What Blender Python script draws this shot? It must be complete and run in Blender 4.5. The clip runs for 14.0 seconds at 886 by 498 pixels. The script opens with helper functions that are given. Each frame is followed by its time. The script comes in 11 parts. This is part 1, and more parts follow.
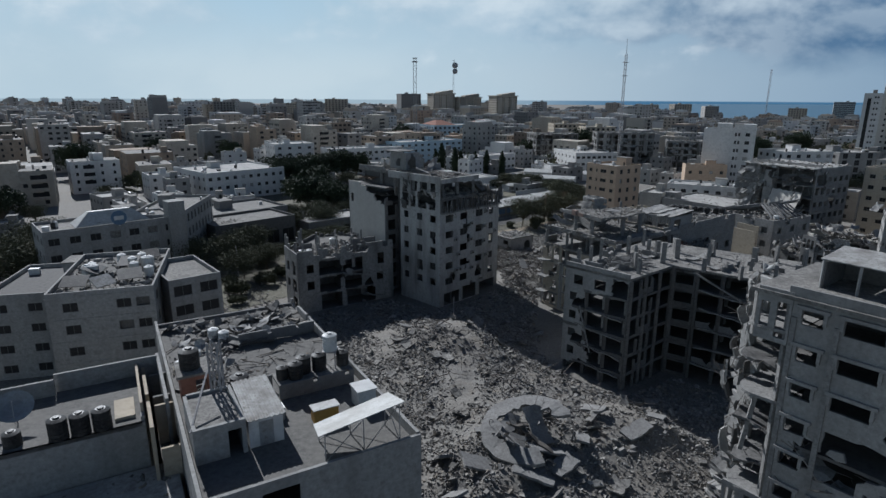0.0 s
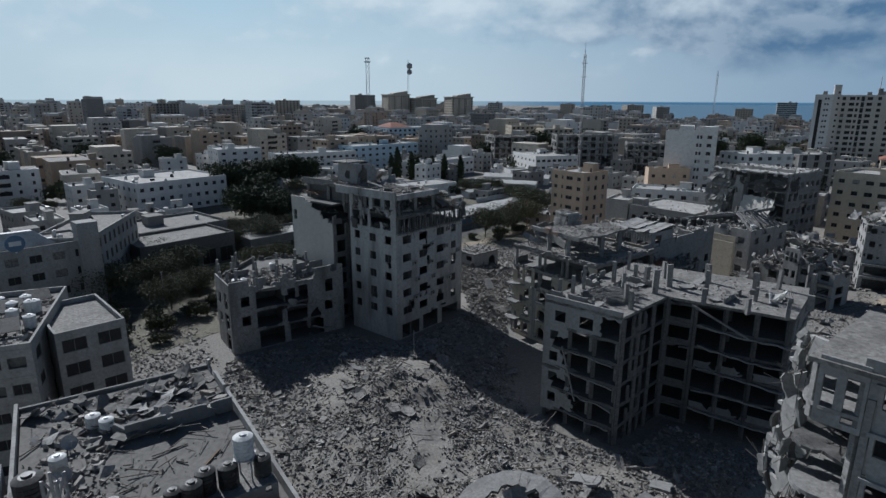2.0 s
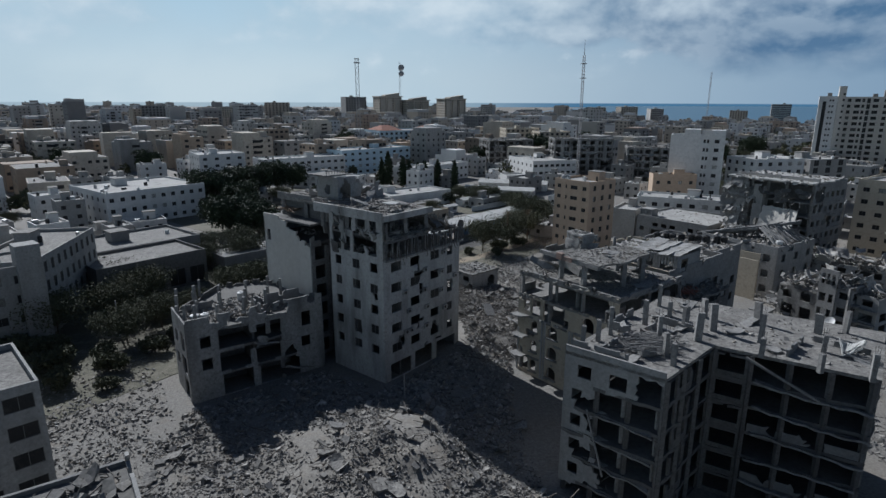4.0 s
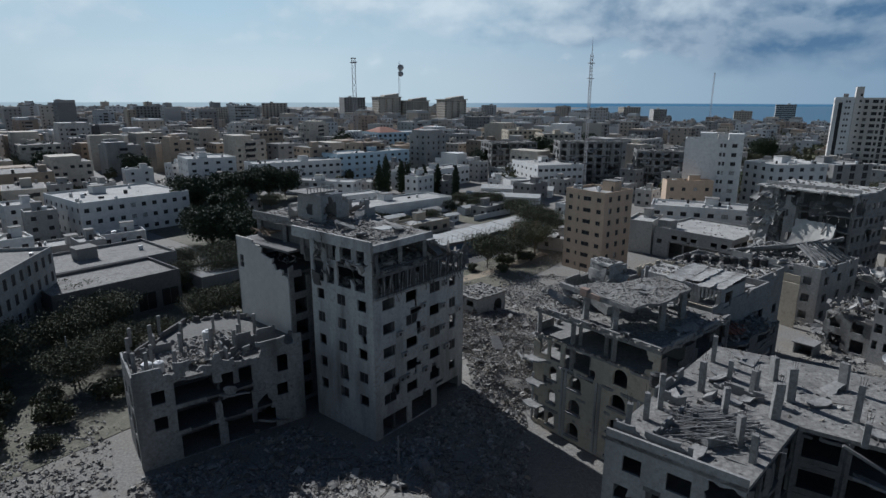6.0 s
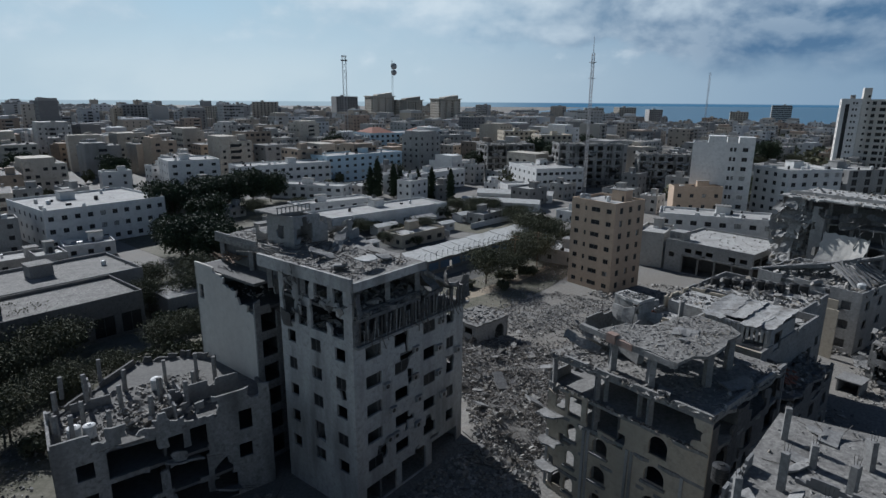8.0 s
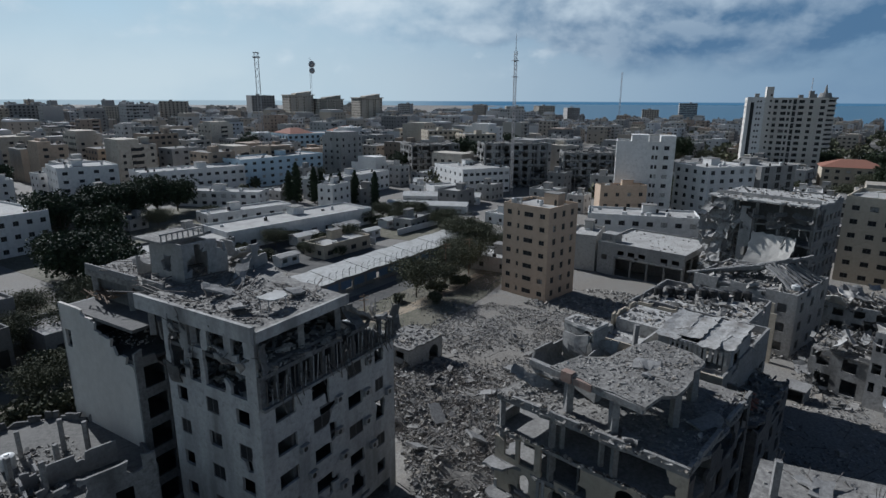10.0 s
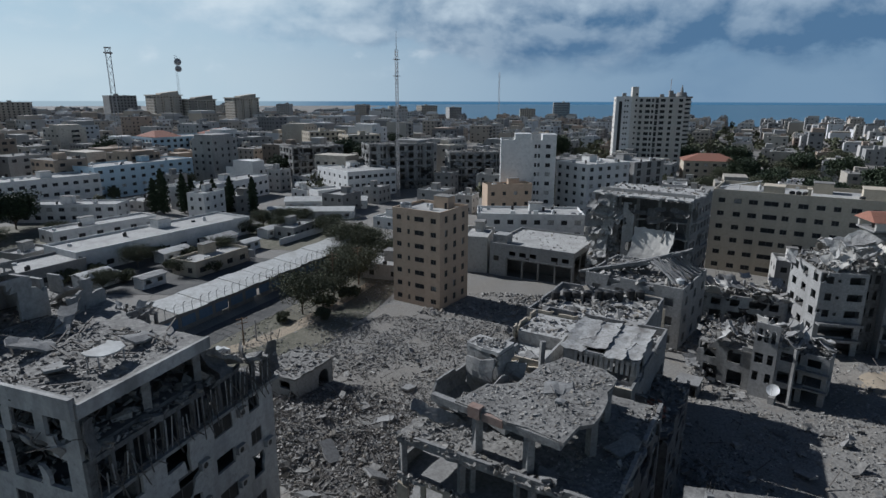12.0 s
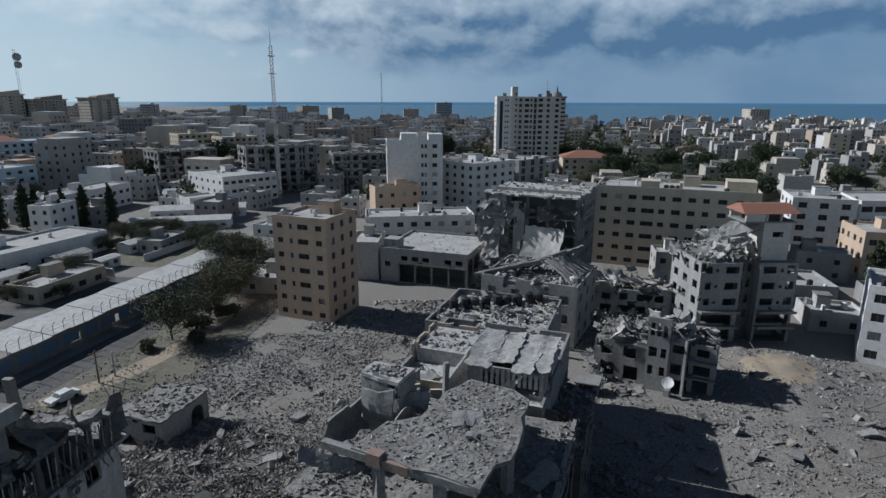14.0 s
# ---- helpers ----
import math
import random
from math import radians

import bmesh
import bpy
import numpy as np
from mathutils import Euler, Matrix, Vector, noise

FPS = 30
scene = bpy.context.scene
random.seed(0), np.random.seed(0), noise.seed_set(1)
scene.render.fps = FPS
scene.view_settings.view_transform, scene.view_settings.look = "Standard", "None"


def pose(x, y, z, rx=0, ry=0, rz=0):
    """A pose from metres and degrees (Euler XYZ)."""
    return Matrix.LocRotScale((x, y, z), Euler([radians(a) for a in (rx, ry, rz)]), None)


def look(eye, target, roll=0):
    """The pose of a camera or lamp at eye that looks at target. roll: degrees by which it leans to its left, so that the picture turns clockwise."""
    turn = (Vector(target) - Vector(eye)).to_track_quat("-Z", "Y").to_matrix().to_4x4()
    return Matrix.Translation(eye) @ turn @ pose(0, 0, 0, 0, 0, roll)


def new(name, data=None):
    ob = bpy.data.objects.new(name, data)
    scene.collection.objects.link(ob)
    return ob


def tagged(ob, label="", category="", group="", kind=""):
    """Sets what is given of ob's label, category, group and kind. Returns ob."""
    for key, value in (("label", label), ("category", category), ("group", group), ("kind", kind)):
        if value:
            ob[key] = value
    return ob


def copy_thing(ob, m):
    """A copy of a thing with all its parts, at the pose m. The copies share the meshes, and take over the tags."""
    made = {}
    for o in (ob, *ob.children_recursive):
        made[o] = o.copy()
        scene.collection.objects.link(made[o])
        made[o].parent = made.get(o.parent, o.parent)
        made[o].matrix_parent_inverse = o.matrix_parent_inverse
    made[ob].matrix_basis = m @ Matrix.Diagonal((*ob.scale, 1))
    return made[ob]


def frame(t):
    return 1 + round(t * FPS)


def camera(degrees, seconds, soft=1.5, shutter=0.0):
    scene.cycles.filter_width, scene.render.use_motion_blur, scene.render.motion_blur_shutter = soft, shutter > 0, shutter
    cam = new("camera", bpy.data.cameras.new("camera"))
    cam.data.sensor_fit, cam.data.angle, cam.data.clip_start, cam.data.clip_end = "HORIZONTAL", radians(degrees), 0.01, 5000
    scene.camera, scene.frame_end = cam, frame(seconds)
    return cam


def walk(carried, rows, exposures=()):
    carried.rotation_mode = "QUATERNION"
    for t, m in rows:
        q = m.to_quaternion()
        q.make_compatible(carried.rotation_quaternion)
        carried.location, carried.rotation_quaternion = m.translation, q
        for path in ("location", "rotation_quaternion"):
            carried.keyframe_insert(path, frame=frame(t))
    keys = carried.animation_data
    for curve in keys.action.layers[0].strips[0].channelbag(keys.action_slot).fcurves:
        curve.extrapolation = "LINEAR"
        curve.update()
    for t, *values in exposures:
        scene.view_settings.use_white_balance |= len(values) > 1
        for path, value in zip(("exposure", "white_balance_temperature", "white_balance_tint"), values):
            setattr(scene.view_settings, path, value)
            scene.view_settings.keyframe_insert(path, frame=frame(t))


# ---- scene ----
cam = camera(75.0, 14.0)

# seconds, eye, target, roll
PATH = [
    (0, (-0.00, 0.00, 39.00), (-0.002, 19.348, 33.934), 0.29),
    (0.5, (-0.02, 3.27, 39.07), (0.417, 22.613, 34.016), 0.28),
    (1, (0.00, 6.82, 39.22), (0.929, 26.155, 34.168), 0.31),
    (1.5, (0.06, 10.16, 39.38), (1.242, 29.478, 34.338), 0.21),
    (2, (0.18, 13.77, 39.48), (1.632, 33.073, 34.447), 0.23),
    (2.5, (0.38, 17.12, 39.50), (2.042, 36.407, 34.483), 0.23),
    (3, (0.53, 20.80, 39.56), (2.236, 40.090, 34.560), 0.23),
    (5.5, (1.67, 37.58, 40.22), (3.361, 56.880, 35.251), 0.09),
    (6, (1.92, 41.29, 40.38), (3.621, 60.586, 35.405), 0.15),
    (6.5, (2.14, 44.51, 40.51), (3.838, 63.805, 35.533), 0.21),
    (7, (2.35, 47.91, 40.64), (4.056, 67.206, 35.649), 0.30),
    (9.5, (3.51, 61.07, 40.95), (6.990, 80.114, 35.923), 0.31),
    (10, (3.93, 63.19, 41.04), (8.344, 82.041, 36.009), 0.27),
    (10.5, (4.36, 65.02, 41.03), (9.630, 83.647, 36.011), 0.25),
    (11, (4.87, 66.74, 41.09), (11.088, 85.071, 36.065), 0.14),
    (11.5, (5.43, 68.23, 41.01), (12.499, 86.253, 35.987), 0.15),
    (12, (6.15, 69.78, 40.94), (14.148, 87.412, 35.920), 0.13),
    (12.5, (6.90, 71.27, 40.76), (15.704, 88.518, 35.742), 0.10),
    (13, (7.69, 72.73, 40.59), (17.378, 89.494, 35.585), 0.09),
    (13.5, (8.39, 73.98, 40.47), (18.837, 90.289, 35.467), 0.08),
    (14, (9.04, 75.25, 40.43), (20.318, 90.987, 35.436), 0.14),
]
walk(cam, [(t, look(eye, target, roll)) for t, eye, target, roll in PATH], [(0.0, 0.0, 5560, 10)])

# ---------------------------------------------------------------- sky and sun
SUN_AZ = radians(-33)          # compass of the sun, from +y towards +x
SUN_EL = radians(35)
sun = new("sun", bpy.data.lights.new("sun", "SUN"))
sun.data.energy, sun.data.angle, sun.data.color = 4.9, radians(0.6), (1.0, 0.945, 0.86)
sun.matrix_basis = look((0, 0, 200), (-200 * math.cos(SUN_EL) * math.sin(SUN_AZ), -200 * math.cos(SUN_EL) * math.cos(SUN_AZ), 200 - 200 * math.sin(SUN_EL)))

HAZE_SUN, HAZE_FAR = (0.60, 0.66, 0.63), (0.165, 0.25, 0.335)
BLUE_SUN, BLUE_FAR = (0.40, 0.55, 0.61), (0.14, 0.235, 0.335)
VEIL, BANK, CLOUD_SUN, CLOUD_FAR = (0.47, 0.56, 0.57), (0.085, 0.16, 0.25), (0.70, 0.73, 0.69), (0.47, 0.53, 0.55)
FAR_SEA, SKY_GAIN = (0.075, 0.165, 0.25), 0.035
world = bpy.data.worlds.new("sky")
scene.world = world
world.use_nodes = True
wn, wl = world.node_tree.nodes, world.node_tree.links
wn.clear()


def wnode(kind, **values):
    n = wn.new(kind)
    for k, v in values.items():
        n.inputs[k].default_value = v
    return n


sky = wn.new("ShaderNodeTexSky")
sky.sky_type, sky.sun_disc, sky.sun_elevation, sky.sun_rotation = "NISHITA", False, SUN_EL, SUN_AZ
sky.air_density, sky.dust_density, sky.ozone_density = 1.0, 0.6, 1.5
wco = wn.new("ShaderNodeTexCoord")
wsep = wn.new("ShaderNodeSeparateXYZ")
wl.new(wco.outputs["Generated"], wsep.inputs[0])


def wmath(op, a, b=None, c=None, clamp=False):
    n = wn.new("ShaderNodeMath")
    n.operation, n.use_clamp = op, clamp
    for i, v in enumerate((a, b, c)):
        if v is None:
            continue
        if isinstance(v, (int, float)):
            n.inputs[i].default_value = v
        else:
            wl.new(v, n.inputs[i])
    return n.outputs[0]


def wstep(v, lo, hi):
    n = wn.new("ShaderNodeMapRange")
    n.interpolation_type = "SMOOTHSTEP"
    n.inputs["From Min"].default_value, n.inputs["From Max"].default_value = lo, hi
    wl.new(v, n.inputs["Value"])
    return n.outputs[0]


def wmix(f, a, b):
    n = wn.new("ShaderNodeMix")
    n.data_type = "RGBA"
    wl.new(f, n.inputs["Factor"])
    for k, v in (("A", a), ("B", b)):
        if isinstance(v, tuple):
            n.inputs[k].default_value = (*v, 1)
        else:
            wl.new(v, n.inputs[k])
    return n.outputs["Result"]


def wnoise(sx, sy, scale, detail=8.0, rough=0.55, shift=0.0, da=0.0, dh=0.0):
    c = wn.new("ShaderNodeCombineXYZ")
    wl.new(wmath("MULTIPLY_ADD", azimuth, sx, da * sx), c.inputs[0])
    wl.new(wmath("MULTIPLY_ADD", height, sy, dh * sy), c.inputs[1])
    c.inputs[2].default_value = shift
    n = wnode("ShaderNodeTexNoise", Scale=scale, Detail=detail, Roughness=rough, Distortion=0.2)
    wl.new(c.outputs[0], n.inputs["Vector"])
    return n.outputs["Fac"]


height = wsep.outputs["Z"]
azimuth = wmath("ARCTAN2", wsep.outputs["X"], wsep.outputs["Y"])
# haze low over the horizon, bright towards the sun, bluer away from it
low = wmix(wstep(azimuth, -0.25, 0.95), HAZE_SUN, HAZE_FAR)
low = wmix(wmath("MULTIPLY", wstep(height, 0.02, 0.16), 0.75), low, wmix(wstep(azimuth, -0.25, 0.95), BLUE_SUN, BLUE_FAR))
# heaped clouds: one field of billows, lit from above left, grey-blue underneath, thicker away from the sun
big, fine = wnoise(3.4, 5.4, 1.0, 5.0, 0.5, shift=0.6), wnoise(12.0, 18.0, 1.0, 7.0, 0.55, shift=3.1)
big_up, fine_up = wnoise(3.4, 5.4, 1.0, 5.0, 0.5, shift=0.6, da=-0.03, dh=0.03), wnoise(12.0, 18.0, 1.0, 7.0, 0.55, shift=3.1, da=-0.012, dh=0.016)
billow = wmath("ADD", wmath("MULTIPLY", big, 0.72), wmath("MULTIPLY", fine, 0.28))
billow_up = wmath("ADD", wmath("MULTIPLY", big_up, 0.72), wmath("MULTIPLY", fine_up, 0.28))
relief = wmath("MULTIPLY_ADD", wmath("SUBTRACT", billow, billow_up), 4.6, 0.56, clamp=True)
away = wstep(azimuth, -0.02, 0.34)
# the flat base of the bank lies higher towards the sun
lift = wmath("MULTIPLY_ADD", wmath("SUBTRACT", fine, 0.5), 0.05, height)
above = wmath("MULTIPLY", wstep(lift, 0.058, 0.098), wmath("MULTIPLY_ADD", away, 0.17, 0.03))
cover = wstep(wmath("ADD", billow, above), 0.50, 0.64)
cover = wmath("MULTIPLY", cover, wstep(lift, 0.030, 0.075))
deep = wmath("MULTIPLY", wstep(azimuth, 0.28, 0.55), wmath("SUBTRACT", 1.0, wstep(lift, 0.095, 0.165)))
lit = wmath("MULTIPLY_ADD", deep, -0.6, relief, clamp=True)
veil = wmath("MULTIPLY", wmath("MULTIPLY", wstep(big, 0.36, 0.62), 0.65), wmath("SUBTRACT", 1.0, wmath("MULTIPLY", away, 0.75)))
low = wmix(veil, low, VEIL)
body = wmix(lit, wmix(wstep(azimuth, 0.05, 0.5), (0.40, 0.50, 0.54), BANK), wmix(wstep(azimuth, 0.1, 0.9), CLOUD_SUN, CLOUD_FAR))
low = wmix(wmath("MULTIPLY", cover, 0.9), low, body)
high = wn.new("ShaderNodeVectorMath"); high.operation = "SCALE"; high.inputs["Scale"].default_value = SKY_GAIN
wl.new(sky.outputs[0], high.inputs[0])
both = wmix(wstep(height, 0.14, 0.42), low, high.outputs[0])
# below the horizon the hazy land and the far sea go on
under = wn.new("ShaderNodeMapRange")
under.inputs["From Min"].default_value, under.inputs["From Max"].default_value = -0.0042, -0.0028
wl.new(height, under.inputs["Value"])
bg = wnode("ShaderNodeBackground", Strength=1.0)
far_land = wmix(wstep(azimuth, 0.0, 0.34), (0.36, 0.43, 0.44), FAR_SEA)
wl.new(wmix(under.outputs[0], far_land, both), bg.inputs["Color"])
wo = wn.new("ShaderNodeOutputWorld")
wl.new(bg.outputs[0], wo.inputs[0])

# ---------------------------------------------------------------- materials


def surface(name, a, b, rough=0.9, metal=0.0, grain=6.0, stain=0.25, dirt=(0.10, 0.095, 0.09), amount=0.4, bump=0.3, isle=None, obj_var=0.0, streak=False, mottle=1.1):
    """Two tones mixed by fine grain, dirt patches at a larger scale, a little relief."""
    m = bpy.data.materials.new(name)
    m.use_nodes = True
    n, l = m.node_tree.nodes, m.node_tree.links
    p = n["Principled BSDF"]
    p.inputs["Specular IOR Level"].default_value = 0.25
    p.inputs["Roughness"].default_value, p.inputs["Metallic"].default_value = rough, metal
    geo = n.new("ShaderNodeNewGeometry")
    fine = n.new("ShaderNodeTexNoise")
    fine.inputs["Scale"].default_value, fine.inputs["Detail"].default_value, fine.inputs["Roughness"].default_value = grain, 6.0, 0.7
    l.new(geo.outputs["Position"], fine.inputs["Vector"])
    mixa = n.new("ShaderNodeMix"); mixa.data_type = "RGBA"
    spread = n.new("ShaderNodeMapRange")
    spread.inputs["From Min"].default_value, spread.inputs["From Max"].default_value = 0.3, 0.7
    l.new(fine.outputs["Fac"], spread.inputs["Value"])
    l.new(spread.outputs[0], mixa.inputs["Factor"])
    mixa.inputs["A"].default_value, mixa.inputs["B"].default_value = (*a, 1), (*b, 1)
    col = mixa.outputs["Result"]
    if isle:
        ramp = n.new("ShaderNodeValToRGB")
        ramp.color_ramp.interpolation = "CONSTANT"
        while len(ramp.color_ramp.elements) < len(isle):
            ramp.color_ramp.elements.new(0.5)
        for i, c in enumerate(isle):
            ramp.color_ramp.elements[i].position, ramp.color_ramp.elements[i].color = i / len(isle), (*c, 1)
        l.new(geo.outputs["Random Per Island"], ramp.inputs[0])
        mm = n.new("ShaderNodeMix"); mm.data_type = "RGBA"; mm.blend_type = "MULTIPLY"
        mm.inputs["Factor"].default_value = 1.0
        l.new(col, mm.inputs["A"]); l.new(ramp.outputs[0], mm.inputs["B"])
        col = mm.outputs["Result"]
    if obj_var:
        info = n.new("ShaderNodeObjectInfo")
        hsv = n.new("ShaderNodeHueSaturation")
        mr = n.new("ShaderNodeMapRange")
        mr.inputs["To Min"].default_value, mr.inputs["To Max"].default_value = 1 - obj_var, 1 + obj_var
        l.new(info.outputs["Random"], mr.inputs["Value"]); l.new(mr.outputs[0], hsv.inputs["Value"]); l.new(col, hsv.inputs["Color"])
        col = hsv.outputs["Color"]
    wide = n.new("ShaderNodeTexNoise")
    wide.inputs["Scale"].default_value, wide.inputs["Detail"].default_value = stain, 5.0
    if streak:
        mp = n.new("ShaderNodeMapping")
        mp.inputs["Scale"].default_value = (1, 1, 0.22)
        l.new(geo.outputs["Position"], mp.inputs["Vector"]); l.new(mp.outputs[0], wide.inputs["Vector"])
    else:
        l.new(geo.outputs["Position"], wide.inputs["Vector"])
    patch = n.new("ShaderNodeMapRange")
    patch.inputs["From Min"].default_value, patch.inputs["From Max"].default_value, patch.inputs["To Max"].default_value = 0.45, 0.75, amount
    l.new(wide.outputs["Fac"], patch.inputs["Value"])
    mid = n.new("ShaderNodeTexNoise")
    mid.inputs["Scale"].default_value, mid.inputs["Detail"].default_value, mid.inputs["Roughness"].default_value = stain * 5.0, 8.0, 0.72
    l.new(geo.outputs["Position"], mid.inputs["Vector"])
    spots = n.new("ShaderNodeMapRange")
    spots.inputs["From Min"].default_value, spots.inputs["From Max"].default_value, spots.inputs["To Max"].default_value = 0.50, 0.66, amount * mottle
    l.new(mid.outputs["Fac"], spots.inputs["Value"])
    most = n.new("ShaderNodeMath"); most.operation = "MAXIMUM"
    l.new(patch.outputs[0], most.inputs[0]); l.new(spots.outputs[0], most.inputs[1])
    mixb = n.new("ShaderNodeMix"); mixb.data_type = "RGBA"
    l.new(most.outputs[0], mixb.inputs["Factor"]); l.new(col, mixb.inputs["A"])
    mixb.inputs["B"].default_value = (*dirt, 1)
    l.new(mixb.outputs["Result"], p.inputs["Base Color"])
    if bump:
        bp = n.new("ShaderNodeBump")
        bp.inputs["Strength"].default_value, bp.inputs["Distance"].default_value = bump, 0.05
        l.new(fine.outputs["Fac"], bp.inputs["Height"])
        lumps = n.new("ShaderNodeBump")
        lumps.inputs["Strength"].default_value, lumps.inputs["Distance"].default_value = min(1.0, bump * 1.1), 0.14
        l.new(mid.outputs["Fac"], lumps.inputs["Height"]); l.new(bp.outputs[0], lumps.inputs["Normal"])
        l.new(lumps.outputs[0], p.inputs["Normal"])
    return m


M_CONC = surface("dusty_concrete", (0.165, 0.16, 0.152), (0.31, 0.305, 0.293), grain=3.6, stain=0.35, amount=0.5)
M_ROOF = surface("dusty_roof_screed", (0.115, 0.11, 0.102), (0.335, 0.322, 0.298), grain=2.6, stain=0.42, amount=0.75, dirt=(0.095, 0.09, 0.084), bump=0.7)
M_DARKROOF = surface("dark_roof_felt", (0.085, 0.083, 0.078), (0.18, 0.174, 0.162), grain=2.4, stain=0.45, amount=0.7, dirt=(0.18, 0.172, 0.16))
M_PALEROOF = surface("sun_bleached_roof", (0.27, 0.264, 0.248), (0.50, 0.49, 0.465), grain=2.8, stain=0.25, amount=0.6, dirt=(0.17, 0.16, 0.15))
M_FACADE = surface("weathered_render", (0.235, 0.23, 0.221), (0.37, 0.364, 0.348), grain=2.8, stain=0.30, amount=0.55, dirt=(0.12, 0.115, 0.11), streak=True, mottle=0.8)
M_SCORCH = surface("scorched_render", (0.19, 0.186, 0.178), (0.35, 0.345, 0.33), grain=2.8, stain=0.34, amount=0.9, dirt=(0.055, 0.053, 0.05), streak=True, mottle=0.55)
M_SOOTED = surface("soot_streaked_pale_render", (0.34, 0.33, 0.31), (0.47, 0.46, 0.44), grain=2.6, stain=0.36, amount=0.85, dirt=(0.085, 0.082, 0.078), streak=True, mottle=0.45)
M_SCRUB = surface("dry_scrub", (0.06, 0.06, 0.042), (0.16, 0.15, 0.11), grain=1.6, stain=0.09, amount=0.75, dirt=(0.20, 0.18, 0.145), bump=0.9)
# charring, and on recessed walls also their shade, put into the colour
M_CHARSHADE = surface("charred_and_shade_concrete", (0.10, 0.097, 0.093), (0.18, 0.175, 0.168), grain=2.4, stain=0.4, amount=0.7, dirt=(0.05, 0.048, 0.046), streak=True)
# soot, and the shade of unlit rooms put into the base colour
M_SOOTSHADE = surface("soot_and_shade_concrete", (0.085, 0.083, 0.08), (0.175, 0.17, 0.163), grain=2.0, stain=0.4)
M_WHITE = surface("white_paint", (0.56, 0.55, 0.53), (0.68, 0.67, 0.65), grain=1.2, stain=0.18, amount=0.35, dirt=(0.26, 0.26, 0.25), streak=True)
M_BEIGE = surface("beige_stone", (0.40, 0.345, 0.265), (0.49, 0.43, 0.34), grain=1.6, stain=0.25, amount=0.4, dirt=(0.18, 0.16, 0.13), streak=True)
M_TAN = surface("tan_render", (0.445, 0.33, 0.235), (0.52, 0.40, 0.30), grain=1.5, stain=0.25, amount=0.35, dirt=(0.25, 0.21, 0.16), streak=True)
M_PALE = surface("faded_town_render", (0.37, 0.355, 0.33), (0.46, 0.445, 0.42), grain=0.7, stain=0.12, amount=0.6, dirt=(0.20, 0.19, 0.18), streak=True, obj_var=0.28)
M_WARM = surface("warm_town_render", (0.40, 0.36, 0.30), (0.48, 0.435, 0.37), grain=0.7, stain=0.12, amount=0.6, dirt=(0.21, 0.19, 0.165), streak=True, obj_var=0.25)
M_BROWNT = surface("brown_town_render", (0.30, 0.235, 0.175), (0.38, 0.30, 0.23), grain=0.7, stain=0.12, amount=0.5, dirt=(0.16, 0.14, 0.12), streak=True, obj_var=0.25)
M_STONE = surface("sunlit_sandstone_render", (0.45, 0.39, 0.30), (0.53, 0.465, 0.37), grain=1.6, stain=0.25, amount=0.4, dirt=(0.24, 0.21, 0.17), streak=True, mottle=0.8)
M_IVORY = surface("ivory_render", (0.50, 0.47, 0.42), (0.60, 0.57, 0.52), grain=1.2, stain=0.15, amount=0.4, dirt=(0.28, 0.26, 0.24), streak=True, mottle=0.8)
M_CREAM = surface("cream_render", (0.40, 0.385, 0.35), (0.47, 0.45, 0.415), grain=1.3, stain=0.3, amount=0.5, dirt=(0.2, 0.19, 0.175), streak=True)
M_OLDSHEET = surface("weathered_sheet", (0.27, 0.265, 0.25), (0.42, 0.415, 0.40), rough=0.7, grain=1.8, stain=0.8, amount=0.85, dirt=(0.13, 0.115, 0.10))
M_BLUEW = surface("pale_blue_paint", (0.40, 0.52, 0.60), (0.50, 0.60, 0.66), grain=1.5, stain=0.2, amount=0.3, dirt=(0.28, 0.30, 0.31))
M_BLUE = surface("faded_blue_paint", (0.10, 0.16, 0.24), (0.14, 0.21, 0.30), grain=1.5, stain=0.3, dirt=(0.12, 0.15, 0.18))
M_RUB = surface("rubble", (0.145, 0.14, 0.131), (0.325, 0.315, 0.295), grain=5.0, stain=0.12, amount=0.35, dirt=(0.15, 0.135, 0.115), isle=[(1, 1, 1), (0.75, 0.75, 0.75), (1.15, 1.13, 1.1), (0.5, 0.5, 0.5), (1.0, 0.93, 0.84), (1.45, 1.43, 1.4), (0.85, 0.85, 0.87)])
M_GROUND = surface("dusty_ground", (0.11, 0.105, 0.095), (0.285, 0.272, 0.25), grain=3.2, stain=0.06, amount=0.6, dirt=(0.19, 0.165, 0.132), bump=0.9)
M_SAND = surface("sandy_soil", (0.27, 0.22, 0.155), (0.37, 0.305, 0.225), grain=2.0, stain=0.25, amount=0.7, dirt=(0.17, 0.155, 0.13), bump=0.8)
M_DARK = surface("dark_glass", (0.010, 0.011, 0.013), (0.018, 0.019, 0.021), rough=0.5, bump=0, amount=0.2)
M_BLACK = surface("black_plastic", (0.015, 0.015, 0.016), (0.025, 0.025, 0.026), rough=0.5, bump=0.1, amount=0.5, dirt=(0.12, 0.115, 0.105), stain=0.9)
M_WTANK = surface("white_plastic", (0.55, 0.55, 0.54), (0.65, 0.65, 0.63), rough=0.5, bump=0.05, stain=0.8, amount=0.4, dirt=(0.25, 0.24, 0.22))
M_METAL = surface("galvanised_metal", (0.30, 0.31, 0.31), (0.42, 0.43, 0.43), rough=0.5, metal=0.5, grain=5, stain=0.6, dirt=(0.16, 0.11, 0.08))
M_SHEET = surface("pale_sheet_roof", (0.40, 0.40, 0.38), (0.54, 0.54, 0.52), rough=0.6, grain=1.5, stain=0.5, amount=0.6, dirt=(0.24, 0.22, 0.19))
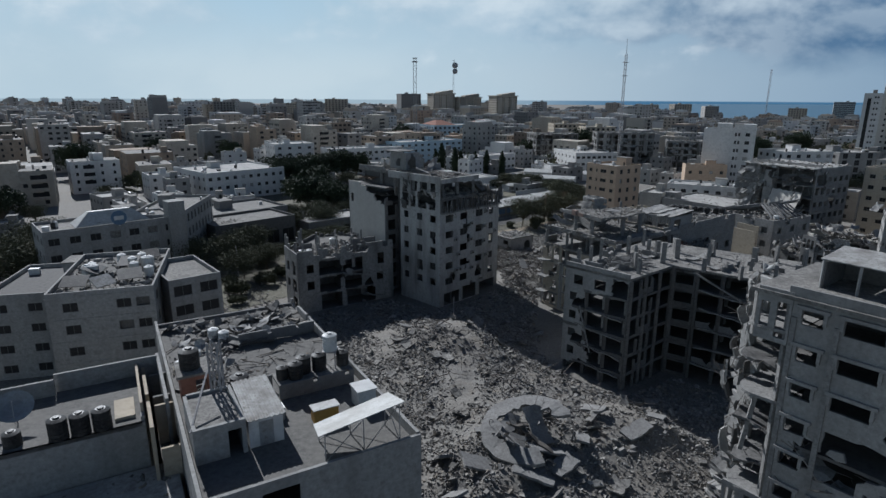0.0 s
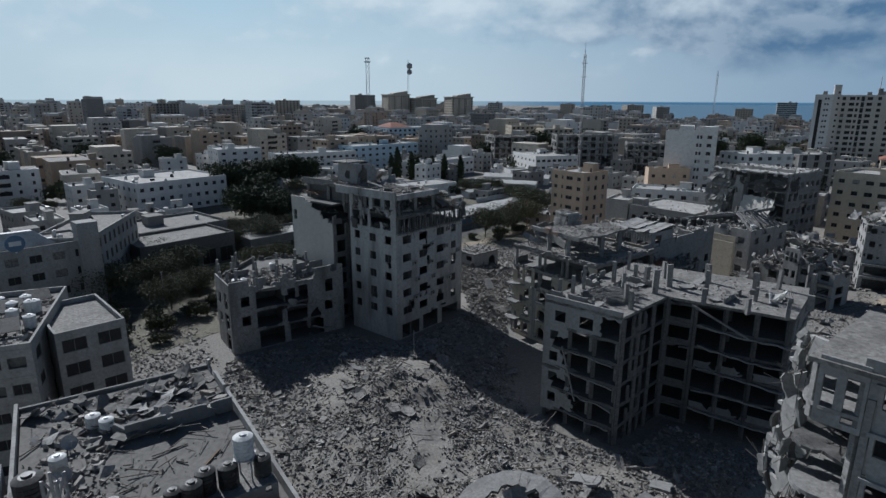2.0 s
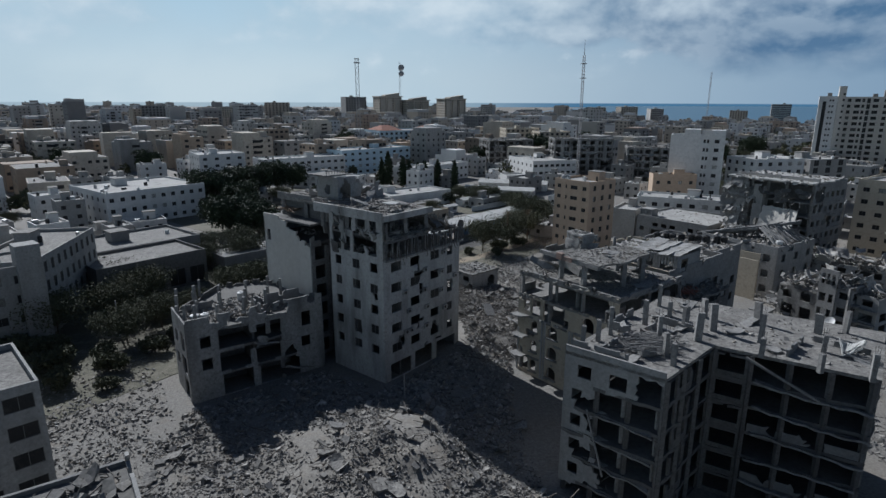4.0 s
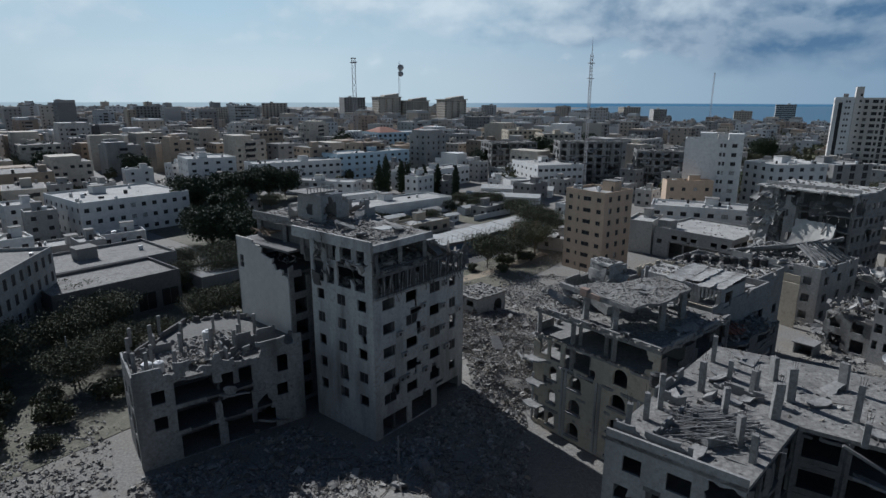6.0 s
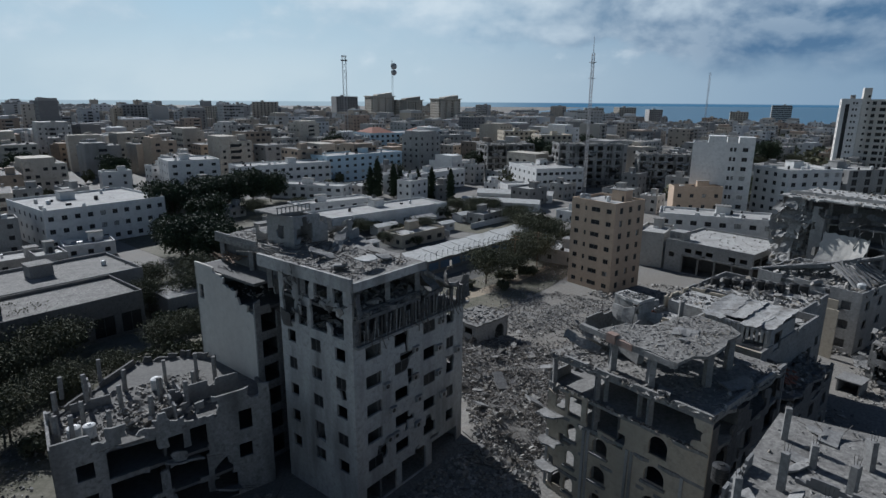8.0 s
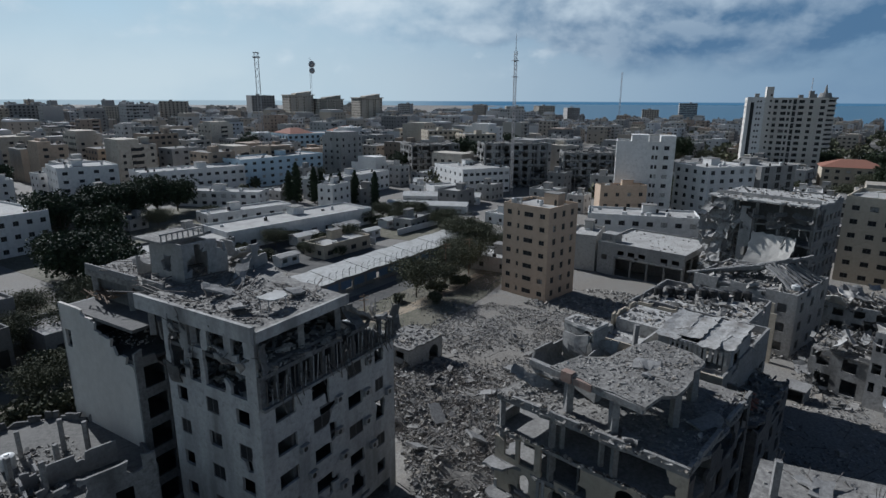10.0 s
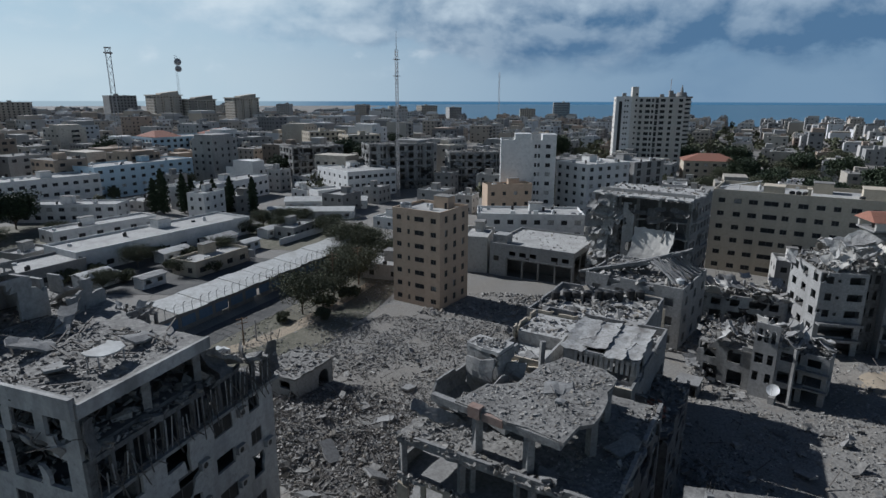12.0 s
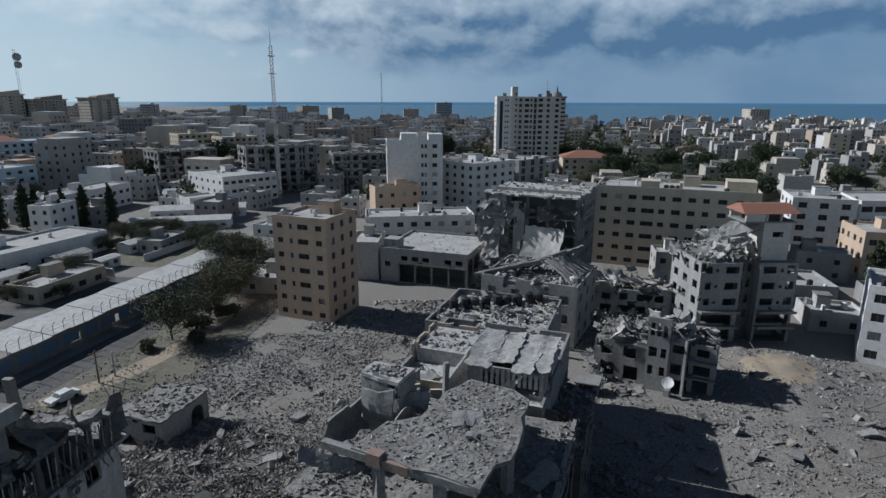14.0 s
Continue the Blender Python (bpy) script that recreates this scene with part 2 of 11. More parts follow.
M_STEEL = surface("mast_steel", (0.30, 0.29, 0.29), (0.40, 0.39, 0.39), rough=0.6, metal=0.3, bump=0)
M_RED = surface("red_tile", (0.21, 0.095, 0.065), (0.29, 0.14, 0.10), grain=3, stain=0.5, dirt=(0.2, 0.12, 0.09))
M_BRICK = surface("dusty_pink_brick", (0.22, 0.15, 0.12), (0.30, 0.21, 0.17), grain=4, stain=0.8, amount=0.6, dirt=(0.2, 0.185, 0.17))
M_BROWN = surface("brown_wood", (0.14, 0.09, 0.055), (0.22, 0.15, 0.10), grain=5)
M_YEL = surface("yellow_board", (0.38, 0.22, 0.05), (0.46, 0.28, 0.08), grain=4, dirt=(0.2, 0.14, 0.06))
M_BARK = surface("bark", (0.08, 0.065, 0.05), (0.13, 0.105, 0.08), grain=8)
M_LEAF = surface("olive_leaves", (0.062, 0.066, 0.042), (0.10, 0.104, 0.068), rough=0.9, grain=3, bump=0, isle=[(1, 1, 1), (0.8, 0.85, 0.8), (1.2, 1.15, 1.0), (0.9, 0.95, 0.85)], dirt=(0.07, 0.068, 0.05), stain=0.5)
M_CYP = surface("cypress_leaves", (0.024, 0.036, 0.019), (0.042, 0.058, 0.029), rough=0.75, grain=3, bump=0, isle=[(1, 1, 1), (0.7, 0.7, 0.7), (1.3, 1.3, 1.2)], amount=0.1)
M_CITY = surface("city_walls", (0.9, 0.9, 0.9), (1.0, 1.0, 1.0), grain=0.3, stain=0.03, amount=0.35, dirt=(0.26, 0.25, 0.24), bump=0,
                 isle=[(0.36, 0.35, 0.335), (0.44, 0.42, 0.39), (0.54, 0.535, 0.53), (0.31, 0.30, 0.285), (0.44, 0.38, 0.305), (0.60, 0.595, 0.59), (0.40, 0.35, 0.29), (0.25, 0.245, 0.24), (0.47, 0.455, 0.43), (0.20, 0.195, 0.19), (0.46, 0.42, 0.36), (0.36, 0.28, 0.22)])
M_SEA = surface("sea", (0.040, 0.115, 0.185), (0.052, 0.135, 0.21), rough=0.35, grain=0.02, stain=0.003, amount=0.3, dirt=(0.06, 0.15, 0.22), bump=0)
M_ASPH = surface("asphalt", (0.06, 0.06, 0.058), (0.09, 0.088, 0.085), grain=5, stain=0.3, amount=0.6, dirt=(0.17, 0.16, 0.145))
M_GREY = surface("grey_block", (0.17, 0.17, 0.165), (0.24, 0.235, 0.23), grain=2.5, stain=0.6, amount=0.4)
M_FRAME = surface("weathered_window_frame", (0.10, 0.10, 0.10), (0.17, 0.17, 0.165), rough=0.6, metal=0.2, grain=5, bump=0)
M_REBAR = surface("dusty_bars", (0.09, 0.08, 0.07), (0.16, 0.145, 0.13), rough=0.8, metal=0.2, grain=8, bump=0)

# ---------------------------------------------------------------- building helpers
rng = np.random.default_rng(7)
BASE = {}
TAKEN = []  # plan circles that are built on


class Fr:
    """A local frame on the plan: u along the angle, v to its left."""

    def __init__(self, x, y, deg):
        self.x, self.y, self.c, self.s = x, y, math.cos(radians(deg)), math.sin(radians(deg))

    def p(self, u, v, z=0.0):
        return (self.x + u * self.c - v * self.s, self.y + u * self.s + v * self.c, z)


class MB:
    """Gathers faces for one mesh."""

    def __init__(self):
        self.v, self.f, self.m = [], [], []

    def face(self, pts, m=0):
        i = len(self.v)
        self.v.extend(pts)
        self.f.append(tuple(range(i, i + len(pts))))
        self.m.append(m)

    def hexa(self, b, t, m=0):
        """Four points below, four above, both counter-clockwise."""
        i = len(self.v)
        self.v.extend(b); self.v.extend(t)
        self.f += [(i + 3, i + 2, i + 1, i), (i + 4, i + 5, i + 6, i + 7)] + [(i + k, i + (k + 1) % 4, i + 4 + (k + 1) % 4, i + 4 + k) for k in range(4)]
        self.m += [m] * 6

    def box(self, fr, u0, u1, v0, v1, z0, z1, m=0):
        c = [(u0, v0), (u1, v0), (u1, v1), (u0, v1)]
        self.hexa([fr.p(u, v, z0) for u, v in c], [fr.p(u, v, z1) for u, v in c], m)

    def prism(self, pts, z0, z1, m=0):
        i, n = len(self.v), len(pts)
        self.v.extend((p[0], p[1], z0) for p in pts); self.v.extend((p[0], p[1], z1) for p in pts)
        self.f += [tuple(range(i + n - 1, i - 1, -1)), tuple(range(i + n, i + 2 * n))]
        self.f += [(i + k, i + (k + 1) % n, i + n + (k + 1) % n, i + n + k) for k in range(n)]
        self.m += [m] * (n + 2)

    def beam(self, a, b, w, h=None, m=0):
        """A square bar from a to b."""
        a, b, h = Vector(a), Vector(b), h or w
        d = (b - a).normalized()
        s = d.cross(Vector((0, 0, 1)))
        s = s.normalized() if s.length > 1e-3 else Vector((1, 0, 0))
        t = s.cross(d)
        c = [(-w / 2, -h / 2), (w / 2, -h / 2), (w / 2, h / 2), (-w / 2, h / 2)]
        self.hexa([tuple(a + s * x + t * y) for x, y in c], [tuple(b + s * x + t * y) for x, y in c], m)

    def drum(self, x, y, z0, z1, r0, r1=None, n=14, m=0, cap=True):
        r1 = r0 if r1 is None else r1
        i = len(self.v)
        for z, r in ((z0, r0), (z1, r1)):
            self.v.extend((x + r * math.cos(2 * math.pi * k / n), y + r * math.sin(2 * math.pi * k / n), z) for k in range(n))
        self.f += [(i + k, i + (k + 1) % n, i + n + (k + 1) % n, i + n + k) for k in range(n)]
        self.m += [m] * n
        if cap:
            self.f += [tuple(range(i + n, i + 2 * n)), tuple(range(i + n - 1, i - 1, -1))]
            self.m += [m] * 2

    def wall(self, p0, p1, z0, z1, holes=(), th=0.25, damage=None, step=0.7, m=0, jit=0.22):
        """A wall of real thickness, its outer side to the right of p0->p1, with openings cut through it."""
        p0, p1 = Vector(p0[:2]), Vector(p1[:2])
        L = (p1 - p0).length
        d = (p1 - p0) / L
        nrm = Vector((d.y, -d.x))
        us = sorted({0.0, L, *[round(min(max(x, 0), L), 4) for h in holes for x in h[:2]]})
        zs = sorted({z0, z1, *[round(min(max(x, z0), z1), 4) for h in holes for x in h[2:4]]})
        if damage:
            def fine(a):
                out = []
                for x, y in zip(a, a[1:]):
                    k = max(1, int((y - x) / step + 0.5))
                    out += [x + (y - x) * j / k for j in range(k)]
                return out + [a[-1]]
            us, zs = fine(us), fine(zs)
        nu, nz = len(us) - 1, len(zs) - 1
        solid, hit = np.ones((nu + 2, nz + 2), int), np.zeros((nu + 2, nz + 2), bool)
        solid[0, :] = solid[-1, :] = solid[:, 0] = solid[:, -1] = 0
        for i in range(nu):
            for j in range(nz):
                cu, cz = (us[i] + us[i + 1]) / 2, (zs[j] + zs[j + 1]) / 2
                if any(h[0] < cu < h[1] and h[2] < cz < h[3] for h in holes):
                    solid[i + 1, j + 1] = 0
                elif damage and damage(cu, cz):
                    solid[i + 1, j + 1] = 0; hit[i + 1, j + 1] = True
        grid = {}

        def vert(i, j, back):
            k = (i, j, back)
            if k not in grid:
                u, z = us[i], zs[j]
                if damage and hit[i:i + 2, j:j + 2].any():
                    r = random.Random(i * 7919 + j * 104729 + int(L * 1000))
                    u += r.uniform(-jit, jit); z += r.uniform(-jit, jit)
                    u = min(max(u, 0), L)
                    z = max(z, z0)
                q = p0 + d * u - nrm * (th if back else 0)
                grid[k] = len(self.v)
                self.v.append((q.x, q.y, z))
            return grid[k]

        def add(*ix):
            self.f.append(ix); self.m.append(m)
        for i in range(nu):
            for j in range(nz):
                if not solid[i + 1, j + 1]:
                    continue
                a, b, c, e = (vert(i, j, 0), vert(i + 1, j, 0), vert(i + 1, j + 1, 0), vert(i, j + 1, 0))
                a2, b2, c2, e2 = (vert(i, j, 1), vert(i + 1, j, 1), vert(i + 1, j + 1, 1), vert(i, j + 1, 1))
                add(a, b, c, e); add(e2, c2, b2, a2)
                if not solid[i, j + 1]: add(a, e, e2, a2)
                if not solid[i + 2, j + 1]: add(b, b2, c2, c)
                if not solid[i + 1, j]: add(a, a2, b2, b)
                if not solid[i + 1, j + 2]: add(e, c, c2, e2)


def mesh_of(name, mb, mats, origin=(0, 0, 0), smooth=False):
    me = bpy.data.meshes.new(name)
    v = np.array(mb.v, float).reshape(-1, 3) - np.array(origin)
    me.from_pydata(v.tolist(), [], mb.f)
    mats = mats if isinstance(mats, (list, tuple)) else [mats]
    for m in mats:
        me.materials.append(m)
    if len(mats) > 1:
        me.polygons.foreach_set("material_index", mb.m)
    if smooth:
        me.polygons.foreach_set("use_smooth", [True] * len(me.polygons))
    me.update()
    return me


def thing(name, at, label, category, group="", kind=""):
    """An empty at a thing's base, to hold its parts."""
    ob = new(name)
    ob.empty_display_size = 0.5
    ob.location = at
    BASE[ob.name] = tuple(at)
    return tagged(ob, label, category, group, kind)


def part(name, mb, mats, parent, label="", smooth=False):
    """One mesh object under a thing or a part; the points are given in world metres."""
    o = BASE[parent.name]
    ob = new(name, mesh_of(name, mb, mats, o, smooth))
    ob.parent = parent
    BASE[ob.name] = o
    if label:
        ob["label"] = label
    return ob


def solid(name, mb, mats, label, category, group="", kind="", smooth=False):
    """A thing that is one mesh."""
    v = np.array(mb.v, float)
    at = ((v[:, 0].min() + v[:, 0].max()) / 2, (v[:, 1].min() + v[:, 1].max()) / 2, v[:, 2].min())
    ob = new(name, mesh_of(name, mb, mats, at, smooth))
    ob.location = at
    BASE[ob.name] = at
    return tagged(ob, label, category, group, kind)


CUBE = np.array([(x, y, z) for z in (-0.5, 0.5) for x, y in ((-0.5, -0.5), (0.5, -0.5), (0.5, 0.5), (-0.5, 0.5))])
CUBEF = np.array([(3, 2, 1, 0), (4, 5, 6, 7), (0, 1, 5, 4), (1, 2, 6, 5), (2, 3, 7, 6), (3, 0, 4, 7)])


def chunks(pos, size, tilt=3.14, jitter=0.18):
    """Many broken blocks: verts and faces for blocks of the given sizes (n x 3) at pos (n x 3)."""
    n = len(pos)
    v = CUBE[None] + rng.uniform(-jitter, jitter, (n, 8, 3))
    v = v * size[:, None, :]
    a = rng.uniform(0, 2 * math.pi, n)
    bx, by = rng.normal(0, tilt / 3, n), rng.normal(0, tilt / 3, n)
    for ang, (i, j) in ((bx, (1, 2)), (by, (0, 2)), (a, (0, 1))):
        c, s = np.cos(ang)[:, None], np.sin(ang)[:, None]
        p, q = v[:, :, i].copy(), v[:, :, j].copy()
        v[:, :, i], v[:, :, j] = c * p - s * q, s * p + c * q
    v += pos[:, None, :]
    f = CUBEF[None] + 8 * np.arange(n)[:, None, None]
    return v.reshape(-1, 3), f.reshape(-1, 4)


def sizes(n, lo, hi, flat=0.5):
    s = lo * (hi / lo) ** (rng.random(n) ** 2.2)
    return np.stack([s * rng.uniform(0.7, 1.6, n), s * rng.uniform(0.5, 1.1, n), s * rng.uniform(flat * 0.5, flat * 1.3, n)], 1)


def heap(name, pos, size, mat, label, parent=None, tilt=1.2, category="rubble"):
    v, f = chunks(pos, size, tilt)
    mb = MB()
    mb.v, mb.f, mb.m = v.tolist(), [tuple(x) for x in f.tolist()], [0] * len(f)
    if parent:
        ob = part(name, mb, mat, parent, label)
        ob["kind"] = "stuff"
        return ob
    return solid(name, mb, mat, label, category, kind="stuff")


def in_quad(fr, n, u0, u1, v0, v1, z):
    u, v = rng.uniform(u0, u1, n), rng.uniform(v0, v1, n)
    return np.array([fr.p(a, b, z) for a, b in zip(u, v)])


WINDOWS = {}


def window_mesh(w, h, style):
    """Shared meshes: a thin two-light frame, and the dark pane behind it."""
    k = (round(w, 1), round(h, 1), style)
    if k not in WINDOWS:
        w, h = k[0], k[1]
        mb = MB()
        mb.wall((-w / 2, 0.07), (w / 2, 0.07), 0, h, [(0.06, w / 2 - 0.03, 0.06, h - 0.06), (w / 2 + 0.03, w - 0.06, 0.06, h - 0.06)], th=0.05)
        pane = MB()
        pane.box(Fr(0, 0, 0), -w / 2 + 0.04, w / 2 - 0.04, 0.09, 0.11, 0.04, h - 0.04)
        WINDOWS[k] = (mesh_of("window", mb, M_FRAME if style == "metal" else M_BROWN), mesh_of("pane", pane, M_DARK))
    return WINDOWS[k]


def windows(parent, p0, p1, holes, style="metal", keep=1.0):
    """One window with its pane in each opening of a wall p0->p1."""
    d = (Vector(p1[:2]) - Vector(p0[:2])).normalized()
    o = BASE[parent.name]
    for h in holes:
        if rng.random() > keep:
            continue
        w, hh = h[1] - h[0], h[3] - h[2]
        frame_mesh, pane_mesh = window_mesh(w, hh, style)
        ob = new("window", frame_mesh)
        ob.parent = parent
        c = Vector(p0[:2]) + d * (h[0] + h[1]) / 2
        ob.location = (c.x - o[0], c.y - o[1], h[2] - o[2])
        ob.rotation_euler = (0, 0, math.atan2(d.y, d.x))
        BASE[ob.name] = o
        if rng.random() < 0.9:
            new("pane", pane_mesh).parent = ob


def grid_holes(L, z0, st, n, cols, w, h, sill=0.9, skip=()):
    """Openings on a regular grid; cols is a count or a list of middles."""
    if isinstance(cols, int):
        cols = [L * (i + 0.5) / cols for i in range(cols)]
    ws = w if isinstance(w, (list, tuple)) else [w] * len(cols)
    return [(c - ww / 2, c + ww / 2, z0 + k * st + sill, z0 + k * st + sill + h) for k in range(n) for i, (c, ww) in enumerate(zip(cols, ws)) if (i, k) not in skip and ww > 0 and c - ww / 2 > 0.2 and c + ww / 2 < L - 0.2]


def tank(x, y, z, r, h, mat, label, group="rooftop water tanks"):
    """A ribbed roof tank with a domed lid, turned in one piece."""
    prof, k = [(0.0, 0.0)], 5
    for i in range(k):
        prof += [(1.0, i / k), (1.0, (i + 0.82) / k), (0.94, (i + 0.88) / k), (0.94, (i + 0.96) / k)]
    prof = [(q * r, w * h) for q, w in prof] + [(r, h), (r * 0.55, h + 0.2 * r), (r * 0.36, h + 0.2 * r), (r * 0.34, h + 0.34 * r), (0.0, h + 0.36 * r)]
    mb, n = MB(), 14
    for q, w in prof:
        mb.v.extend((x + q * math.cos(2 * math.pi * i / n), y + q * math.sin(2 * math.pi * i / n), z + w) for i in range(n))
    for j in range(len(prof) - 1):
        mb.f += [(j * n + i, j * n + (i + 1) % n, (j + 1) * n + (i + 1) % n, (j + 1) * n + i) for i in range(n)]
    mb.m = [0] * len(mb.f)
    return solid("water_tank", mb, mat, label, "water tank", group)


def block(name, label, x, y, deg, W, D, H, n, wins, mat, parapet=0.6, roof_mat=None, clutter=4, style="metal", z0=0.0, sill=0.95, category="building", far=False, bands=False):
    """An intact building: four walls with openings and windows, floor-by-floor, roof with parapet and clutter. wins: face -> (cols, w, h)."""
    fr = Fr(x, y, deg)
    b = thing(name, fr.p(W / 2, D / 2, z0), label, category)
    st = H / n
    k = max(1, round(max(W, D) / min(W, D)))
    for i in range(k):
        q = fr.p(W * (i + 0.5) / k if W > D else W / 2, D * (i + 0.5) / k if D >= W else D / 2)
        TAKEN.append((q[0], q[1], 0.62 * min(W, D) + 1.5))
    faces = {"f": ((0, 0), (W, 0)), "r": ((W, 0), (W, D)), "b": ((W, D), (0, D)), "l": ((0, D), (0, 0))}
    for k, (a, c) in faces.items():
        p0, p1 = fr.p(*a), fr.p(*c)
        L = W if k in "fb" else D
        holes = grid_holes(L, z0, st, n, *wins[k], sill=sill) if k in wins else []
        mb = MB()
        # butt the side walls between front and back
        e = 0.25
        if k in "lr":
            dx, dy = (p1[0] - p0[0]) / L * e, (p1[1] - p0[1]) / L * e
            p0, p1 = (p0[0] + dx, p0[1] + dy), (p1[0] - dx, p1[1] - dy)
            holes = [(h[0] - e, h[1] - e, h[2], h[3]) for h in holes]
        mb.wall(p0, p1, z0, z0 + H + parapet, holes, th=e)
        part("wall", mb, mat, b)
        if far and holes:
            mb = MB()
            d = (Vector(p1[:2]) - Vector(p0[:2])).normalized()
            for h in holes:
                q = [Vector(p0[:2]) + d * u - Vector((d.y, -d.x)) * 0.12 for u in h[:2]]
                mb.face([(*q[0], h[2]), (*q[1], h[2]), (*q[1], h[3]), (*q[0], h[3])])
            part("panes", mb, M_DARK, b)["kind"] = "stuff"
        else:
            windows(b, p0, p1, holes, style)
    if bands:
        for k in range(1, n + 1):
            mb = MB()
            mb.box(fr, -0.07, W + 0.07, -0.07, -0.002, z0 + k * st - 0.16, z0 + k * st + 0.02)
            part("floor_band", mb, mat, b)
    mb = MB()
    mb.box(fr, 0.26, W - 0.26, 0.26, D - 0.26, z0 + H - 0.3, z0 + H)
    mb.box(fr, 0.4, W - 0.4, 0.4, D - 0.4, z0, z0 + H - 0.35)
    part("roof", mb, roof_mat or M_PALEROOF, b)
    mb = MB()
    if clutter:
        u, v = W * rng.uniform(0.3, 0.6), D * rng.uniform(0.4, 0.7)
        w, d = min(4, W * 0.3), min(4, D * 0.25)
        mb.box(fr, u, u + w, v, v + d, z0 + H, z0 + H + 2.4)
        part("stair_house", mb, mat, b)
        mb = MB()
        mb.box(fr, u - 0.2, u + w + 0.2, v - 0.2, v + d + 0.2, z0 + H + 2.4, z0 + H + 2.55)
        part("stair_roof", mb, M_ROOF, b)
        for k in range(clutter):
            u, v, s = rng.uniform(1, W - 1), rng.uniform(1, D - 1), rng.uniform(0.4, 0.75)
            mb = MB()
            q = fr.p(u, v)
            if k % 2:
                mb.drum(q[0], q[1], z0 + H, z0 + H + 1.1, s * 0.8); mb.drum(q[0], q[1], z0 + H + 1.1, z0 + H + 1.3, s * 0.8, s * 0.3)
            else:
                mb.box(fr, u - s, u + s, v - s / 2, v + s / 2, z0 + H, z0 + H + rng.uniform(0.4, 1.2))
            part("roof_tank" if k % 2 else "roof_box", mb, (M_WTANK, M_BLACK, M_METAL)[k % 3], b)
    return b

# ---------------------------------------------------------------- ground and sea
MOUNDS = [(1, 86, 9, 3.0), (5, 70, 15, 1.8), (12, 60, 9, 1.6), (5, 50, 9, 2.0), (24, 60, 6, 2.2), (16, 118, 6, 2.2), (14, 133, 8, 1.8), (20, 143, 8, 1.0),
          (30, 128, 8, 1.2), (98, 111, 9, 1.7), (70, 116, 6, 0.8), (82, 100, 12, 0.9), (-24, 60, 10, 0.5), (48, 100, 5, 1.0)]
COAST = 1120.0


def rise(x, y):
    """Height of the ground."""
    h = sum(a * math.exp(-((x - mx) ** 2 + (y - my) ** 2) / (r * r)) for mx, my, r, a in MOUNDS)
    if -60 < x < 140 and 20 < y < 200:
        h += 0.35 * h * noise.noise((x * 0.35, y * 0.35, 0)) + 0.12 * noise.noise((x * 0.8, y * 0.8, 3))
    if 0.6 * x + 0.8 * y > COAST:
        h -= 6
    return h


def ladder(lo, a, b, hi, fine, grow):
    """Steps that are fine between a and b and widen outwards."""
    mid = list(np.arange(a, b, fine))
    left, right, s = [a], [b], fine
    while left[-1] > lo:
        s *= grow; left.append(left[-1] - s)
    s = fine
    while right[-1] < hi:
        s *= grow; right.append(right[-1] + s)
    return [max(v, lo) for v in left[:0:-1]] + mid + [min(v, hi) for v in right]


gx, gy = ladder(-4000, -45, 120, 4000, 1.1, 1.18), ladder(-3000, 30, 165, 4400, 1.1, 1.18)
mb = MB()
mb.v = [(x, y, rise(x, y)) for y in gy for x in gx]
nx = len(gx)
mb.f = [(j * nx + i, j * nx + i + 1, (j + 1) * nx + i + 1, (j + 1) * nx + i) for j in range(len(gy) - 1) for i in range(nx - 1)]
mb.m = [0] * len(mb.f)
ground = new("ground", mesh_of("ground", mb, M_GROUND, smooth=True))
tagged(ground, "dusty grey ground strewn with fine debris", "ground", kind="structure")
mb = MB()
fs = Fr(0, 0, math.degrees(math.atan2(0.8, 0.6)) - 90)
mb.face([fs.p(-700, COAST - 10, -1.0), fs.p(3400, COAST - 10, -1.0), fs.p(5200, 6800, -1.0), fs.p(-1900, 6800, -1.0)])
tagged(new("water", mesh_of("water", mb, M_SEA)), "calm deep blue sea reaching the horizon", "sea", kind="structure")

# streets: a dirt road by the compound wall and the paved road beyond
mb = MB()
fw = Fr(3.2, 178.0, 41.5)
mb.box(fw, -60, 70, -9.5, -3.2, 0.0, 0.07)
tagged(new("road", mesh_of("road", mb, M_ASPH)), "dusty asphalt road along the compound wall", "road", kind="structure")

# ---------------------------------------------------------------- the far city
KEEP_OUT = [(-130, 70, 60, 345), (-130, 130, 20, 330), (60, 175, 60, 300), (170, 215, 100, 170)]


GREEN = []  # open plots with trees


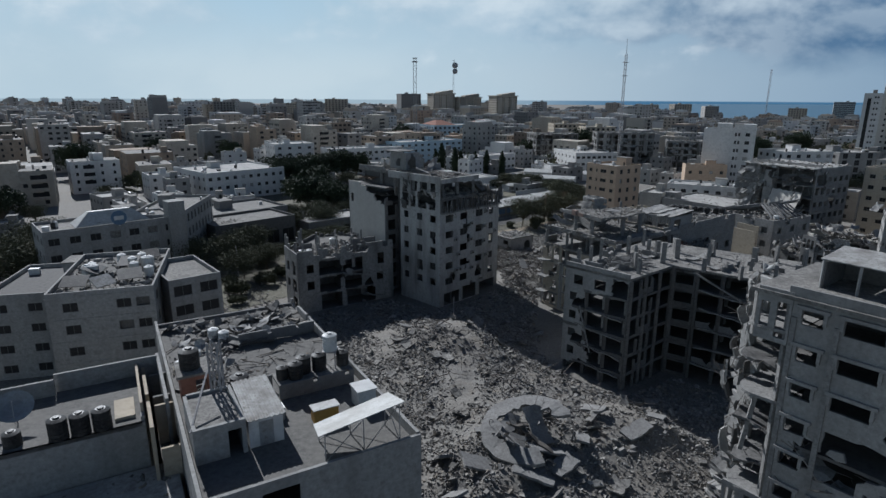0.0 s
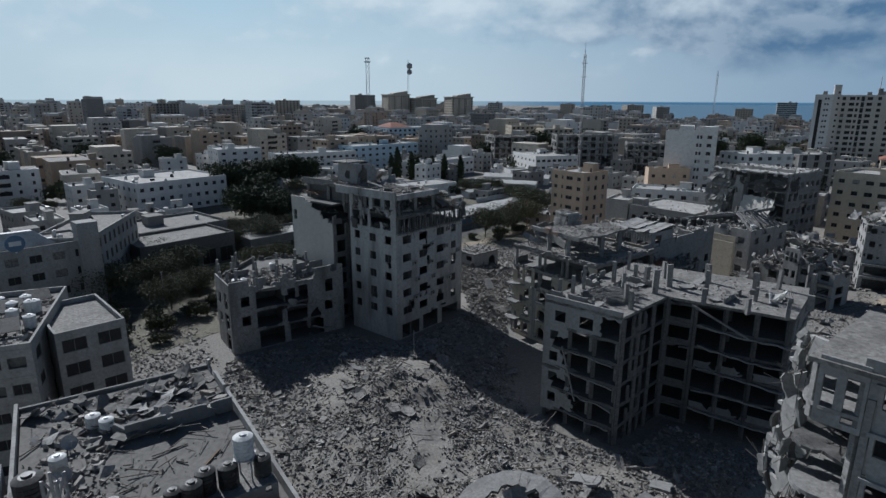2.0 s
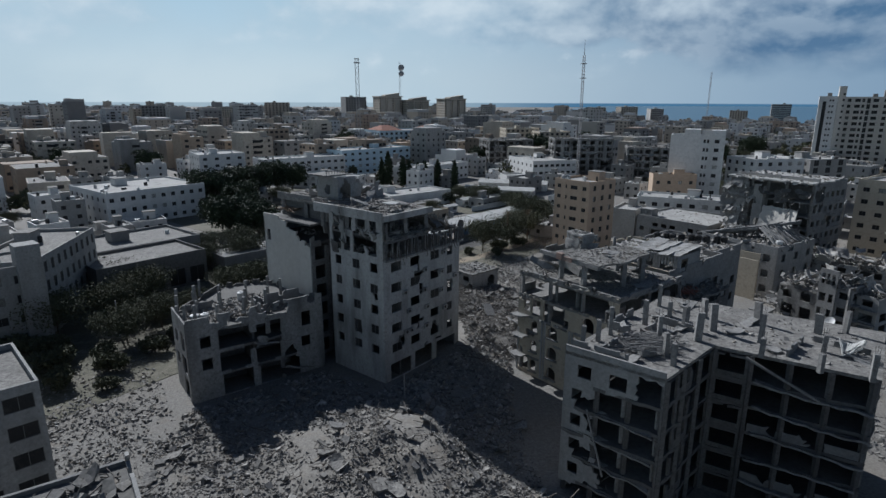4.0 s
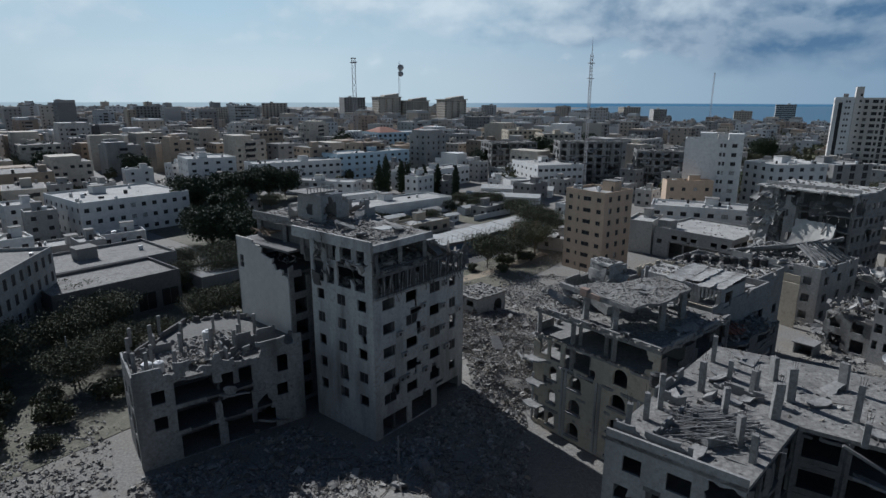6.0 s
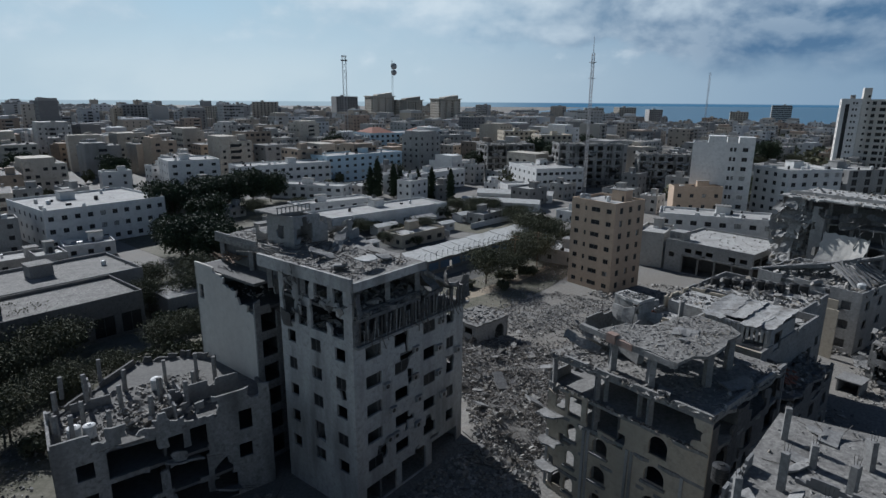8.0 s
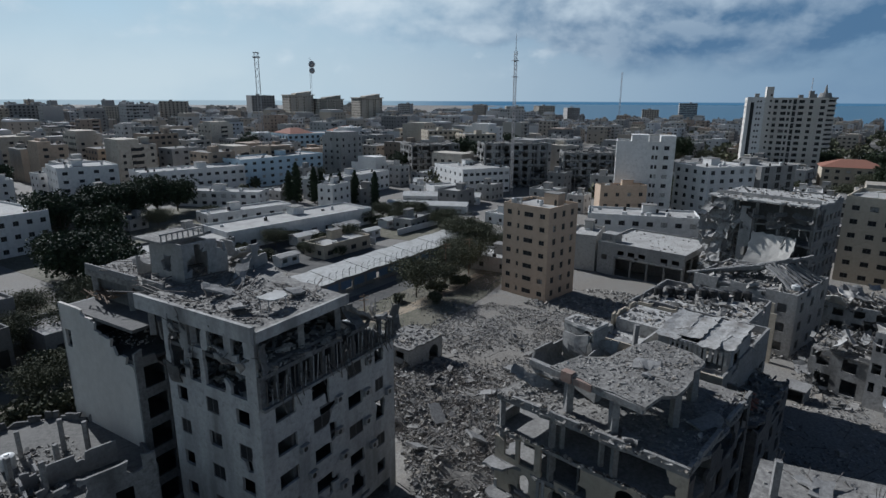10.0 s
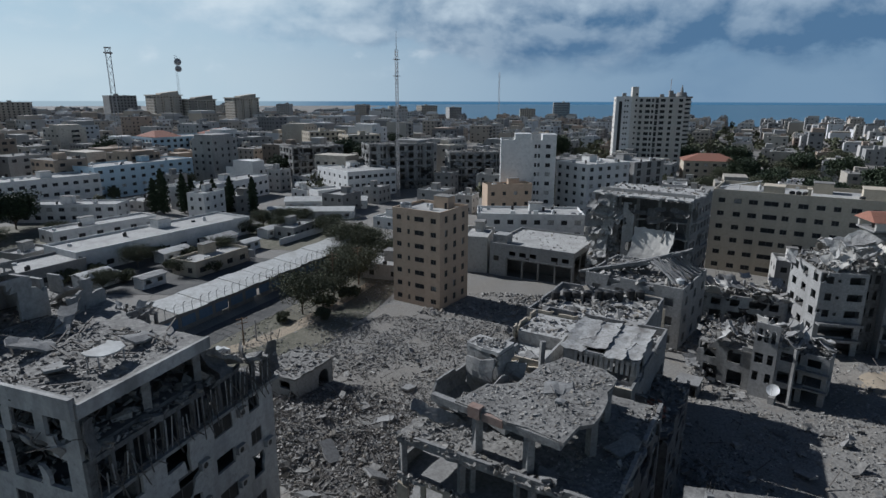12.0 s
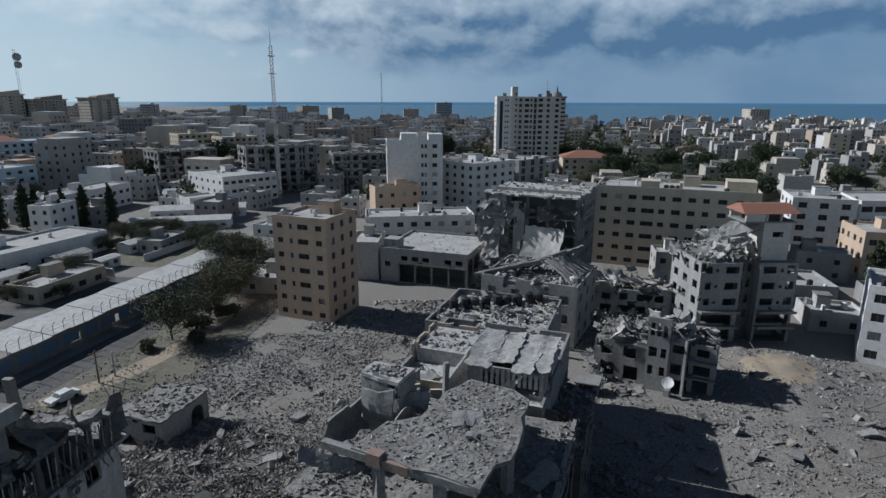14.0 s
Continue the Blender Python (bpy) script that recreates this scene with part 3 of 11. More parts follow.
def far_city():
    joined = (MB(), MB(), MB())
    own = 0
    fr = Fr(0, 0, 38)
    r = np.random.default_rng(11)
    cell = 25
    for i in range(-90, 110):
        for j in range(-40, 130):
            u, v = i * cell + (i // 4) * 9, j * cell + (j // 3) * 9
            x, y, _ = fr.p(u, v)
            d = math.hypot(x, y)
            if y < 70 or d > 2300 or (d > 1300 and r.random() < 0.45) or r.random() < 0.12:
                continue
            if 0.6 * x + 0.8 * y > COAST - 60 or abs(math.degrees(math.atan2(x, y)) - 12) > 72:
                continue
            if any(a < x < b and c < y < e for a, b, c, e in KEEP_OUT) or (x > 170 and y < 100):
                continue
            # low houses towards the shore on the right, taller blocks ahead
            low = x > 0.42 * y
            if d < 620 and r.random() < (0.5 if low else 0.22):
                GREEN.append((x + 6, y + 6)); GREEN.append((x + r.uniform(-4, 16), y + r.uniform(-4, 16)))
                continue
            n = int(r.choice([2, 2, 3, 3, 4, 5] if low else [3, 4, 4, 5, 5, 6, 7]))
            if d > 600 and not low and r.random() < 0.11:
                n += int(r.integers(3, 6))
            if d < 330 or (low and d < 560):
                n = min(n, 4 if not low else 3)
            W, D, H = (r.uniform(9, 18), r.uniform(9, 18), n * 3.1 + 0.8) if low else (r.uniform(12, 21), r.uniform(12, 21), n * 3.1 + 0.8)
            f = Fr(x, y, 38 + r.normal(0, 3))
            alone = d < 520
            walls, glass, roofs = (MB(), MB(), MB()) if alone else joined
            walls.box(f, 0, W, 0, D, 0, H)
            roofs.box(f, 0.3, W - 0.3, 0.3, D - 0.3, H, H + 0.05)
            for _ in range(int(r.integers(1, 3))):
                a, b, s = r.uniform(1, W - 4), r.uniform(1, D - 4), r.uniform(2.2, 4.4)
                walls.box(f, a, a + s, b, b + s * 0.9, H + 0.05, H + r.uniform(1.8, 3.1))
            for _ in range(int(r.integers(4, 11)) if d < 1000 else 2):
                a, b, s = r.uniform(0.6, W - 1.6), r.uniform(0.6, D - 1.6), r.uniform(0.5, 1.3)
                (walls if r.random() < 0.5 else glass if r.random() < 0.4 else roofs).box(f, a, a + s, b, b + s, H + 0.05, H + r.uniform(0.6, 1.6))
            if r.random() < 0.45:
                a = r.uniform(0.2, 0.6) * W
                wb = r.uniform(3, 6)
                for k in range(1, n):
                    walls.box(f, a, a + wb, -1.5, -0.02, k * 3.1 - 0.1, k * 3.1 + 0.1)
                    walls.box(f, a, a + wb, -1.5, -1.38, k * 3.1 + 0.1, k * 3.1 + 0.95)
                    glass.box(f, a + 0.3, a + wb - 0.3, -0.05, -0.01, k * 3.1 + 0.1, k * 3.1 + 2.3)
            if r.random() < 0.5:
                walls.box(f, 0, W * r.uniform(0.4, 1), 0, D * r.uniform(0.4, 1), H + 0.02, H + r.uniform(0.5, 3.2))
            if d < 1150:
                for face in ("f", "l", "r"):
                    L = W if face == "f" else D
                    if r.random() < 0.22:
                        continue
                    cols, w = int(L / r.uniform(2.7, 5.0)), r.uniform(0.8, 2.2)
                    for k in range(n):
                        for c in range(cols):
                            if r.random() < 0.2:
                                continue
                            a = L * (c + 0.5) / cols
                            z = k * 3.1 + 1.2
                            if face == "f":
                                q = [f.p(a - w / 2, -0.06, z), f.p(a + w / 2, -0.06, z), f.p(a + w / 2, -0.06, z + 1.35), f.p(a - w / 2, -0.06, z + 1.35)]
                            elif face == "l":
                                q = [f.p(-0.06, a + w / 2, z), f.p(-0.06, a - w / 2, z), f.p(-0.06, a - w / 2, z + 1.35), f.p(-0.06, a + w / 2, z + 1.35)]
                            else:
                                q = [f.p(W + 0.06, a - w / 2, z), f.p(W + 0.06, a + w / 2, z), f.p(W + 0.06, a + w / 2, z + 1.35), f.p(W + 0.06, a - w / 2, z + 1.35)]
                            glass.face(q)
            if alone:
                tone = (0, 0, 1, 1, 3, 3, 3, 3, 4, 4, 2, 1)[int(r.integers(0, 12))]
                hs = thing("house", f.p(W / 2, D / 2, 0), f"{('grey', 'pale', 'white', 'beige', 'brown')[tone]} flat-roofed {('two', 'three', 'four', 'five', 'six', 'seven')[min(5, n - 2)]}-storey house in the crowded town", "house", "town houses")
                part("wall", walls, (M_FACADE, M_PALE, M_WHITE, M_WARM, M_BROWNT)[tone], hs)
                part("panes", glass, M_DARK, hs)["kind"] = "stuff"
                part("roof", roofs, M_ROOF, hs)
    walls, glass, roofs = joined
    far = thing("far_city", (0, 600, 0), "crowded beige and grey apartment blocks reaching the shore", "city", kind="stuff")
    for nm, m, mat in (("walls", walls, M_CITY), ("windows", glass, M_DARK), ("roofs", roofs, M_ROOF)):
        part(nm, m, mat, far)["kind"] = "stuff"


far_city()

# ---------------------------------------------------------------- landmark towers and masts
for x, y, W, H, n in ((-15, 862, 33, 44, 13), (23, 862, 34, 39, 12), (76, 858, 33, 41, 12)):
    tb = block("tower_block", "tall brown-grey concrete apartment tower on the skyline", x, y, 20, W, 28, H, n, {"f": (9, 1.8, 1.6), "l": (7, 1.8, 1.6)}, M_WARM, clutter=6, far=True)
    f6 = Fr(x, y, 20)
    mb = MB()
    for u in (2.0, W * 0.36, W * 0.68):
        mb.box(f6, u, u + W * 0.2, -1.6, -0.02, 3.0, H - 1.5)
    mb.box(f6, -1.2, W + 1.2, -1.8, 29, H + 0.6, H + 1.7)
    b4 = [f6.p(W * 0.3, 4, H + 1.7), f6.p(W * 0.95, 4, H + 1.7), f6.p(W * 0.95, 20, H + 1.7), f6.p(W * 0.3, 20, H + 1.7)]
    mb.hexa(b4, [(q[0], q[1], q[2] + h) for q, h in zip(b4, (1.6, 4.6, 4.6, 1.6))])
    part("crown", mb, M_WARM, tb, "overhanging roof and balcony bays")
block("tower_block", "grey apartment tower with a stepped crown", -62, 870, 20, 30, 26, 44, 13, {"f": (8, 1.8, 1.6)}, M_CONC, clutter=5, far=True)
for x, y, W, H in ((392, 1010, 30, 30), (440, 1000, 22, 27), (300, 990, 26, 25), (330, 1000, 30, 29), (212, 960, 24, 26), (545, 940, 26, 25), (-180, 900, 34, 36), (-235, 860, 26, 30), (960, 560, 34, 27), (150, 1010, 20, 33)):
    block("tower_block", "beige apartment tower among the skyline of the far town", x, y, -10 + 20 * math.sin(x), W, 22, H, int(H / 3), {"f": (7, 1.9, 1.6), "l": (4, 1.9, 1.6)}, M_WARM if W > 24 else M_PALE, clutter=5, far=True)
block("tower_block", "distant pair of beige apartment towers near the shore", 655, 1000, -32, 30, 26, 35, 11, {"f": (12, 2, 1.7), "l": (6, 2, 1.7)}, M_PALE, clutter=5, far=True)
block("tower_block", "far grey block on the skyline with a small roof hut", -310, 800, 15, 40, 26, 32, 10, {"f": (10, 2, 1.7)}, M_CONC, clutter=4, far=True)


def apartment_tower():
    """White panel, stair core and balcony bays, storey by storey."""
    f, W, D, H, n = Fr(248, 352, -36), 39, 20, 42, 13
    st = H / n
    t = thing("apartment_tower", f.p(W / 2, D / 2, 0), "tall ivory apartment tower with balcony rows and white stair side", "building")
    cols, ws = [14.3, 18.2, 20.9, 26.6, 31.2, 36.6], [1.7, 2.6, 1.3, 2.6, 1.8, 2.2]
    holes = grid_holes(W, 0, st, n, cols, ws, 1.75, sill=1.0) + [(22.5, 24.1, k * st + 0.35, k * st + 3.0) for k in range(n)]
    mb = MB(); mb.wall(f.p(0, 0), f.p(W, 0), 0, H + 0.6, holes, th=0.3); part("wall", mb, M_IVORY, t)
    windows(t, f.p(0, 0), f.p(W, 0), holes)
    for a, c in (((W, 0.3), (W, D)), ((W, D + 0.3), (0, D + 0.3)), ((0, D), (0, 0.3))):
        hs = grid_holes(D, 0, st, n, 4, 1.6, 1.4) if a[0] != c[0] or a[0] == 0 else grid_holes(D, 0, st, n, 4, 2.2, 1.6)
        mb = MB(); mb.wall(f.p(*a), f.p(*c), 0, H + 0.6, hs if a[0] == c[0] else [], th=0.3); part("wall", mb, M_IVORY, t)
    for k in range(1, n):
        for u0, u1, v in ((12.6, 22.2, -1.0), (24.6, 33.6, -1.3), (34.6, 38.8, -0.7)):
            mb = MB(); mb.box(f, u0, u1, v, -0.01, k * st - 0.2, k * st + 0.02); mb.box(f, u0, u1, v, v + 0.14, k * st + 0.02, k * st + 0.72); part("balcony", mb, M_IVORY, t)
    # solid core in the dark tone, stands in for shaded rooms behind the openings
    mb = MB(); mb.box(f, 0.31, W - 0.31, 1.8, D - 0.31, 0, H - 0.02); part("roof", mb, M_SOOTSHADE, t)
    mb = MB(); mb.box(f, 0.31, W - 0.31, 0.31, D - 0.31, H, H + 0.12); part("roof", mb, M_PALEROOF, t)
    mb = MB(); mb.box(f, -0.3, 8.7, -0.7, -0.01, 5.5, H + 0.9); part("side_panel", mb, M_WHITE, t, "white rendered panel")
    mb = MB(); mb.box(f, 1.6, 3.4, -0.76, -0.702, 8.5, H - 2.0); part("glass_strip", mb, M_DARK, t, "tall dark glazed strip")
    for k in range(2, n):
        for u in (5.2, 6.6):
            mb = MB(); mb.box(f, u - 0.42, u + 0.42, -0.76, -0.702, k * st + 1.2, k * st + 2.3); part("small_window", mb, M_DARK, t)
    mb = MB(); mb.box(f, 8.8, 12.3, -0.9, 8, 0, 48.4); part("stair_core", mb, M_IVORY, t, "stair core rising above the roof")
    for k in range(14):
        mb = MB(); mb.box(f, 10.9, 11.9, -0.95, -0.902, 1.8 + k * 3.2, 3.0 + k * 3.2); part("small_window", mb, M_DARK, t)
    for u, h in ((3.5, 2.8), (25.0, 2.2), (30.0, 4.2), (31.4, 2.6)):
        mb = MB(); mb.box(f, u, u + 2.2, 2.0, 5.0, H + 0.12, H + h); part("roof_box", mb, M_CONC, t)
    mb = MB(); mb.beam(f.p(30.6, 3, H + 4), f.p(30.6, 3, H + 11), 0.25); part("aerial", mb, M_STEEL, t)


apartment_tower()


def round_tower():
    """Round white tower with ringed storeys and a small turret."""
    x, y = 330, 381
    t = thing("round_tower", (x, y, 0), "round white apartment tower with ring balconies and a turret", "building")
    mb = MB(); mb.drum(x, y, 0, 42.0, 6.4, n=20); part("wall", mb, M_IVORY, t)
    for k in range(13):
        mb = MB(); mb.drum(x, y, 3.0 + 3.0 * k, 4.0 + 3.0 * k, 7.0, n=20); part("ring_balcony", mb, M_IVORY, t)
        mb = MB(); mb.drum(x, y, 4.4 + 3.0 * k, 5.7 + 3.0 * k, 6.46, n=20, cap=False); part("window_band", mb, M_DARK, t)
    mb = MB(); mb.drum(x, y, 42.0, 43.2, 7.4, n=20); mb.drum(x, y, 43.2, 46.0, 4.0, 3.0, 16); mb.drum(x, y, 46.0, 51.0, 1.2, 0.2, 10); part("turret", mb, M_CONC, t)


round_tower()


def lattice(name, x, y, z0, z1, w, label, dishes=(), red=False):
    t = thing(name, (x, y, z0), label, "mast")
    mb = MB()
    n = max(6, int((z1 - z0) / (w * 1.6)))
    cs = [(-1, -1), (1, -1), (1, 1), (-1, 1)]
    b = max(0.12, w * 0.1)
    for k in range(n):
        a0, a1 = z0 + (z1 - z0) * k / n, z0 + (z1 - z0) * (k + 1) / n
        for i in range(4):
            (ax, ay), (bx, by) = cs[i], cs[(i + 1) % 4]
            mb.beam((x + ax * w / 2, y + ay * w / 2, a0), (x + ax * w / 2, y + ay * w / 2, a1), b)
            mb.beam((x + ax * w / 2, y + ay * w / 2, a0), (x + bx * w / 2, y + by * w / 2, a1), b * 0.7)
    part("lattice", mb, M_RED if red else M_STEEL, t)
    for z, r in dishes:
        mb = MB()
        for i in range(12):
            p, q = 2 * math.pi * i / 12, 2 * math.pi * (i + 1) / 12
            mb.face([(x + w, y - w - 1.2, z), (x + w + r * math.cos(p), y - w, z + r * math.sin(p)), (x + w + r * math.cos(q), y - w, z + r * math.sin(q))])
            mb.face([(x + w, y - w - 0.2, z), (x + w + r * math.cos(q), y - w + 0.4, z + r * math.sin(q)), (x + w + r * math.cos(p), y - w + 0.4, z + r * math.sin(p))])
        part("dish_antenna", mb, M_STEEL, t)
    return t


lattice("radio_mast", -18.4, 381.7, 0, 62.9, 1.9, "grey steel lattice mast with a wider head platform", )
mb = MB()
mb.box(Fr(-18.4, 381.7, 0), -1.7, 1.7, -1.7, 1.7, 60.6, 61.2)
mb.box(Fr(-18.4, 381.7, 0), -1.4, 1.4, -1.4, 1.4, 62.9, 63.3)
solid("mast_platform", mb, M_STEEL, "steel platform at the head of the lattice mast", "platform")
lattice("dish_mast", 14, 870, 44, 92, 2.0, "roof mast with two round dish antennas", dishes=((84, 4.2), (76, 3.8)))
lattice("radio_mast", 90.7, 302.5, 0.0, 60.4, 0.95, "slim grey-brown lattice radio mast against the sky")
mb = MB(); mb.drum(90.7, 302.5, 60.4, 67.5, 0.16, 0.05, 8)
for z in (36, 50, 56.5):
    mb.box(Fr(90.7, 302.5, 20), -1.3, 1.3, -0.8, 0.8, z, z + 0.25)
solid("mast_aerial", mb, M_STEEL, "thin aerial and small platforms of the slim mast", "aerial")
lattice("radio_mast", 640, 1180, 0, 96, 2.2, "thin distant radio mast near the shore")

# ---------------------------------------------------------------- walled compound of white buildings
def low_white(label, x, y, deg, W, D, H, n, cols, mat=None, **k):
    return block("compound_building", label, x, y, deg, W, D, H, n, {"f": (cols, 1.9, 1.3), "r": (max(2, int(D / 5)), 1.5, 1.3), "l": (max(2, int(D / 5)), 1.5, 1.3)}, mat or M_WHITE, **k)


low_white("white four-storey school block with wide blue-framed windows", -92, 318, 30, 22, 22, 13.5, 4, 4)
low_white("long white three-storey block with a flat roof", -62, 318, 30, 44, 16, 11, 3, 12, clutter=9)
low_white("long low white gallery building with open walkways", -49, 305, -20, 36, 10, 5.6, 2, 9)
low_white("pale blue and white block with a curved roof edge", -26, 344, 38, 48, 18, 13, 4, 10, mat=M_BLUEW, clutter=7)
low_white("white two-storey building with small square windows", 10, 303, 45, 44, 12, 8, 2, 12)
low_white("small white flat-roofed compound annex", -29, 262, 32, 31, 9, 3.4, 1, 6, clutter=2)
low_white("white flat-roofed hall with a long roof", -18.5, 226, 35, 52, 15, 5.0, 1, 10, clutter=5)
low_white("low beige guard house with two air conditioners", 7, 212, 40, 17, 8, 3.3, 1, 4, mat=M_BEIGE, clutter=1)
low_white("white office building with ribbon windows and roof boxes", 70, 308, 12, 24, 30, 10.6, 3, 8, clutter=8)
low_white("small white annex beside the office building", 56, 302, 12, 12, 9, 4.4, 1, 2, clutter=0)
low_white("grey flat-roofed compound store", -40, 206, 38, 30, 12, 4.0, 1, 5, mat=M_GREY, clutter=3)
block("ministry_building", "large pale blue building with shallow red roofs", -8, 468, 28, 66, 26, 17.2, 5, {"f": (16, 2, 1.7), "l": (6, 2, 1.7), "r": (6, 2, 1.7)}, M_BLUEW, clutter=0, far=True)
mb = MB()
for u0, u1 in ((2, 20), (44, 64)):
    f2 = Fr(-8, 468, 28)
    b4 = [f2.p(u0, 0, 17.9), f2.p(u1, 0, 17.9), f2.p(u1, 26, 17.9), f2.p(u0, 26, 17.9)]
    um = (u0 + u1) / 2
    t4 = [f2.p(um - 3, 12, 21.4), f2.p(um + 3, 12, 21.4), f2.p(um + 3, 14, 21.4), f2.p(um - 3, 14, 21.4)]
    mb.hexa(b4, t4)
solid("hipped_roof", mb, M_RED, "shallow red hipped roofs of the pale blue building", "roof")


def gable(name, label, x, y, deg, W, D, h, mat):
    f2 = Fr(x, y, deg)
    t = thing(name, f2.p(W / 2, D / 2, 0), label, "shed")
    mb = MB()
    mb.wall(f2.p(0, 0), f2.p(W, 0), 0, h, grid_holes(W, 0, h, 1, max(2, int(W / 4)), 1.4, 1.0, sill=1.0), th=0.2)
    mb.wall(f2.p(W, D), f2.p(0, D), 0, h, th=0.2)
    mb.box(f2, 0, 0.2, 0.21, D - 0.21, 0, h)
    mb.box(f2, W - 0.2, W, 0.21, D - 0.21, 0, h)
    part("wall", mb, M_WHITE, t)
    mb = MB()
    for s in (0, 1):
        v0, v1 = (-0.4, D / 2) if s == 0 else (D + 0.4, D / 2)
        a = [f2.p(-0.4, v0, h + 0.02), f2.p(W + 0.4, v0, h + 0.02), f2.p(W + 0.4, v1, h + D * 0.16), f2.p(-0.4, v1, h + D * 0.16)]
        c = [(p[0], p[1], p[2] + 0.1) for p in a]
        if s:
            a, c = a[::-1], c[::-1]
        mb.hexa(a, c)
    part("roof", mb, mat, t)
    return t


gable("long_shed", "long white shed with a pale sheet roof", 41, 293, -20, 31, 8, 3.0, M_SHEET)
gable("long_shed", "second long shed with a pale sheet roof", 32, 276, -22, 30, 7, 2.8, M_SHEET)
gable("long_shed", "white storage shed with a pale roof behind the garden", 52, 330, -10, 26, 9, 3.2, M_SHEET)

# compound wall with a sheeted lean-to roof and fence posts along the road
cw = thing("compound_wall", fw.p(0, 0, 0), "blue and grey concrete compound wall with a pale lean-to roof", "wall")
mb = MB()
mb.wall(fw.p(-4, 0), fw.p(66, 0), 0, 3.4, [(14 + 9 * k, 16.2 + 9 * k, 0.0, 2.2) for k in range(2)], th=0.3)
part("wall", mb, M_GREY, cw)
for k in range(17):
    mb = MB()
    mb.box(fw, -3.6 + 4.05 * k, -0.4 + 4.05 * k, -0.03, 0.0, 0.9, 2.7)
    part("panel", mb, M_BLUE, cw, "faded blue painted wall panel")
mb = MB()
for k in range(1, 20):
    a, c = -4 + 3.5 * k, -4 + 3.5 * (k + 1) - 0.04
    w0, w1 = 0.12 * math.sin(k * 2.3), 0.12 * math.sin(k * 2.3 + 1.1)
    b4 = [fw.p(a, -0.5, 3.5 + w0), fw.p(c, -0.5, 3.5 + w1), fw.p(c, 7.6, 4.3 + w1), fw.p(a, 7.6, 4.3 + w0)]
    mb.hexa(b4, [(p[0], p[1], p[2] + 0.12) for p in b4])
part("roof", mb, M_SHEET, cw, "dusty pale roof sheets")
for k in range(34):
    mb = MB()
    u = -3 + 2 * k
    mb.beam(fw.p(u, -0.15, 3.3), fw.p(u, -0.15, 5.2), 0.10)
    mb.beam(fw.p(u, -0.15, 5.2), fw.p(u, -0.75, 5.8), 0.08)
    part("fence_post", mb, M_METAL, cw)
for z in (4.4, 5.0):
    mb = MB()
    mb.beam(fw.p(-3, -0.15, z), fw.p(63, -0.15, z), 0.035)
    part("wire", mb, M_METAL, cw)

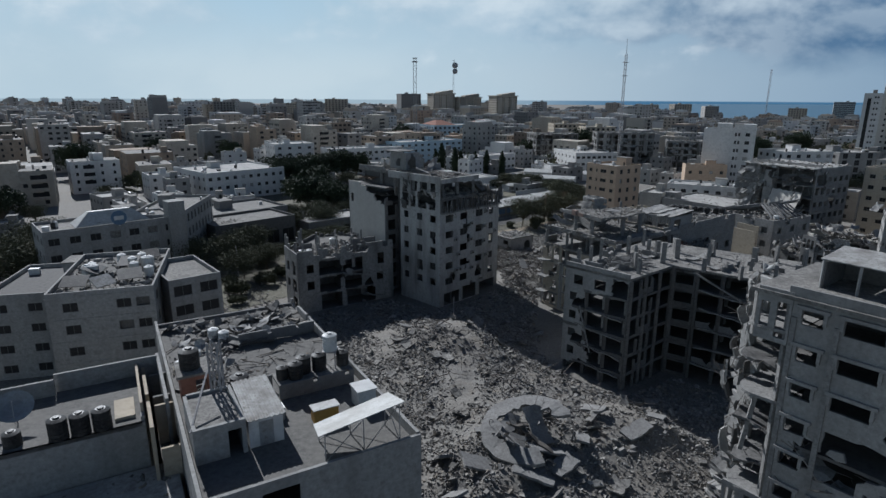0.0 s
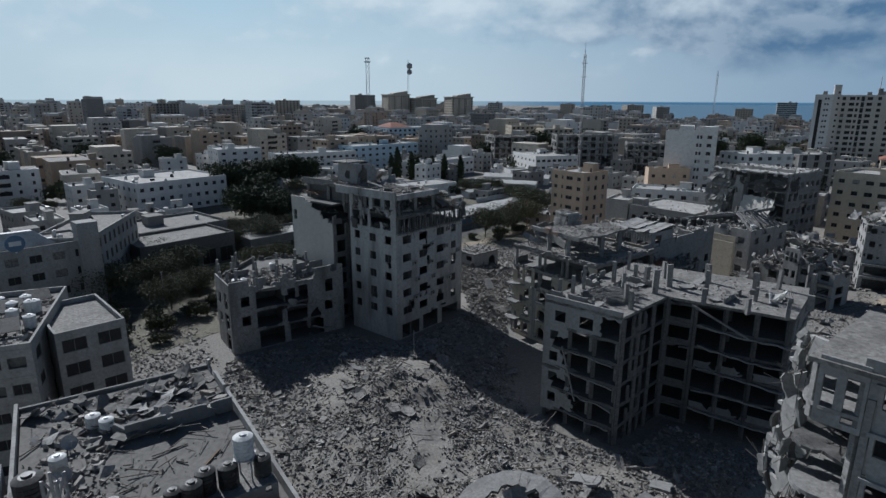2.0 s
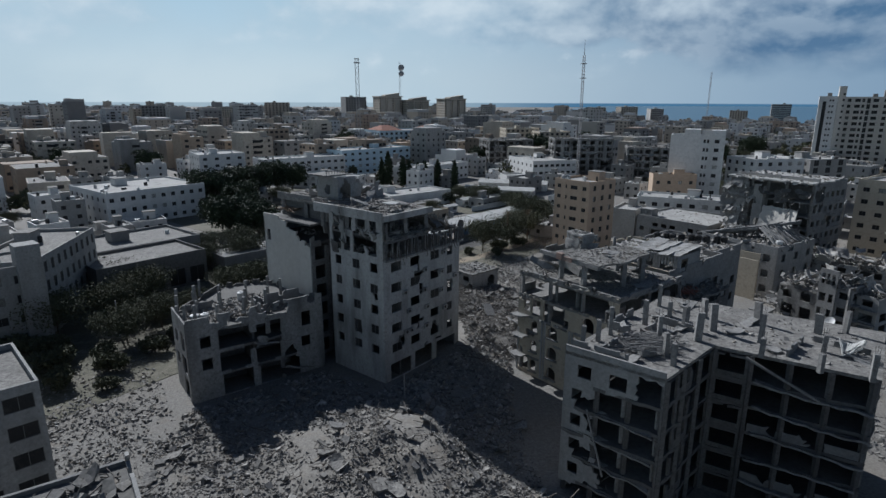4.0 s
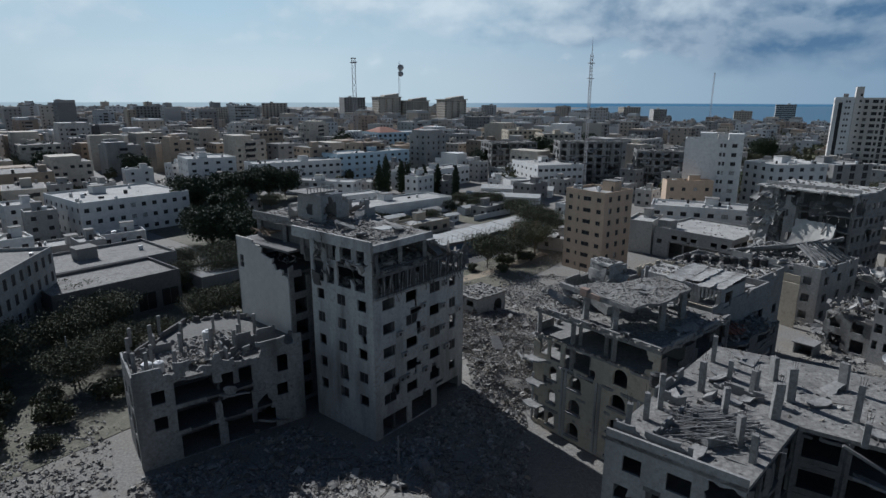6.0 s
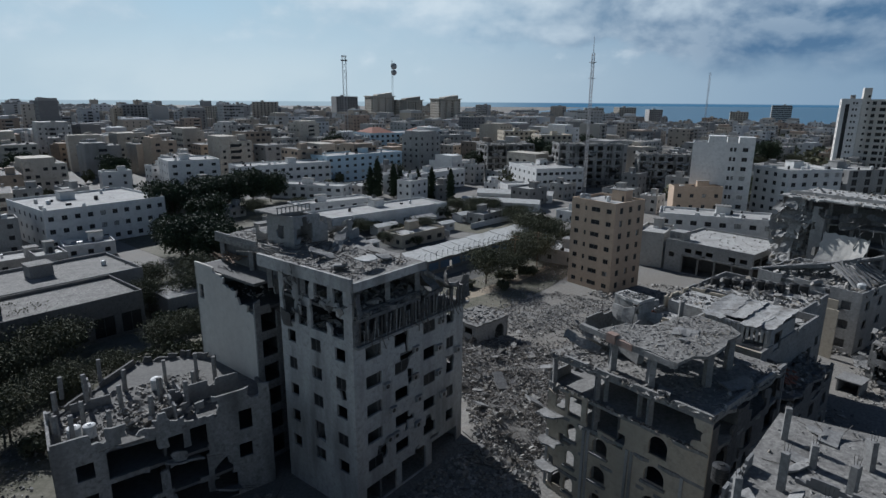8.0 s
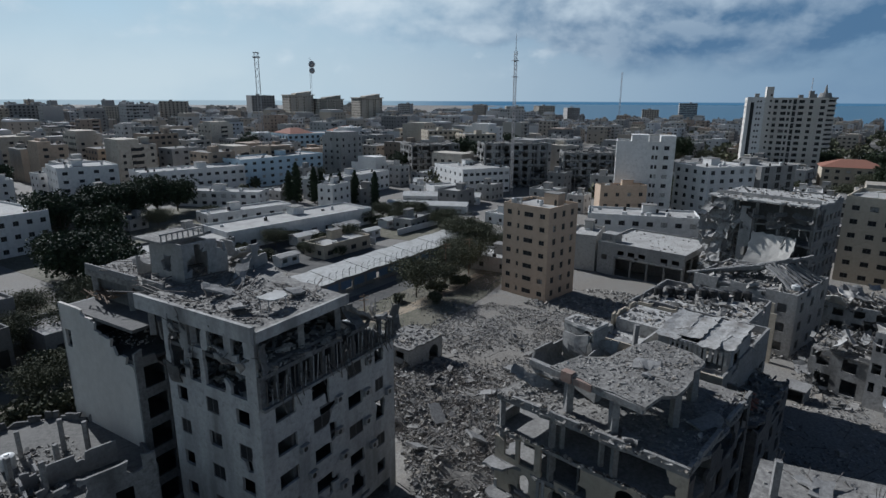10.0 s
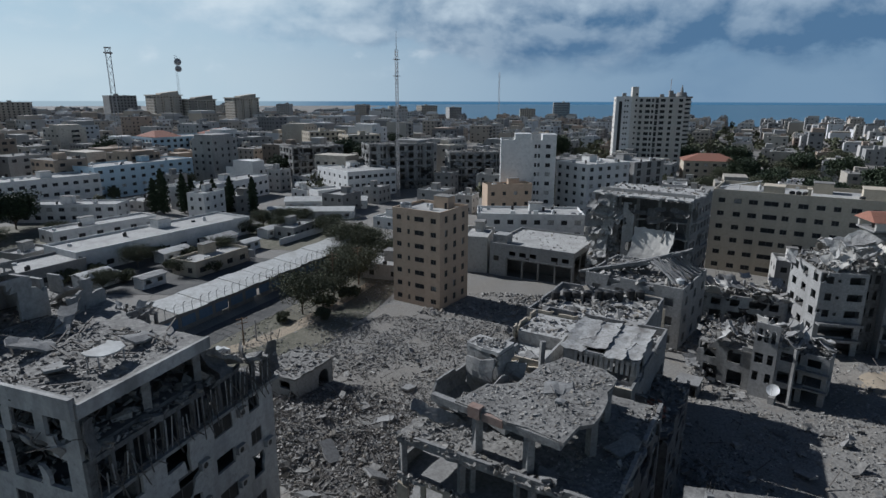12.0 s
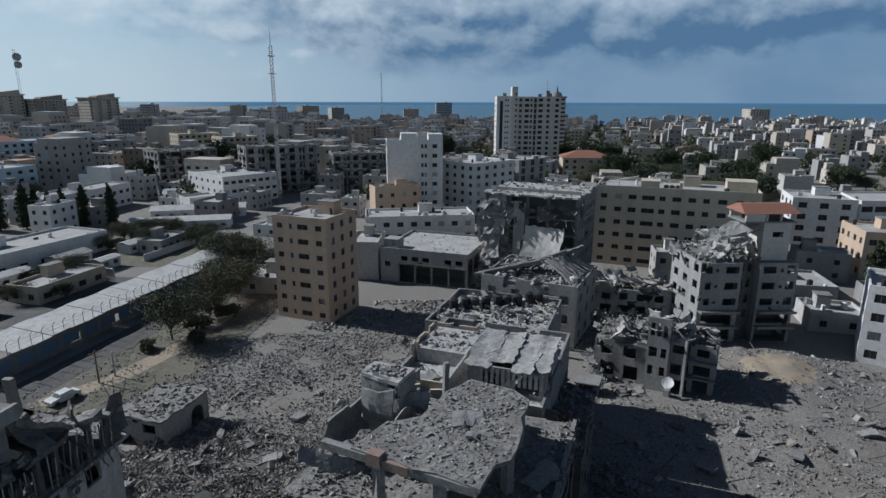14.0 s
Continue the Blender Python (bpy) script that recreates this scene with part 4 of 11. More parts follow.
# ---------------------------------------------------------------- town blocks round the ruins
block("apartment_building", "tan seven-storey apartment building with small dark windows", 44.4, 179.0, -57.7, 11.6, 10.6, 19.3, 7,
      {"f": ([1.6, 4.0, 6.6, 10.0], [1.2, 0.6, 2.3, 1.3], 1.0), "r": ([2.2, 5.4, 8.6], [1.1, 1.1, 1.1], 1.3), "l": (3, 1.2, 1.3)}, M_TAN, clutter=9, roof_mat=M_PALEROOF)
def market_hall():
    f3 = Fr(71.8, 187.3, -55)
    W, D, H = 20.7, 19.0, 7.5
    t = thing("market_hall", f3.p(W / 2, D / 2, 0), "grey hall with large dark open bays and dusty flat roof", "building")
    hs = [(4.6 + 4.0 * k, 8.2 + 4.0 * k, 0.2, 4.3) for k in range(4)] + [(5.0 + 2.6 * k, 6.6 + 2.6 * k, 5.3, 6.3) for k in range(6) if k != 3] + [(1.0, 2.4, 3.6, 4.8)]
    mb = MB(); mb.wall(f3.p(0, 0), f3.p(W, 0), 0, H + 0.45, hs, damage=blob_damage([(9.6, 4.6, 0.8), (3, 8.2, 0.6), (17, 4.4, 0.9)], 2)); part("wall", mb, M_FACADE, t)
    mb = MB(); mb.wall(f3.p(W, 0.26), f3.p(W, D), 0, H + 0.3, [(0.6 + 4.6 * k, 4.6 + 4.6 * k, 0.3, 6.4) for k in range(4)]); part("wall", mb, M_FACADE, t)
    mb = MB(); mb.wall(f3.p(W, D + 0.26), f3.p(0, D + 0.26), 0, H + 0.45); part("wall", mb, M_FACADE, t)
    mb = MB(); mb.wall(f3.p(0, D), f3.p(0, 0.26), 0, H + 0.45); part("wall", mb, M_CREAM, t, "blank pale side wall")
    slab(t, [f3.p(u, v)[:2] for u, v in ((0.27, 0.27), (W - 0.27, 0.27), (W - 0.27, D - 0.02), (0.27, D - 0.02))], H, 0.35, M_PALEROOF, "roof_slab")
    slab(t, [f3.p(u, v)[:2] for u, v in ((0.27, 1.5), (W - 1.5, 1.5), (W - 1.5, D - 0.1), (0.27, D - 0.1))], 4.9, 0.4, M_SOOTSHADE, "floor_slab")
    # dark tone paints the shade deep inside the hall
    mb = MB(); mb.box(f3, 0.6, W - 2.5, 6, 6.3, 0, 7.1); part("inner_wall", mb, M_SOOTSHADE, t)
    for k in range(5):
        mb = MB(); mb.box(f3, 8.25 + 4.0 * k - 4.0, 8.55 + 4.0 * k - 4.0, -0.16, -0.01, 0, 4.6); part("pilaster", mb, M_CONC, t)
    mb = MB(); mb.box(f3, 4.4, W, -0.3, -0.01, 4.45, 4.75); part("ledge", mb, M_CONC, t)
    mb = MB(); mb.wall(f3.p(0.2, 1.2), f3.p(3.8, 1.2), H + 0.02, H + 2.2, [(0.5, 1.3, H + 0.8, H + 1.6), (2.0, 2.8, H + 0.8, H + 1.6)]); mb.box(f3, 0.2, 3.8, 1.46, 4.6, H + 0.02, H + 2.2); part("stair_house", mb, M_FACADE, t)
    pos = in_quad(f3, 160, 0.6, W - 0.6, 0.6, D - 0.6, H + 0.03); heap("debris", pos, sizes(160, 0.1, 0.6, 0.4), M_RUB, "", t)


LATER = [market_hall]
block("store_wing", "blank pale-walled wing beside the grey hall", 65.9, 192.2, -38, 7, 12, 8.4, 2, {}, M_CREAM, clutter=1)
block("apartment_building", "large beige six-storey apartment building with rows of small windows", 123.7, 169.7, -57, 37, 18, 19.2, 6,
      {"f": ([2.1, 5.6, 8.9, 12.6, 15.8, 19, 22.4, 25.5, 29, 32.6, 35.4], [1.5, 1.6, 1.9, 3.0, 1.4, 2.0, 1.7, 1.4, 1.9, 1.5, 1.2], 1.15), "l": (4, 1.4, 1.1), "r": (4, 1.4, 1.1)}, M_STONE, clutter=8, parapet=0.9)
fb = Fr(123.7, 169.7, -57)
for u0, u1, v0, v1, h in ((10.6, 14.8, 0.4, 5.0, 2.3), (19.4, 20.1, 0.3, 3.0, 2.2), (30.0, 36.4, 6.0, 12.0, 2.4)):
    mb = MB(); mb.box(fb, u0, u1, v0, v1, 19.21, 19.2 + h); mb.box(fb, u0 - 0.15, u1 + 0.15, v0 - 0.15, v1 + 0.15, 19.2 + h, 19.32 + h); solid("roof_room", mb, M_STONE, "beige rooftop room with an overhanging slab on the apartment building", "roof room", "beige roof rooms")
mb = MB(); b4 = [fb.p(0.6, 4.0, 19.9), fb.p(9.6, 8.5, 21.6), fb.p(9.6, 9.6, 21.6), fb.p(0.6, 5.1, 19.9)]; mb.hexa(b4, [(q[0], q[1], q[2] + 0.12) for q in b4])
for u, v, h in ((1.0, 4.8, 20.0), (5.0, 6.9, 20.7), (9.2, 9.0, 21.5)):
    mb.beam(fb.p(u, v, 19.2), fb.p(u, v, h), 0.1)
solid("roof_awning", mb, M_SHEET, "pale sloping awning over the beige building roof", "awning")
for k in range(3):
    p = fb.p(16.4 + 1.3 * k, 2.0); tank(p[0], p[1], 19.2, 0.6, 1.3, M_BLACK, "black water tank on the beige building roof")
block("white_tower", "narrow white eight-storey building with a blank side wall", 111.4, 251.8, -29, 19.6, 13, 26.4, 8, {"f": ([12.4, 13.6, 16.8], [0.8, 0.8, 1.7], 1.4), "r": (3, 1.4, 1.3), "l": (3, 1.4, 1.3)}, M_WHITE, clutter=4)
fx = Fr(111.4, 251.8, -29)
mb = MB(); mb.box(fx, 5.0, 10.6, -0.05, 7, 26.4, 29.2); mb.box(fx, 14.6, 19.6, -0.05, 6, 26.4, 29.0); solid("stair_core", mb, M_WHITE, "white stair heads above the narrow building", "building")
mb = MB(); mb.box(fx, 11.4, 11.65, -0.35, -0.01, 2, 27.0); mb.box(fx, 15.4, 15.65, -0.35, -0.01, 2, 27.0); solid("wall_fin", mb, M_WHITE, "thin white upright fins on the narrow building", "fin")
block("apartment_building", "pale apartment building with balconies beside the white tower", 138, 236, 8, 22, 16, 18, 6, {"f": (5, 1.8, 1.4), "l": (4, 1.5, 1.4)}, M_WHITE, clutter=8)
block("apartment_building", "grey apartment building with dark tall openings", 163, 240, 10, 18, 15, 17.4, 6, {"f": (3, 2.4, 2.2), "l": (3, 1.5, 1.4)}, M_FACADE, clutter=6)
block("house", "low yellow-beige house with a roof terrace", 101.5, 243, -9, 16.5, 5.6, 11.6, 3, {"f": (4, 1.3, 1.3)}, M_TAN, clutter=2, parapet=1.0)
block("house", "white two-storey house with a cluttered flat roof", 86.0, 221.0, -28, 32, 13, 7.2, 2, {"f": (8, 1.8, 1.4), "l": (3, 1.5, 1.3)}, M_WHITE, clutter=14)


def gutted(label, x, y, deg, W, D, n):
    """A burnt-out block: open floors, columns, and what is left of its walls."""
    f4 = Fr(x, y, deg)
    t = thing("burnt_building", f4.p(W / 2, D / 2, 0), label, "ruined building")
    st = 3.4
    for k in range(1, n + 1):
        slab(t, ragged([f4.p(u, v)[:2] for u, v in ((0, 0), (W, 0), (W, D), (0, D))], 0.5, 1.6, k + n), k * st, 0.4, M_ROOF if k == n else M_CHARSHADE)
    for i in range(6):
        for v in (0.5, D - 0.5):
            column(t, f4, 0.5 + (W - 1) * i / 5, v, 0, n * st - 0.4, 0.5, M_CONC)
    for a, c, sd in (((0, 0), (W, 0), 1), ((W, 0.3), (W, D), 2), ((0, D), (0, 0.3), 3)):
        L = W if sd == 1 else D
        cols = max(2, int(L / 3.9))
        hs = grid_holes(L, 0, st, n, cols, 2.5, 2.0, sill=0.8)
        r = random.Random(x + sd)
        bites = [(r.uniform(1, L - 1), r.uniform(3, n * st), r.uniform(1.2, 3.0)) for _ in range(7)]
        mb = MB(); mb.wall(f4.p(*a), f4.p(*c), 0, n * st + 0.5, hs, damage=blob_damage(bites, sd), step=0.9); part("wall", mb, M_SCORCH, t)
    # inner walls coloured dark for the shade on the open floors
    mb = MB(); mb.wall(f4.p(W, D + 0.3), f4.p(0, D + 0.3), 0, n * st, th=0.25); mb.box(f4, 1, W - 1, D * 0.45, D * 0.45 + 0.25, 0, n * st - 0.5); part("inner_wall", mb, M_SOOTSHADE, t)
    for k in range(10):
        bent_slab(t, f4.p(rng.uniform(2, W - 2), -0.2, rng.uniform(3, n * st)), rng.uniform(2.4, 5), rng.uniform(1.2, 2.2), deg, rng.normal(0, 14), rng.uniform(10, 60), 0.3, 0.2, M_CONC, "hanging_slab", "", 0, 0.15)
    pos = in_quad(f4, 260, 0.5, W - 0.5, 0.5, D - 0.5, n * st + 0.1); heap("debris", pos, sizes(260, 0.25, 1.5, 0.5), M_RUB, "", t)
    pos = in_quad(f4, 260, -2, W + 2, -3, 1, 0.1); pos[:, 2] = np.abs(rng.normal(0, 1.2, 260)); heap("debris", pos, sizes(260, 0.3, 1.6, 0.5), M_RUB, "", t)
    TAKEN.extend([(*f4.p(W * 0.25, D / 2)[:2], 11), (*f4.p(W * 0.75, D / 2)[:2], 11)])


LATER += [lambda: gutted("dark gutted apartment building with open floors", 85.5, 327, -6, 31, 18, 6), lambda: gutted("grey ruined apartment building with broken balconies", 118.5, 311, -18, 28, 16, 5), lambda: gutted("scorched ruined block with collapsed bays", 58, 368, 10, 28, 18, 5)]
block("apartment_building", "tan apartment building with arched balconies", 88, 470, 5, 26, 18, 19, 6, {"f": (7, 1.8, 1.6), "l": (4, 1.6, 1.5)}, M_BEIGE, clutter=5, far=True)
block("apartment_building", "pink-tan six-storey apartment building with rows of windows", 104, 430, 5, 22, 18, 18.5, 6, {"f": (6, 1.8, 1.6), "l": (4, 1.6, 1.5)}, M_BEIGE, clutter=5, far=True)
hb = block("house", "three-storey villa with a red tiled roof", 248, 296, -40, 26, 16, 9.5, 3, {"f": (6, 1.8, 1.5)}, M_BEIGE, clutter=0)
mb = MB()
f2 = Fr(248, 296, -40)
mb.hexa([f2.p(-1, -1, 10.1), f2.p(27, -1, 10.1), f2.p(27, 17, 10.1), f2.p(-1, 17, 10.1)], [f2.p(8, 7, 13.4), f2.p(18, 7, 13.4), f2.p(18, 9, 13.4), f2.p(8, 9, 13.4)])
solid("hipped_roof", mb, M_RED, "red tiled hipped roof of the villa", "roof")
block("office_building", "white office building on stilts with ribbon windows", 186, 150, -55, 16, 16, 13.2, 4, {"f": (3, 2.2, 1.6), "l": (3, 2.2, 1.6)}, M_WHITE, clutter=2)
block("office_building", "long pale office building with dark ribbon windows", 207, 140, -35, 48, 18, 11.5, 3, {"f": (12, 3.4, 1.7)}, M_WHITE, clutter=8)
block("apartment_building", "pink-beige apartment building with roof tanks", 164, 124, -50, 18, 14, 10.7, 3, {"f": (5, 1.6, 1.4), "l": (4, 1.6, 1.4)}, M_TAN, clutter=5)
block("house", "white four-storey house with dark window openings", 112.4, 106, -70, 14, 12, 12.3, 4, {"f": (4, 1.7, 1.4), "l": (3, 1.6, 1.4)}, M_WHITE, clutter=3)

# the quarter on the near left
block("school_building", "grey school building with dark square windows and roof boxes", -76.5, 107.0, 42.5, 25, 12, 13.2, 4, {"f": (7, 1.9, 1.4), "r": (3, 1.6, 1.4), "l": (3, 1.6, 1.4)}, M_FACADE, clutter=7, roof_mat=M_ROOF)
block("school_building", "side wing of the school with tall narrow windows", -58.2, 124.5, 97, 27, 11, 13.4, 4, {"f": (10, 1.1, 1.9), "l": (3, 1.4, 1.5)}, M_FACADE, clutter=3, roof_mat=M_ROOF)
mb = MB()
mb.box(Fr(-58.6, 121.2, 42.5), 0, 3.4, 0.2, 3.6, 0, 17.2)
solid("stair_tower", mb, M_FACADE, "square stair tower on the school corner", "building")
mb = MB()
n = 18
fq = Fr(-66.5, 116.0, 42.5)
for v, flip in ((-0.12, False), (0.0, True)):
    ring = [fq.p(1.5 * math.cos(2 * math.pi * k / n), v, 14.9 + 1.5 * math.sin(2 * math.pi * k / n)) for k in range(n)]
    mb.face(ring[::-1] if flip else ring)
for k in range(n):
    a, c = 2 * math.pi * k / n, 2 * math.pi * (k + 1) / n
    mb.face([fq.p(1.5 * math.cos(a), -0.12, 14.9 + 1.5 * math.sin(a)), fq.p(1.5 * math.cos(a), 0, 14.9 + 1.5 * math.sin(a)), fq.p(1.5 * math.cos(c), 0, 14.9 + 1.5 * math.sin(c)), fq.p(1.5 * math.cos(c), -0.12, 14.9 + 1.5 * math.sin(c))])
mb.box(fq, -0.9, 0.9, -0.16, -0.125, 14.5, 15.3, 1)
mb.box(fq, -0.15, 0.15, 0.0, 0.2, 13.2, 15.0, 1)
solid("round_sign", mb, [M_BLUE, M_WHITE], "round blue sign with a pale mark on the school roof", "sign")
mb = MB()
fq = Fr(-74, 113.5, 42.5)
mb.hexa([fq.p(0, 0, 13.3), fq.p(14, 0, 13.3), fq.p(14, 6, 13.3), fq.p(0, 6, 13.3)], [fq.p(3, 2.4, 15.8), fq.p(11, 2.4, 15.8), fq.p(11, 3.6, 15.8), fq.p(3, 3.6, 15.8)])
solid("sheet_roof", mb, M_SHEET, "pale sheeted hipped roof on the school", "roof")
block("low_hall", "low dark-fronted hall with a flat concrete roof and roof tanks", -57, 141, 45, 22.5, 14, 7, 1, {"f": (5, 3.4, 3.6)}, M_SOOTSHADE, roof_mat=M_ROOF, clutter=0, sill=0.6)
block("low_hall", "second low hall with a plain concrete roof", -68, 153, 45, 29, 18, 6.6, 1, {"r": (3, 2, 1.5)}, M_GREY, clutter=1, roof_mat=M_ROOF)
block("low_hall", "low shed with a concrete roof beside the trees", -38, 160, 42, 20, 11, 4, 1, {"f": (4, 2, 1.5)}, M_GREY, clutter=0)
block("school_building", "white three-storey school building with small square windows", -89, 216, 46, 33, 30, 10.6, 3, {"f": (10, 1.4, 1.3), "l": (7, 1.4, 1.3)}, M_WHITE, clutter=12)

# scrub, yards and gardens on the bare ground
for nm, lab, poly, mat in (("verge", "dry scrub ground under the trees", [(-66, 100), (-44, 96), (-30, 112), (-28, 124), (-14, 140), (8, 160), (-2, 172), (-40, 152), (-60, 132)], M_SCRUB),
                           ("verge", "weedy ground between the halls and the compound", [(-61, 131), (-40, 151.5), (-3, 171.5), (-9, 185), (-42, 194), (-76, 176), (-80, 140)], M_SCRUB),
                           ("verge", "dry earth strip along the road", [(4, 158), (24, 160), (40, 176), (56, 196), (52, 214), (36, 200), (10, 177), (-2, 168)], M_SCRUB),
                           ("garden", "planted garden inside the compound", [(18, 238), (34, 228), (62, 248), (50, 268), (24, 270)], M_SCRUB),
                           ("garden", "planted garden under the pines", [(-84, 236), (-40, 190), (-26, 246), (-36, 298), (-70, 300)], M_SCRUB),
                           ("track", "pale earth track worn along the verge", [(6, 163.5), (16, 166), (26, 172.5), (35, 181.5), (44, 190.5), (42.5, 192.5), (33, 184), (24, 175.5), (14, 169), (5.5, 166.5)], M_SAND),
                           ("yard", "paved compound yard", [(-24, 214), (6, 199), (26, 222), (12, 234), (-10, 246)], M_ASPH),
                           ("road", "dusty street between the ruins and the town", [(-40, 196), (-8, 172), (3, 176), (-26, 200)], M_ASPH)):
    mb = MB()
    mb.prism(poly, 0.0, {"road": 0.058, "track": 0.056}.get(nm, 0.05))
    tagged(new(nm, mesh_of(nm, mb, mat)), lab, "ground", kind="structure")

# ---------------------------------------------------------------- ruins


def ragged(pts, amount, step=1.2, seed=1, keep=()):
    """A plan outline with its edges broken up; edges in keep stay straight."""
    r = random.Random(seed)
    out = []
    for i, a in enumerate(pts):
        b = pts[(i + 1) % len(pts)]
        L = math.hypot(b[0] - a[0], b[1] - a[1])
        n = 1 if i in keep else max(1, int(L / step))
        for k in range(n):
            t = k / n
            j = 0 if (k == 0 or i in keep) else amount
            out.append((a[0] + (b[0] - a[0]) * t + r.uniform(-j, j), a[1] + (b[1] - a[1]) * t + r.uniform(-j, j)))
    return out


def slab(parent, pts, z, th, mat, name="floor_slab", label=""):
    mb = MB()
    mb.prism(pts, z - th, z)
    return part(name, mb, mat, parent, label)


def column(parent, fr, u, v, z0, z1, w=0.45, mat=None, lean=(0, 0)):
    mb = MB()
    a, b = fr.p(u, v, z0), fr.p(u + lean[0], v + lean[1], z1)
    mb.beam(a, b, w)
    return part("column", mb, mat or M_CONC, parent)


def blob_damage(spots, seed=0.0):
    """True inside noisy round bites: (u, z, radius)."""
    def f(u, z):
        for cu, cz, r in spots:
            d = math.hypot(u - cu, z - cz)
            if d < r * (0.75 + 0.5 * noise.noise((u * 0.9 + seed, z * 0.9, seed))):
                return True
        return False
    return f


def air_unit(x, y, z, deg):
    mb = MB()
    fr = Fr(x, y, deg)
    mb.box(fr, -0.45, 0.45, -0.42, -0.06, z, z + 0.62)
    mb.box(fr, -0.38, -0.32, -0.06, 0.0, z - 0.1, z + 0.02, 1)
    mb.box(fr, 0.32, 0.38, -0.06, 0.0, z - 0.1, z + 0.02, 1)
    for k in range(8):
        p, q = 2 * math.pi * k / 8, 2 * math.pi * (k + 1) / 8
        mb.face([fr.p(-0.1, -0.425, z + 0.31), fr.p(-0.1 + 0.24 * math.cos(p), -0.425, z + 0.31 + 0.24 * math.sin(p)), fr.p(-0.1 + 0.24 * math.cos(q), -0.425, z + 0.31 + 0.24 * math.sin(q))], 1)
    return solid("air_conditioner", mb, [M_METAL, M_BLACK], "dusty white air conditioner unit hanging on the wall", "air conditioner", "wall air conditioners")


BARS = MB()  # bent bars left sticking out of broken slabs


def bent_slab(parent, c, L, W, az, pitch=0.0, roll=0.0, bend=0.0, th=0.2, mat=None, name="broken_slab", label="", bars=0, crook=0.12):
    """A broken floor plate: sagging, uneven, with a ragged outline; parent None makes it a thing."""
    R = Euler((radians(roll), radians(pitch), radians(az))).to_matrix()
    C = Vector(c)
    nx_, ny_ = max(3, int(L / 0.55)), max(2, int(W / 0.6))
    s0 = rng.uniform(0, 99)
    mb = MB()
    grid = []
    for i in range(nx_ + 1):
        for j in range(ny_ + 1):
            u, v = L * (i / nx_ - 0.5), W * (j / ny_ - 0.5)
            edge = i in (0, nx_) or j in (0, ny_)
            k = 0.28 if edge else 0.08
            u += rng.uniform(-k, k) * min(1, L / 3); v += rng.uniform(-k, k) * min(1, W / 2)
            z = bend * ((2 * u / L) ** 2 - 0.5) + crook * noise.noise((u * 0.8 + s0, v * 0.8, s0)) * 2
            grid.append((u, v, z))
    n = len(grid)
    mb.v = [tuple(R @ Vector(p) + C) for p in grid] + [tuple(R @ Vector((p[0], p[1], p[2] - th)) + C) for p in grid]
    w = ny_ + 1
    for i in range(nx_):
        for j in range(ny_):
            a, b, d, e = i * w + j, (i + 1) * w + j, (i + 1) * w + j + 1, i * w + j + 1
            mb.f += [(a, b, d, e), (n + e, n + d, n + b, n + a)]
    rim = [i * w for i in range(nx_)] + [nx_ * w + j for j in range(ny_)] + [i * w + ny_ for i in range(nx_, 0, -1)] + [j for j in range(ny_, 0, -1)]
    for a, b in zip(rim, rim[1:] + rim[:1]):
        mb.f.append((b, a, n + a, n + b))
    mb.m = [0] * len(mb.f)
    for _ in range(bars):
        k = rim[int(rng.integers(0, len(rim)))]
        p = Vector(mb.v[k]); d = (p - C).normalized() * rng.uniform(0.4, 1.3) + Vector(tuple(rng.normal(0, 0.25, 3)))
        BARS.beam(tuple(p), tuple(p + d), 0.04)
    mat = mat or M_CONC
    if parent:
        return part(name, mb, mat, parent, label)
    return solid(name, mb, mat, label, "rubble", "fallen plates")


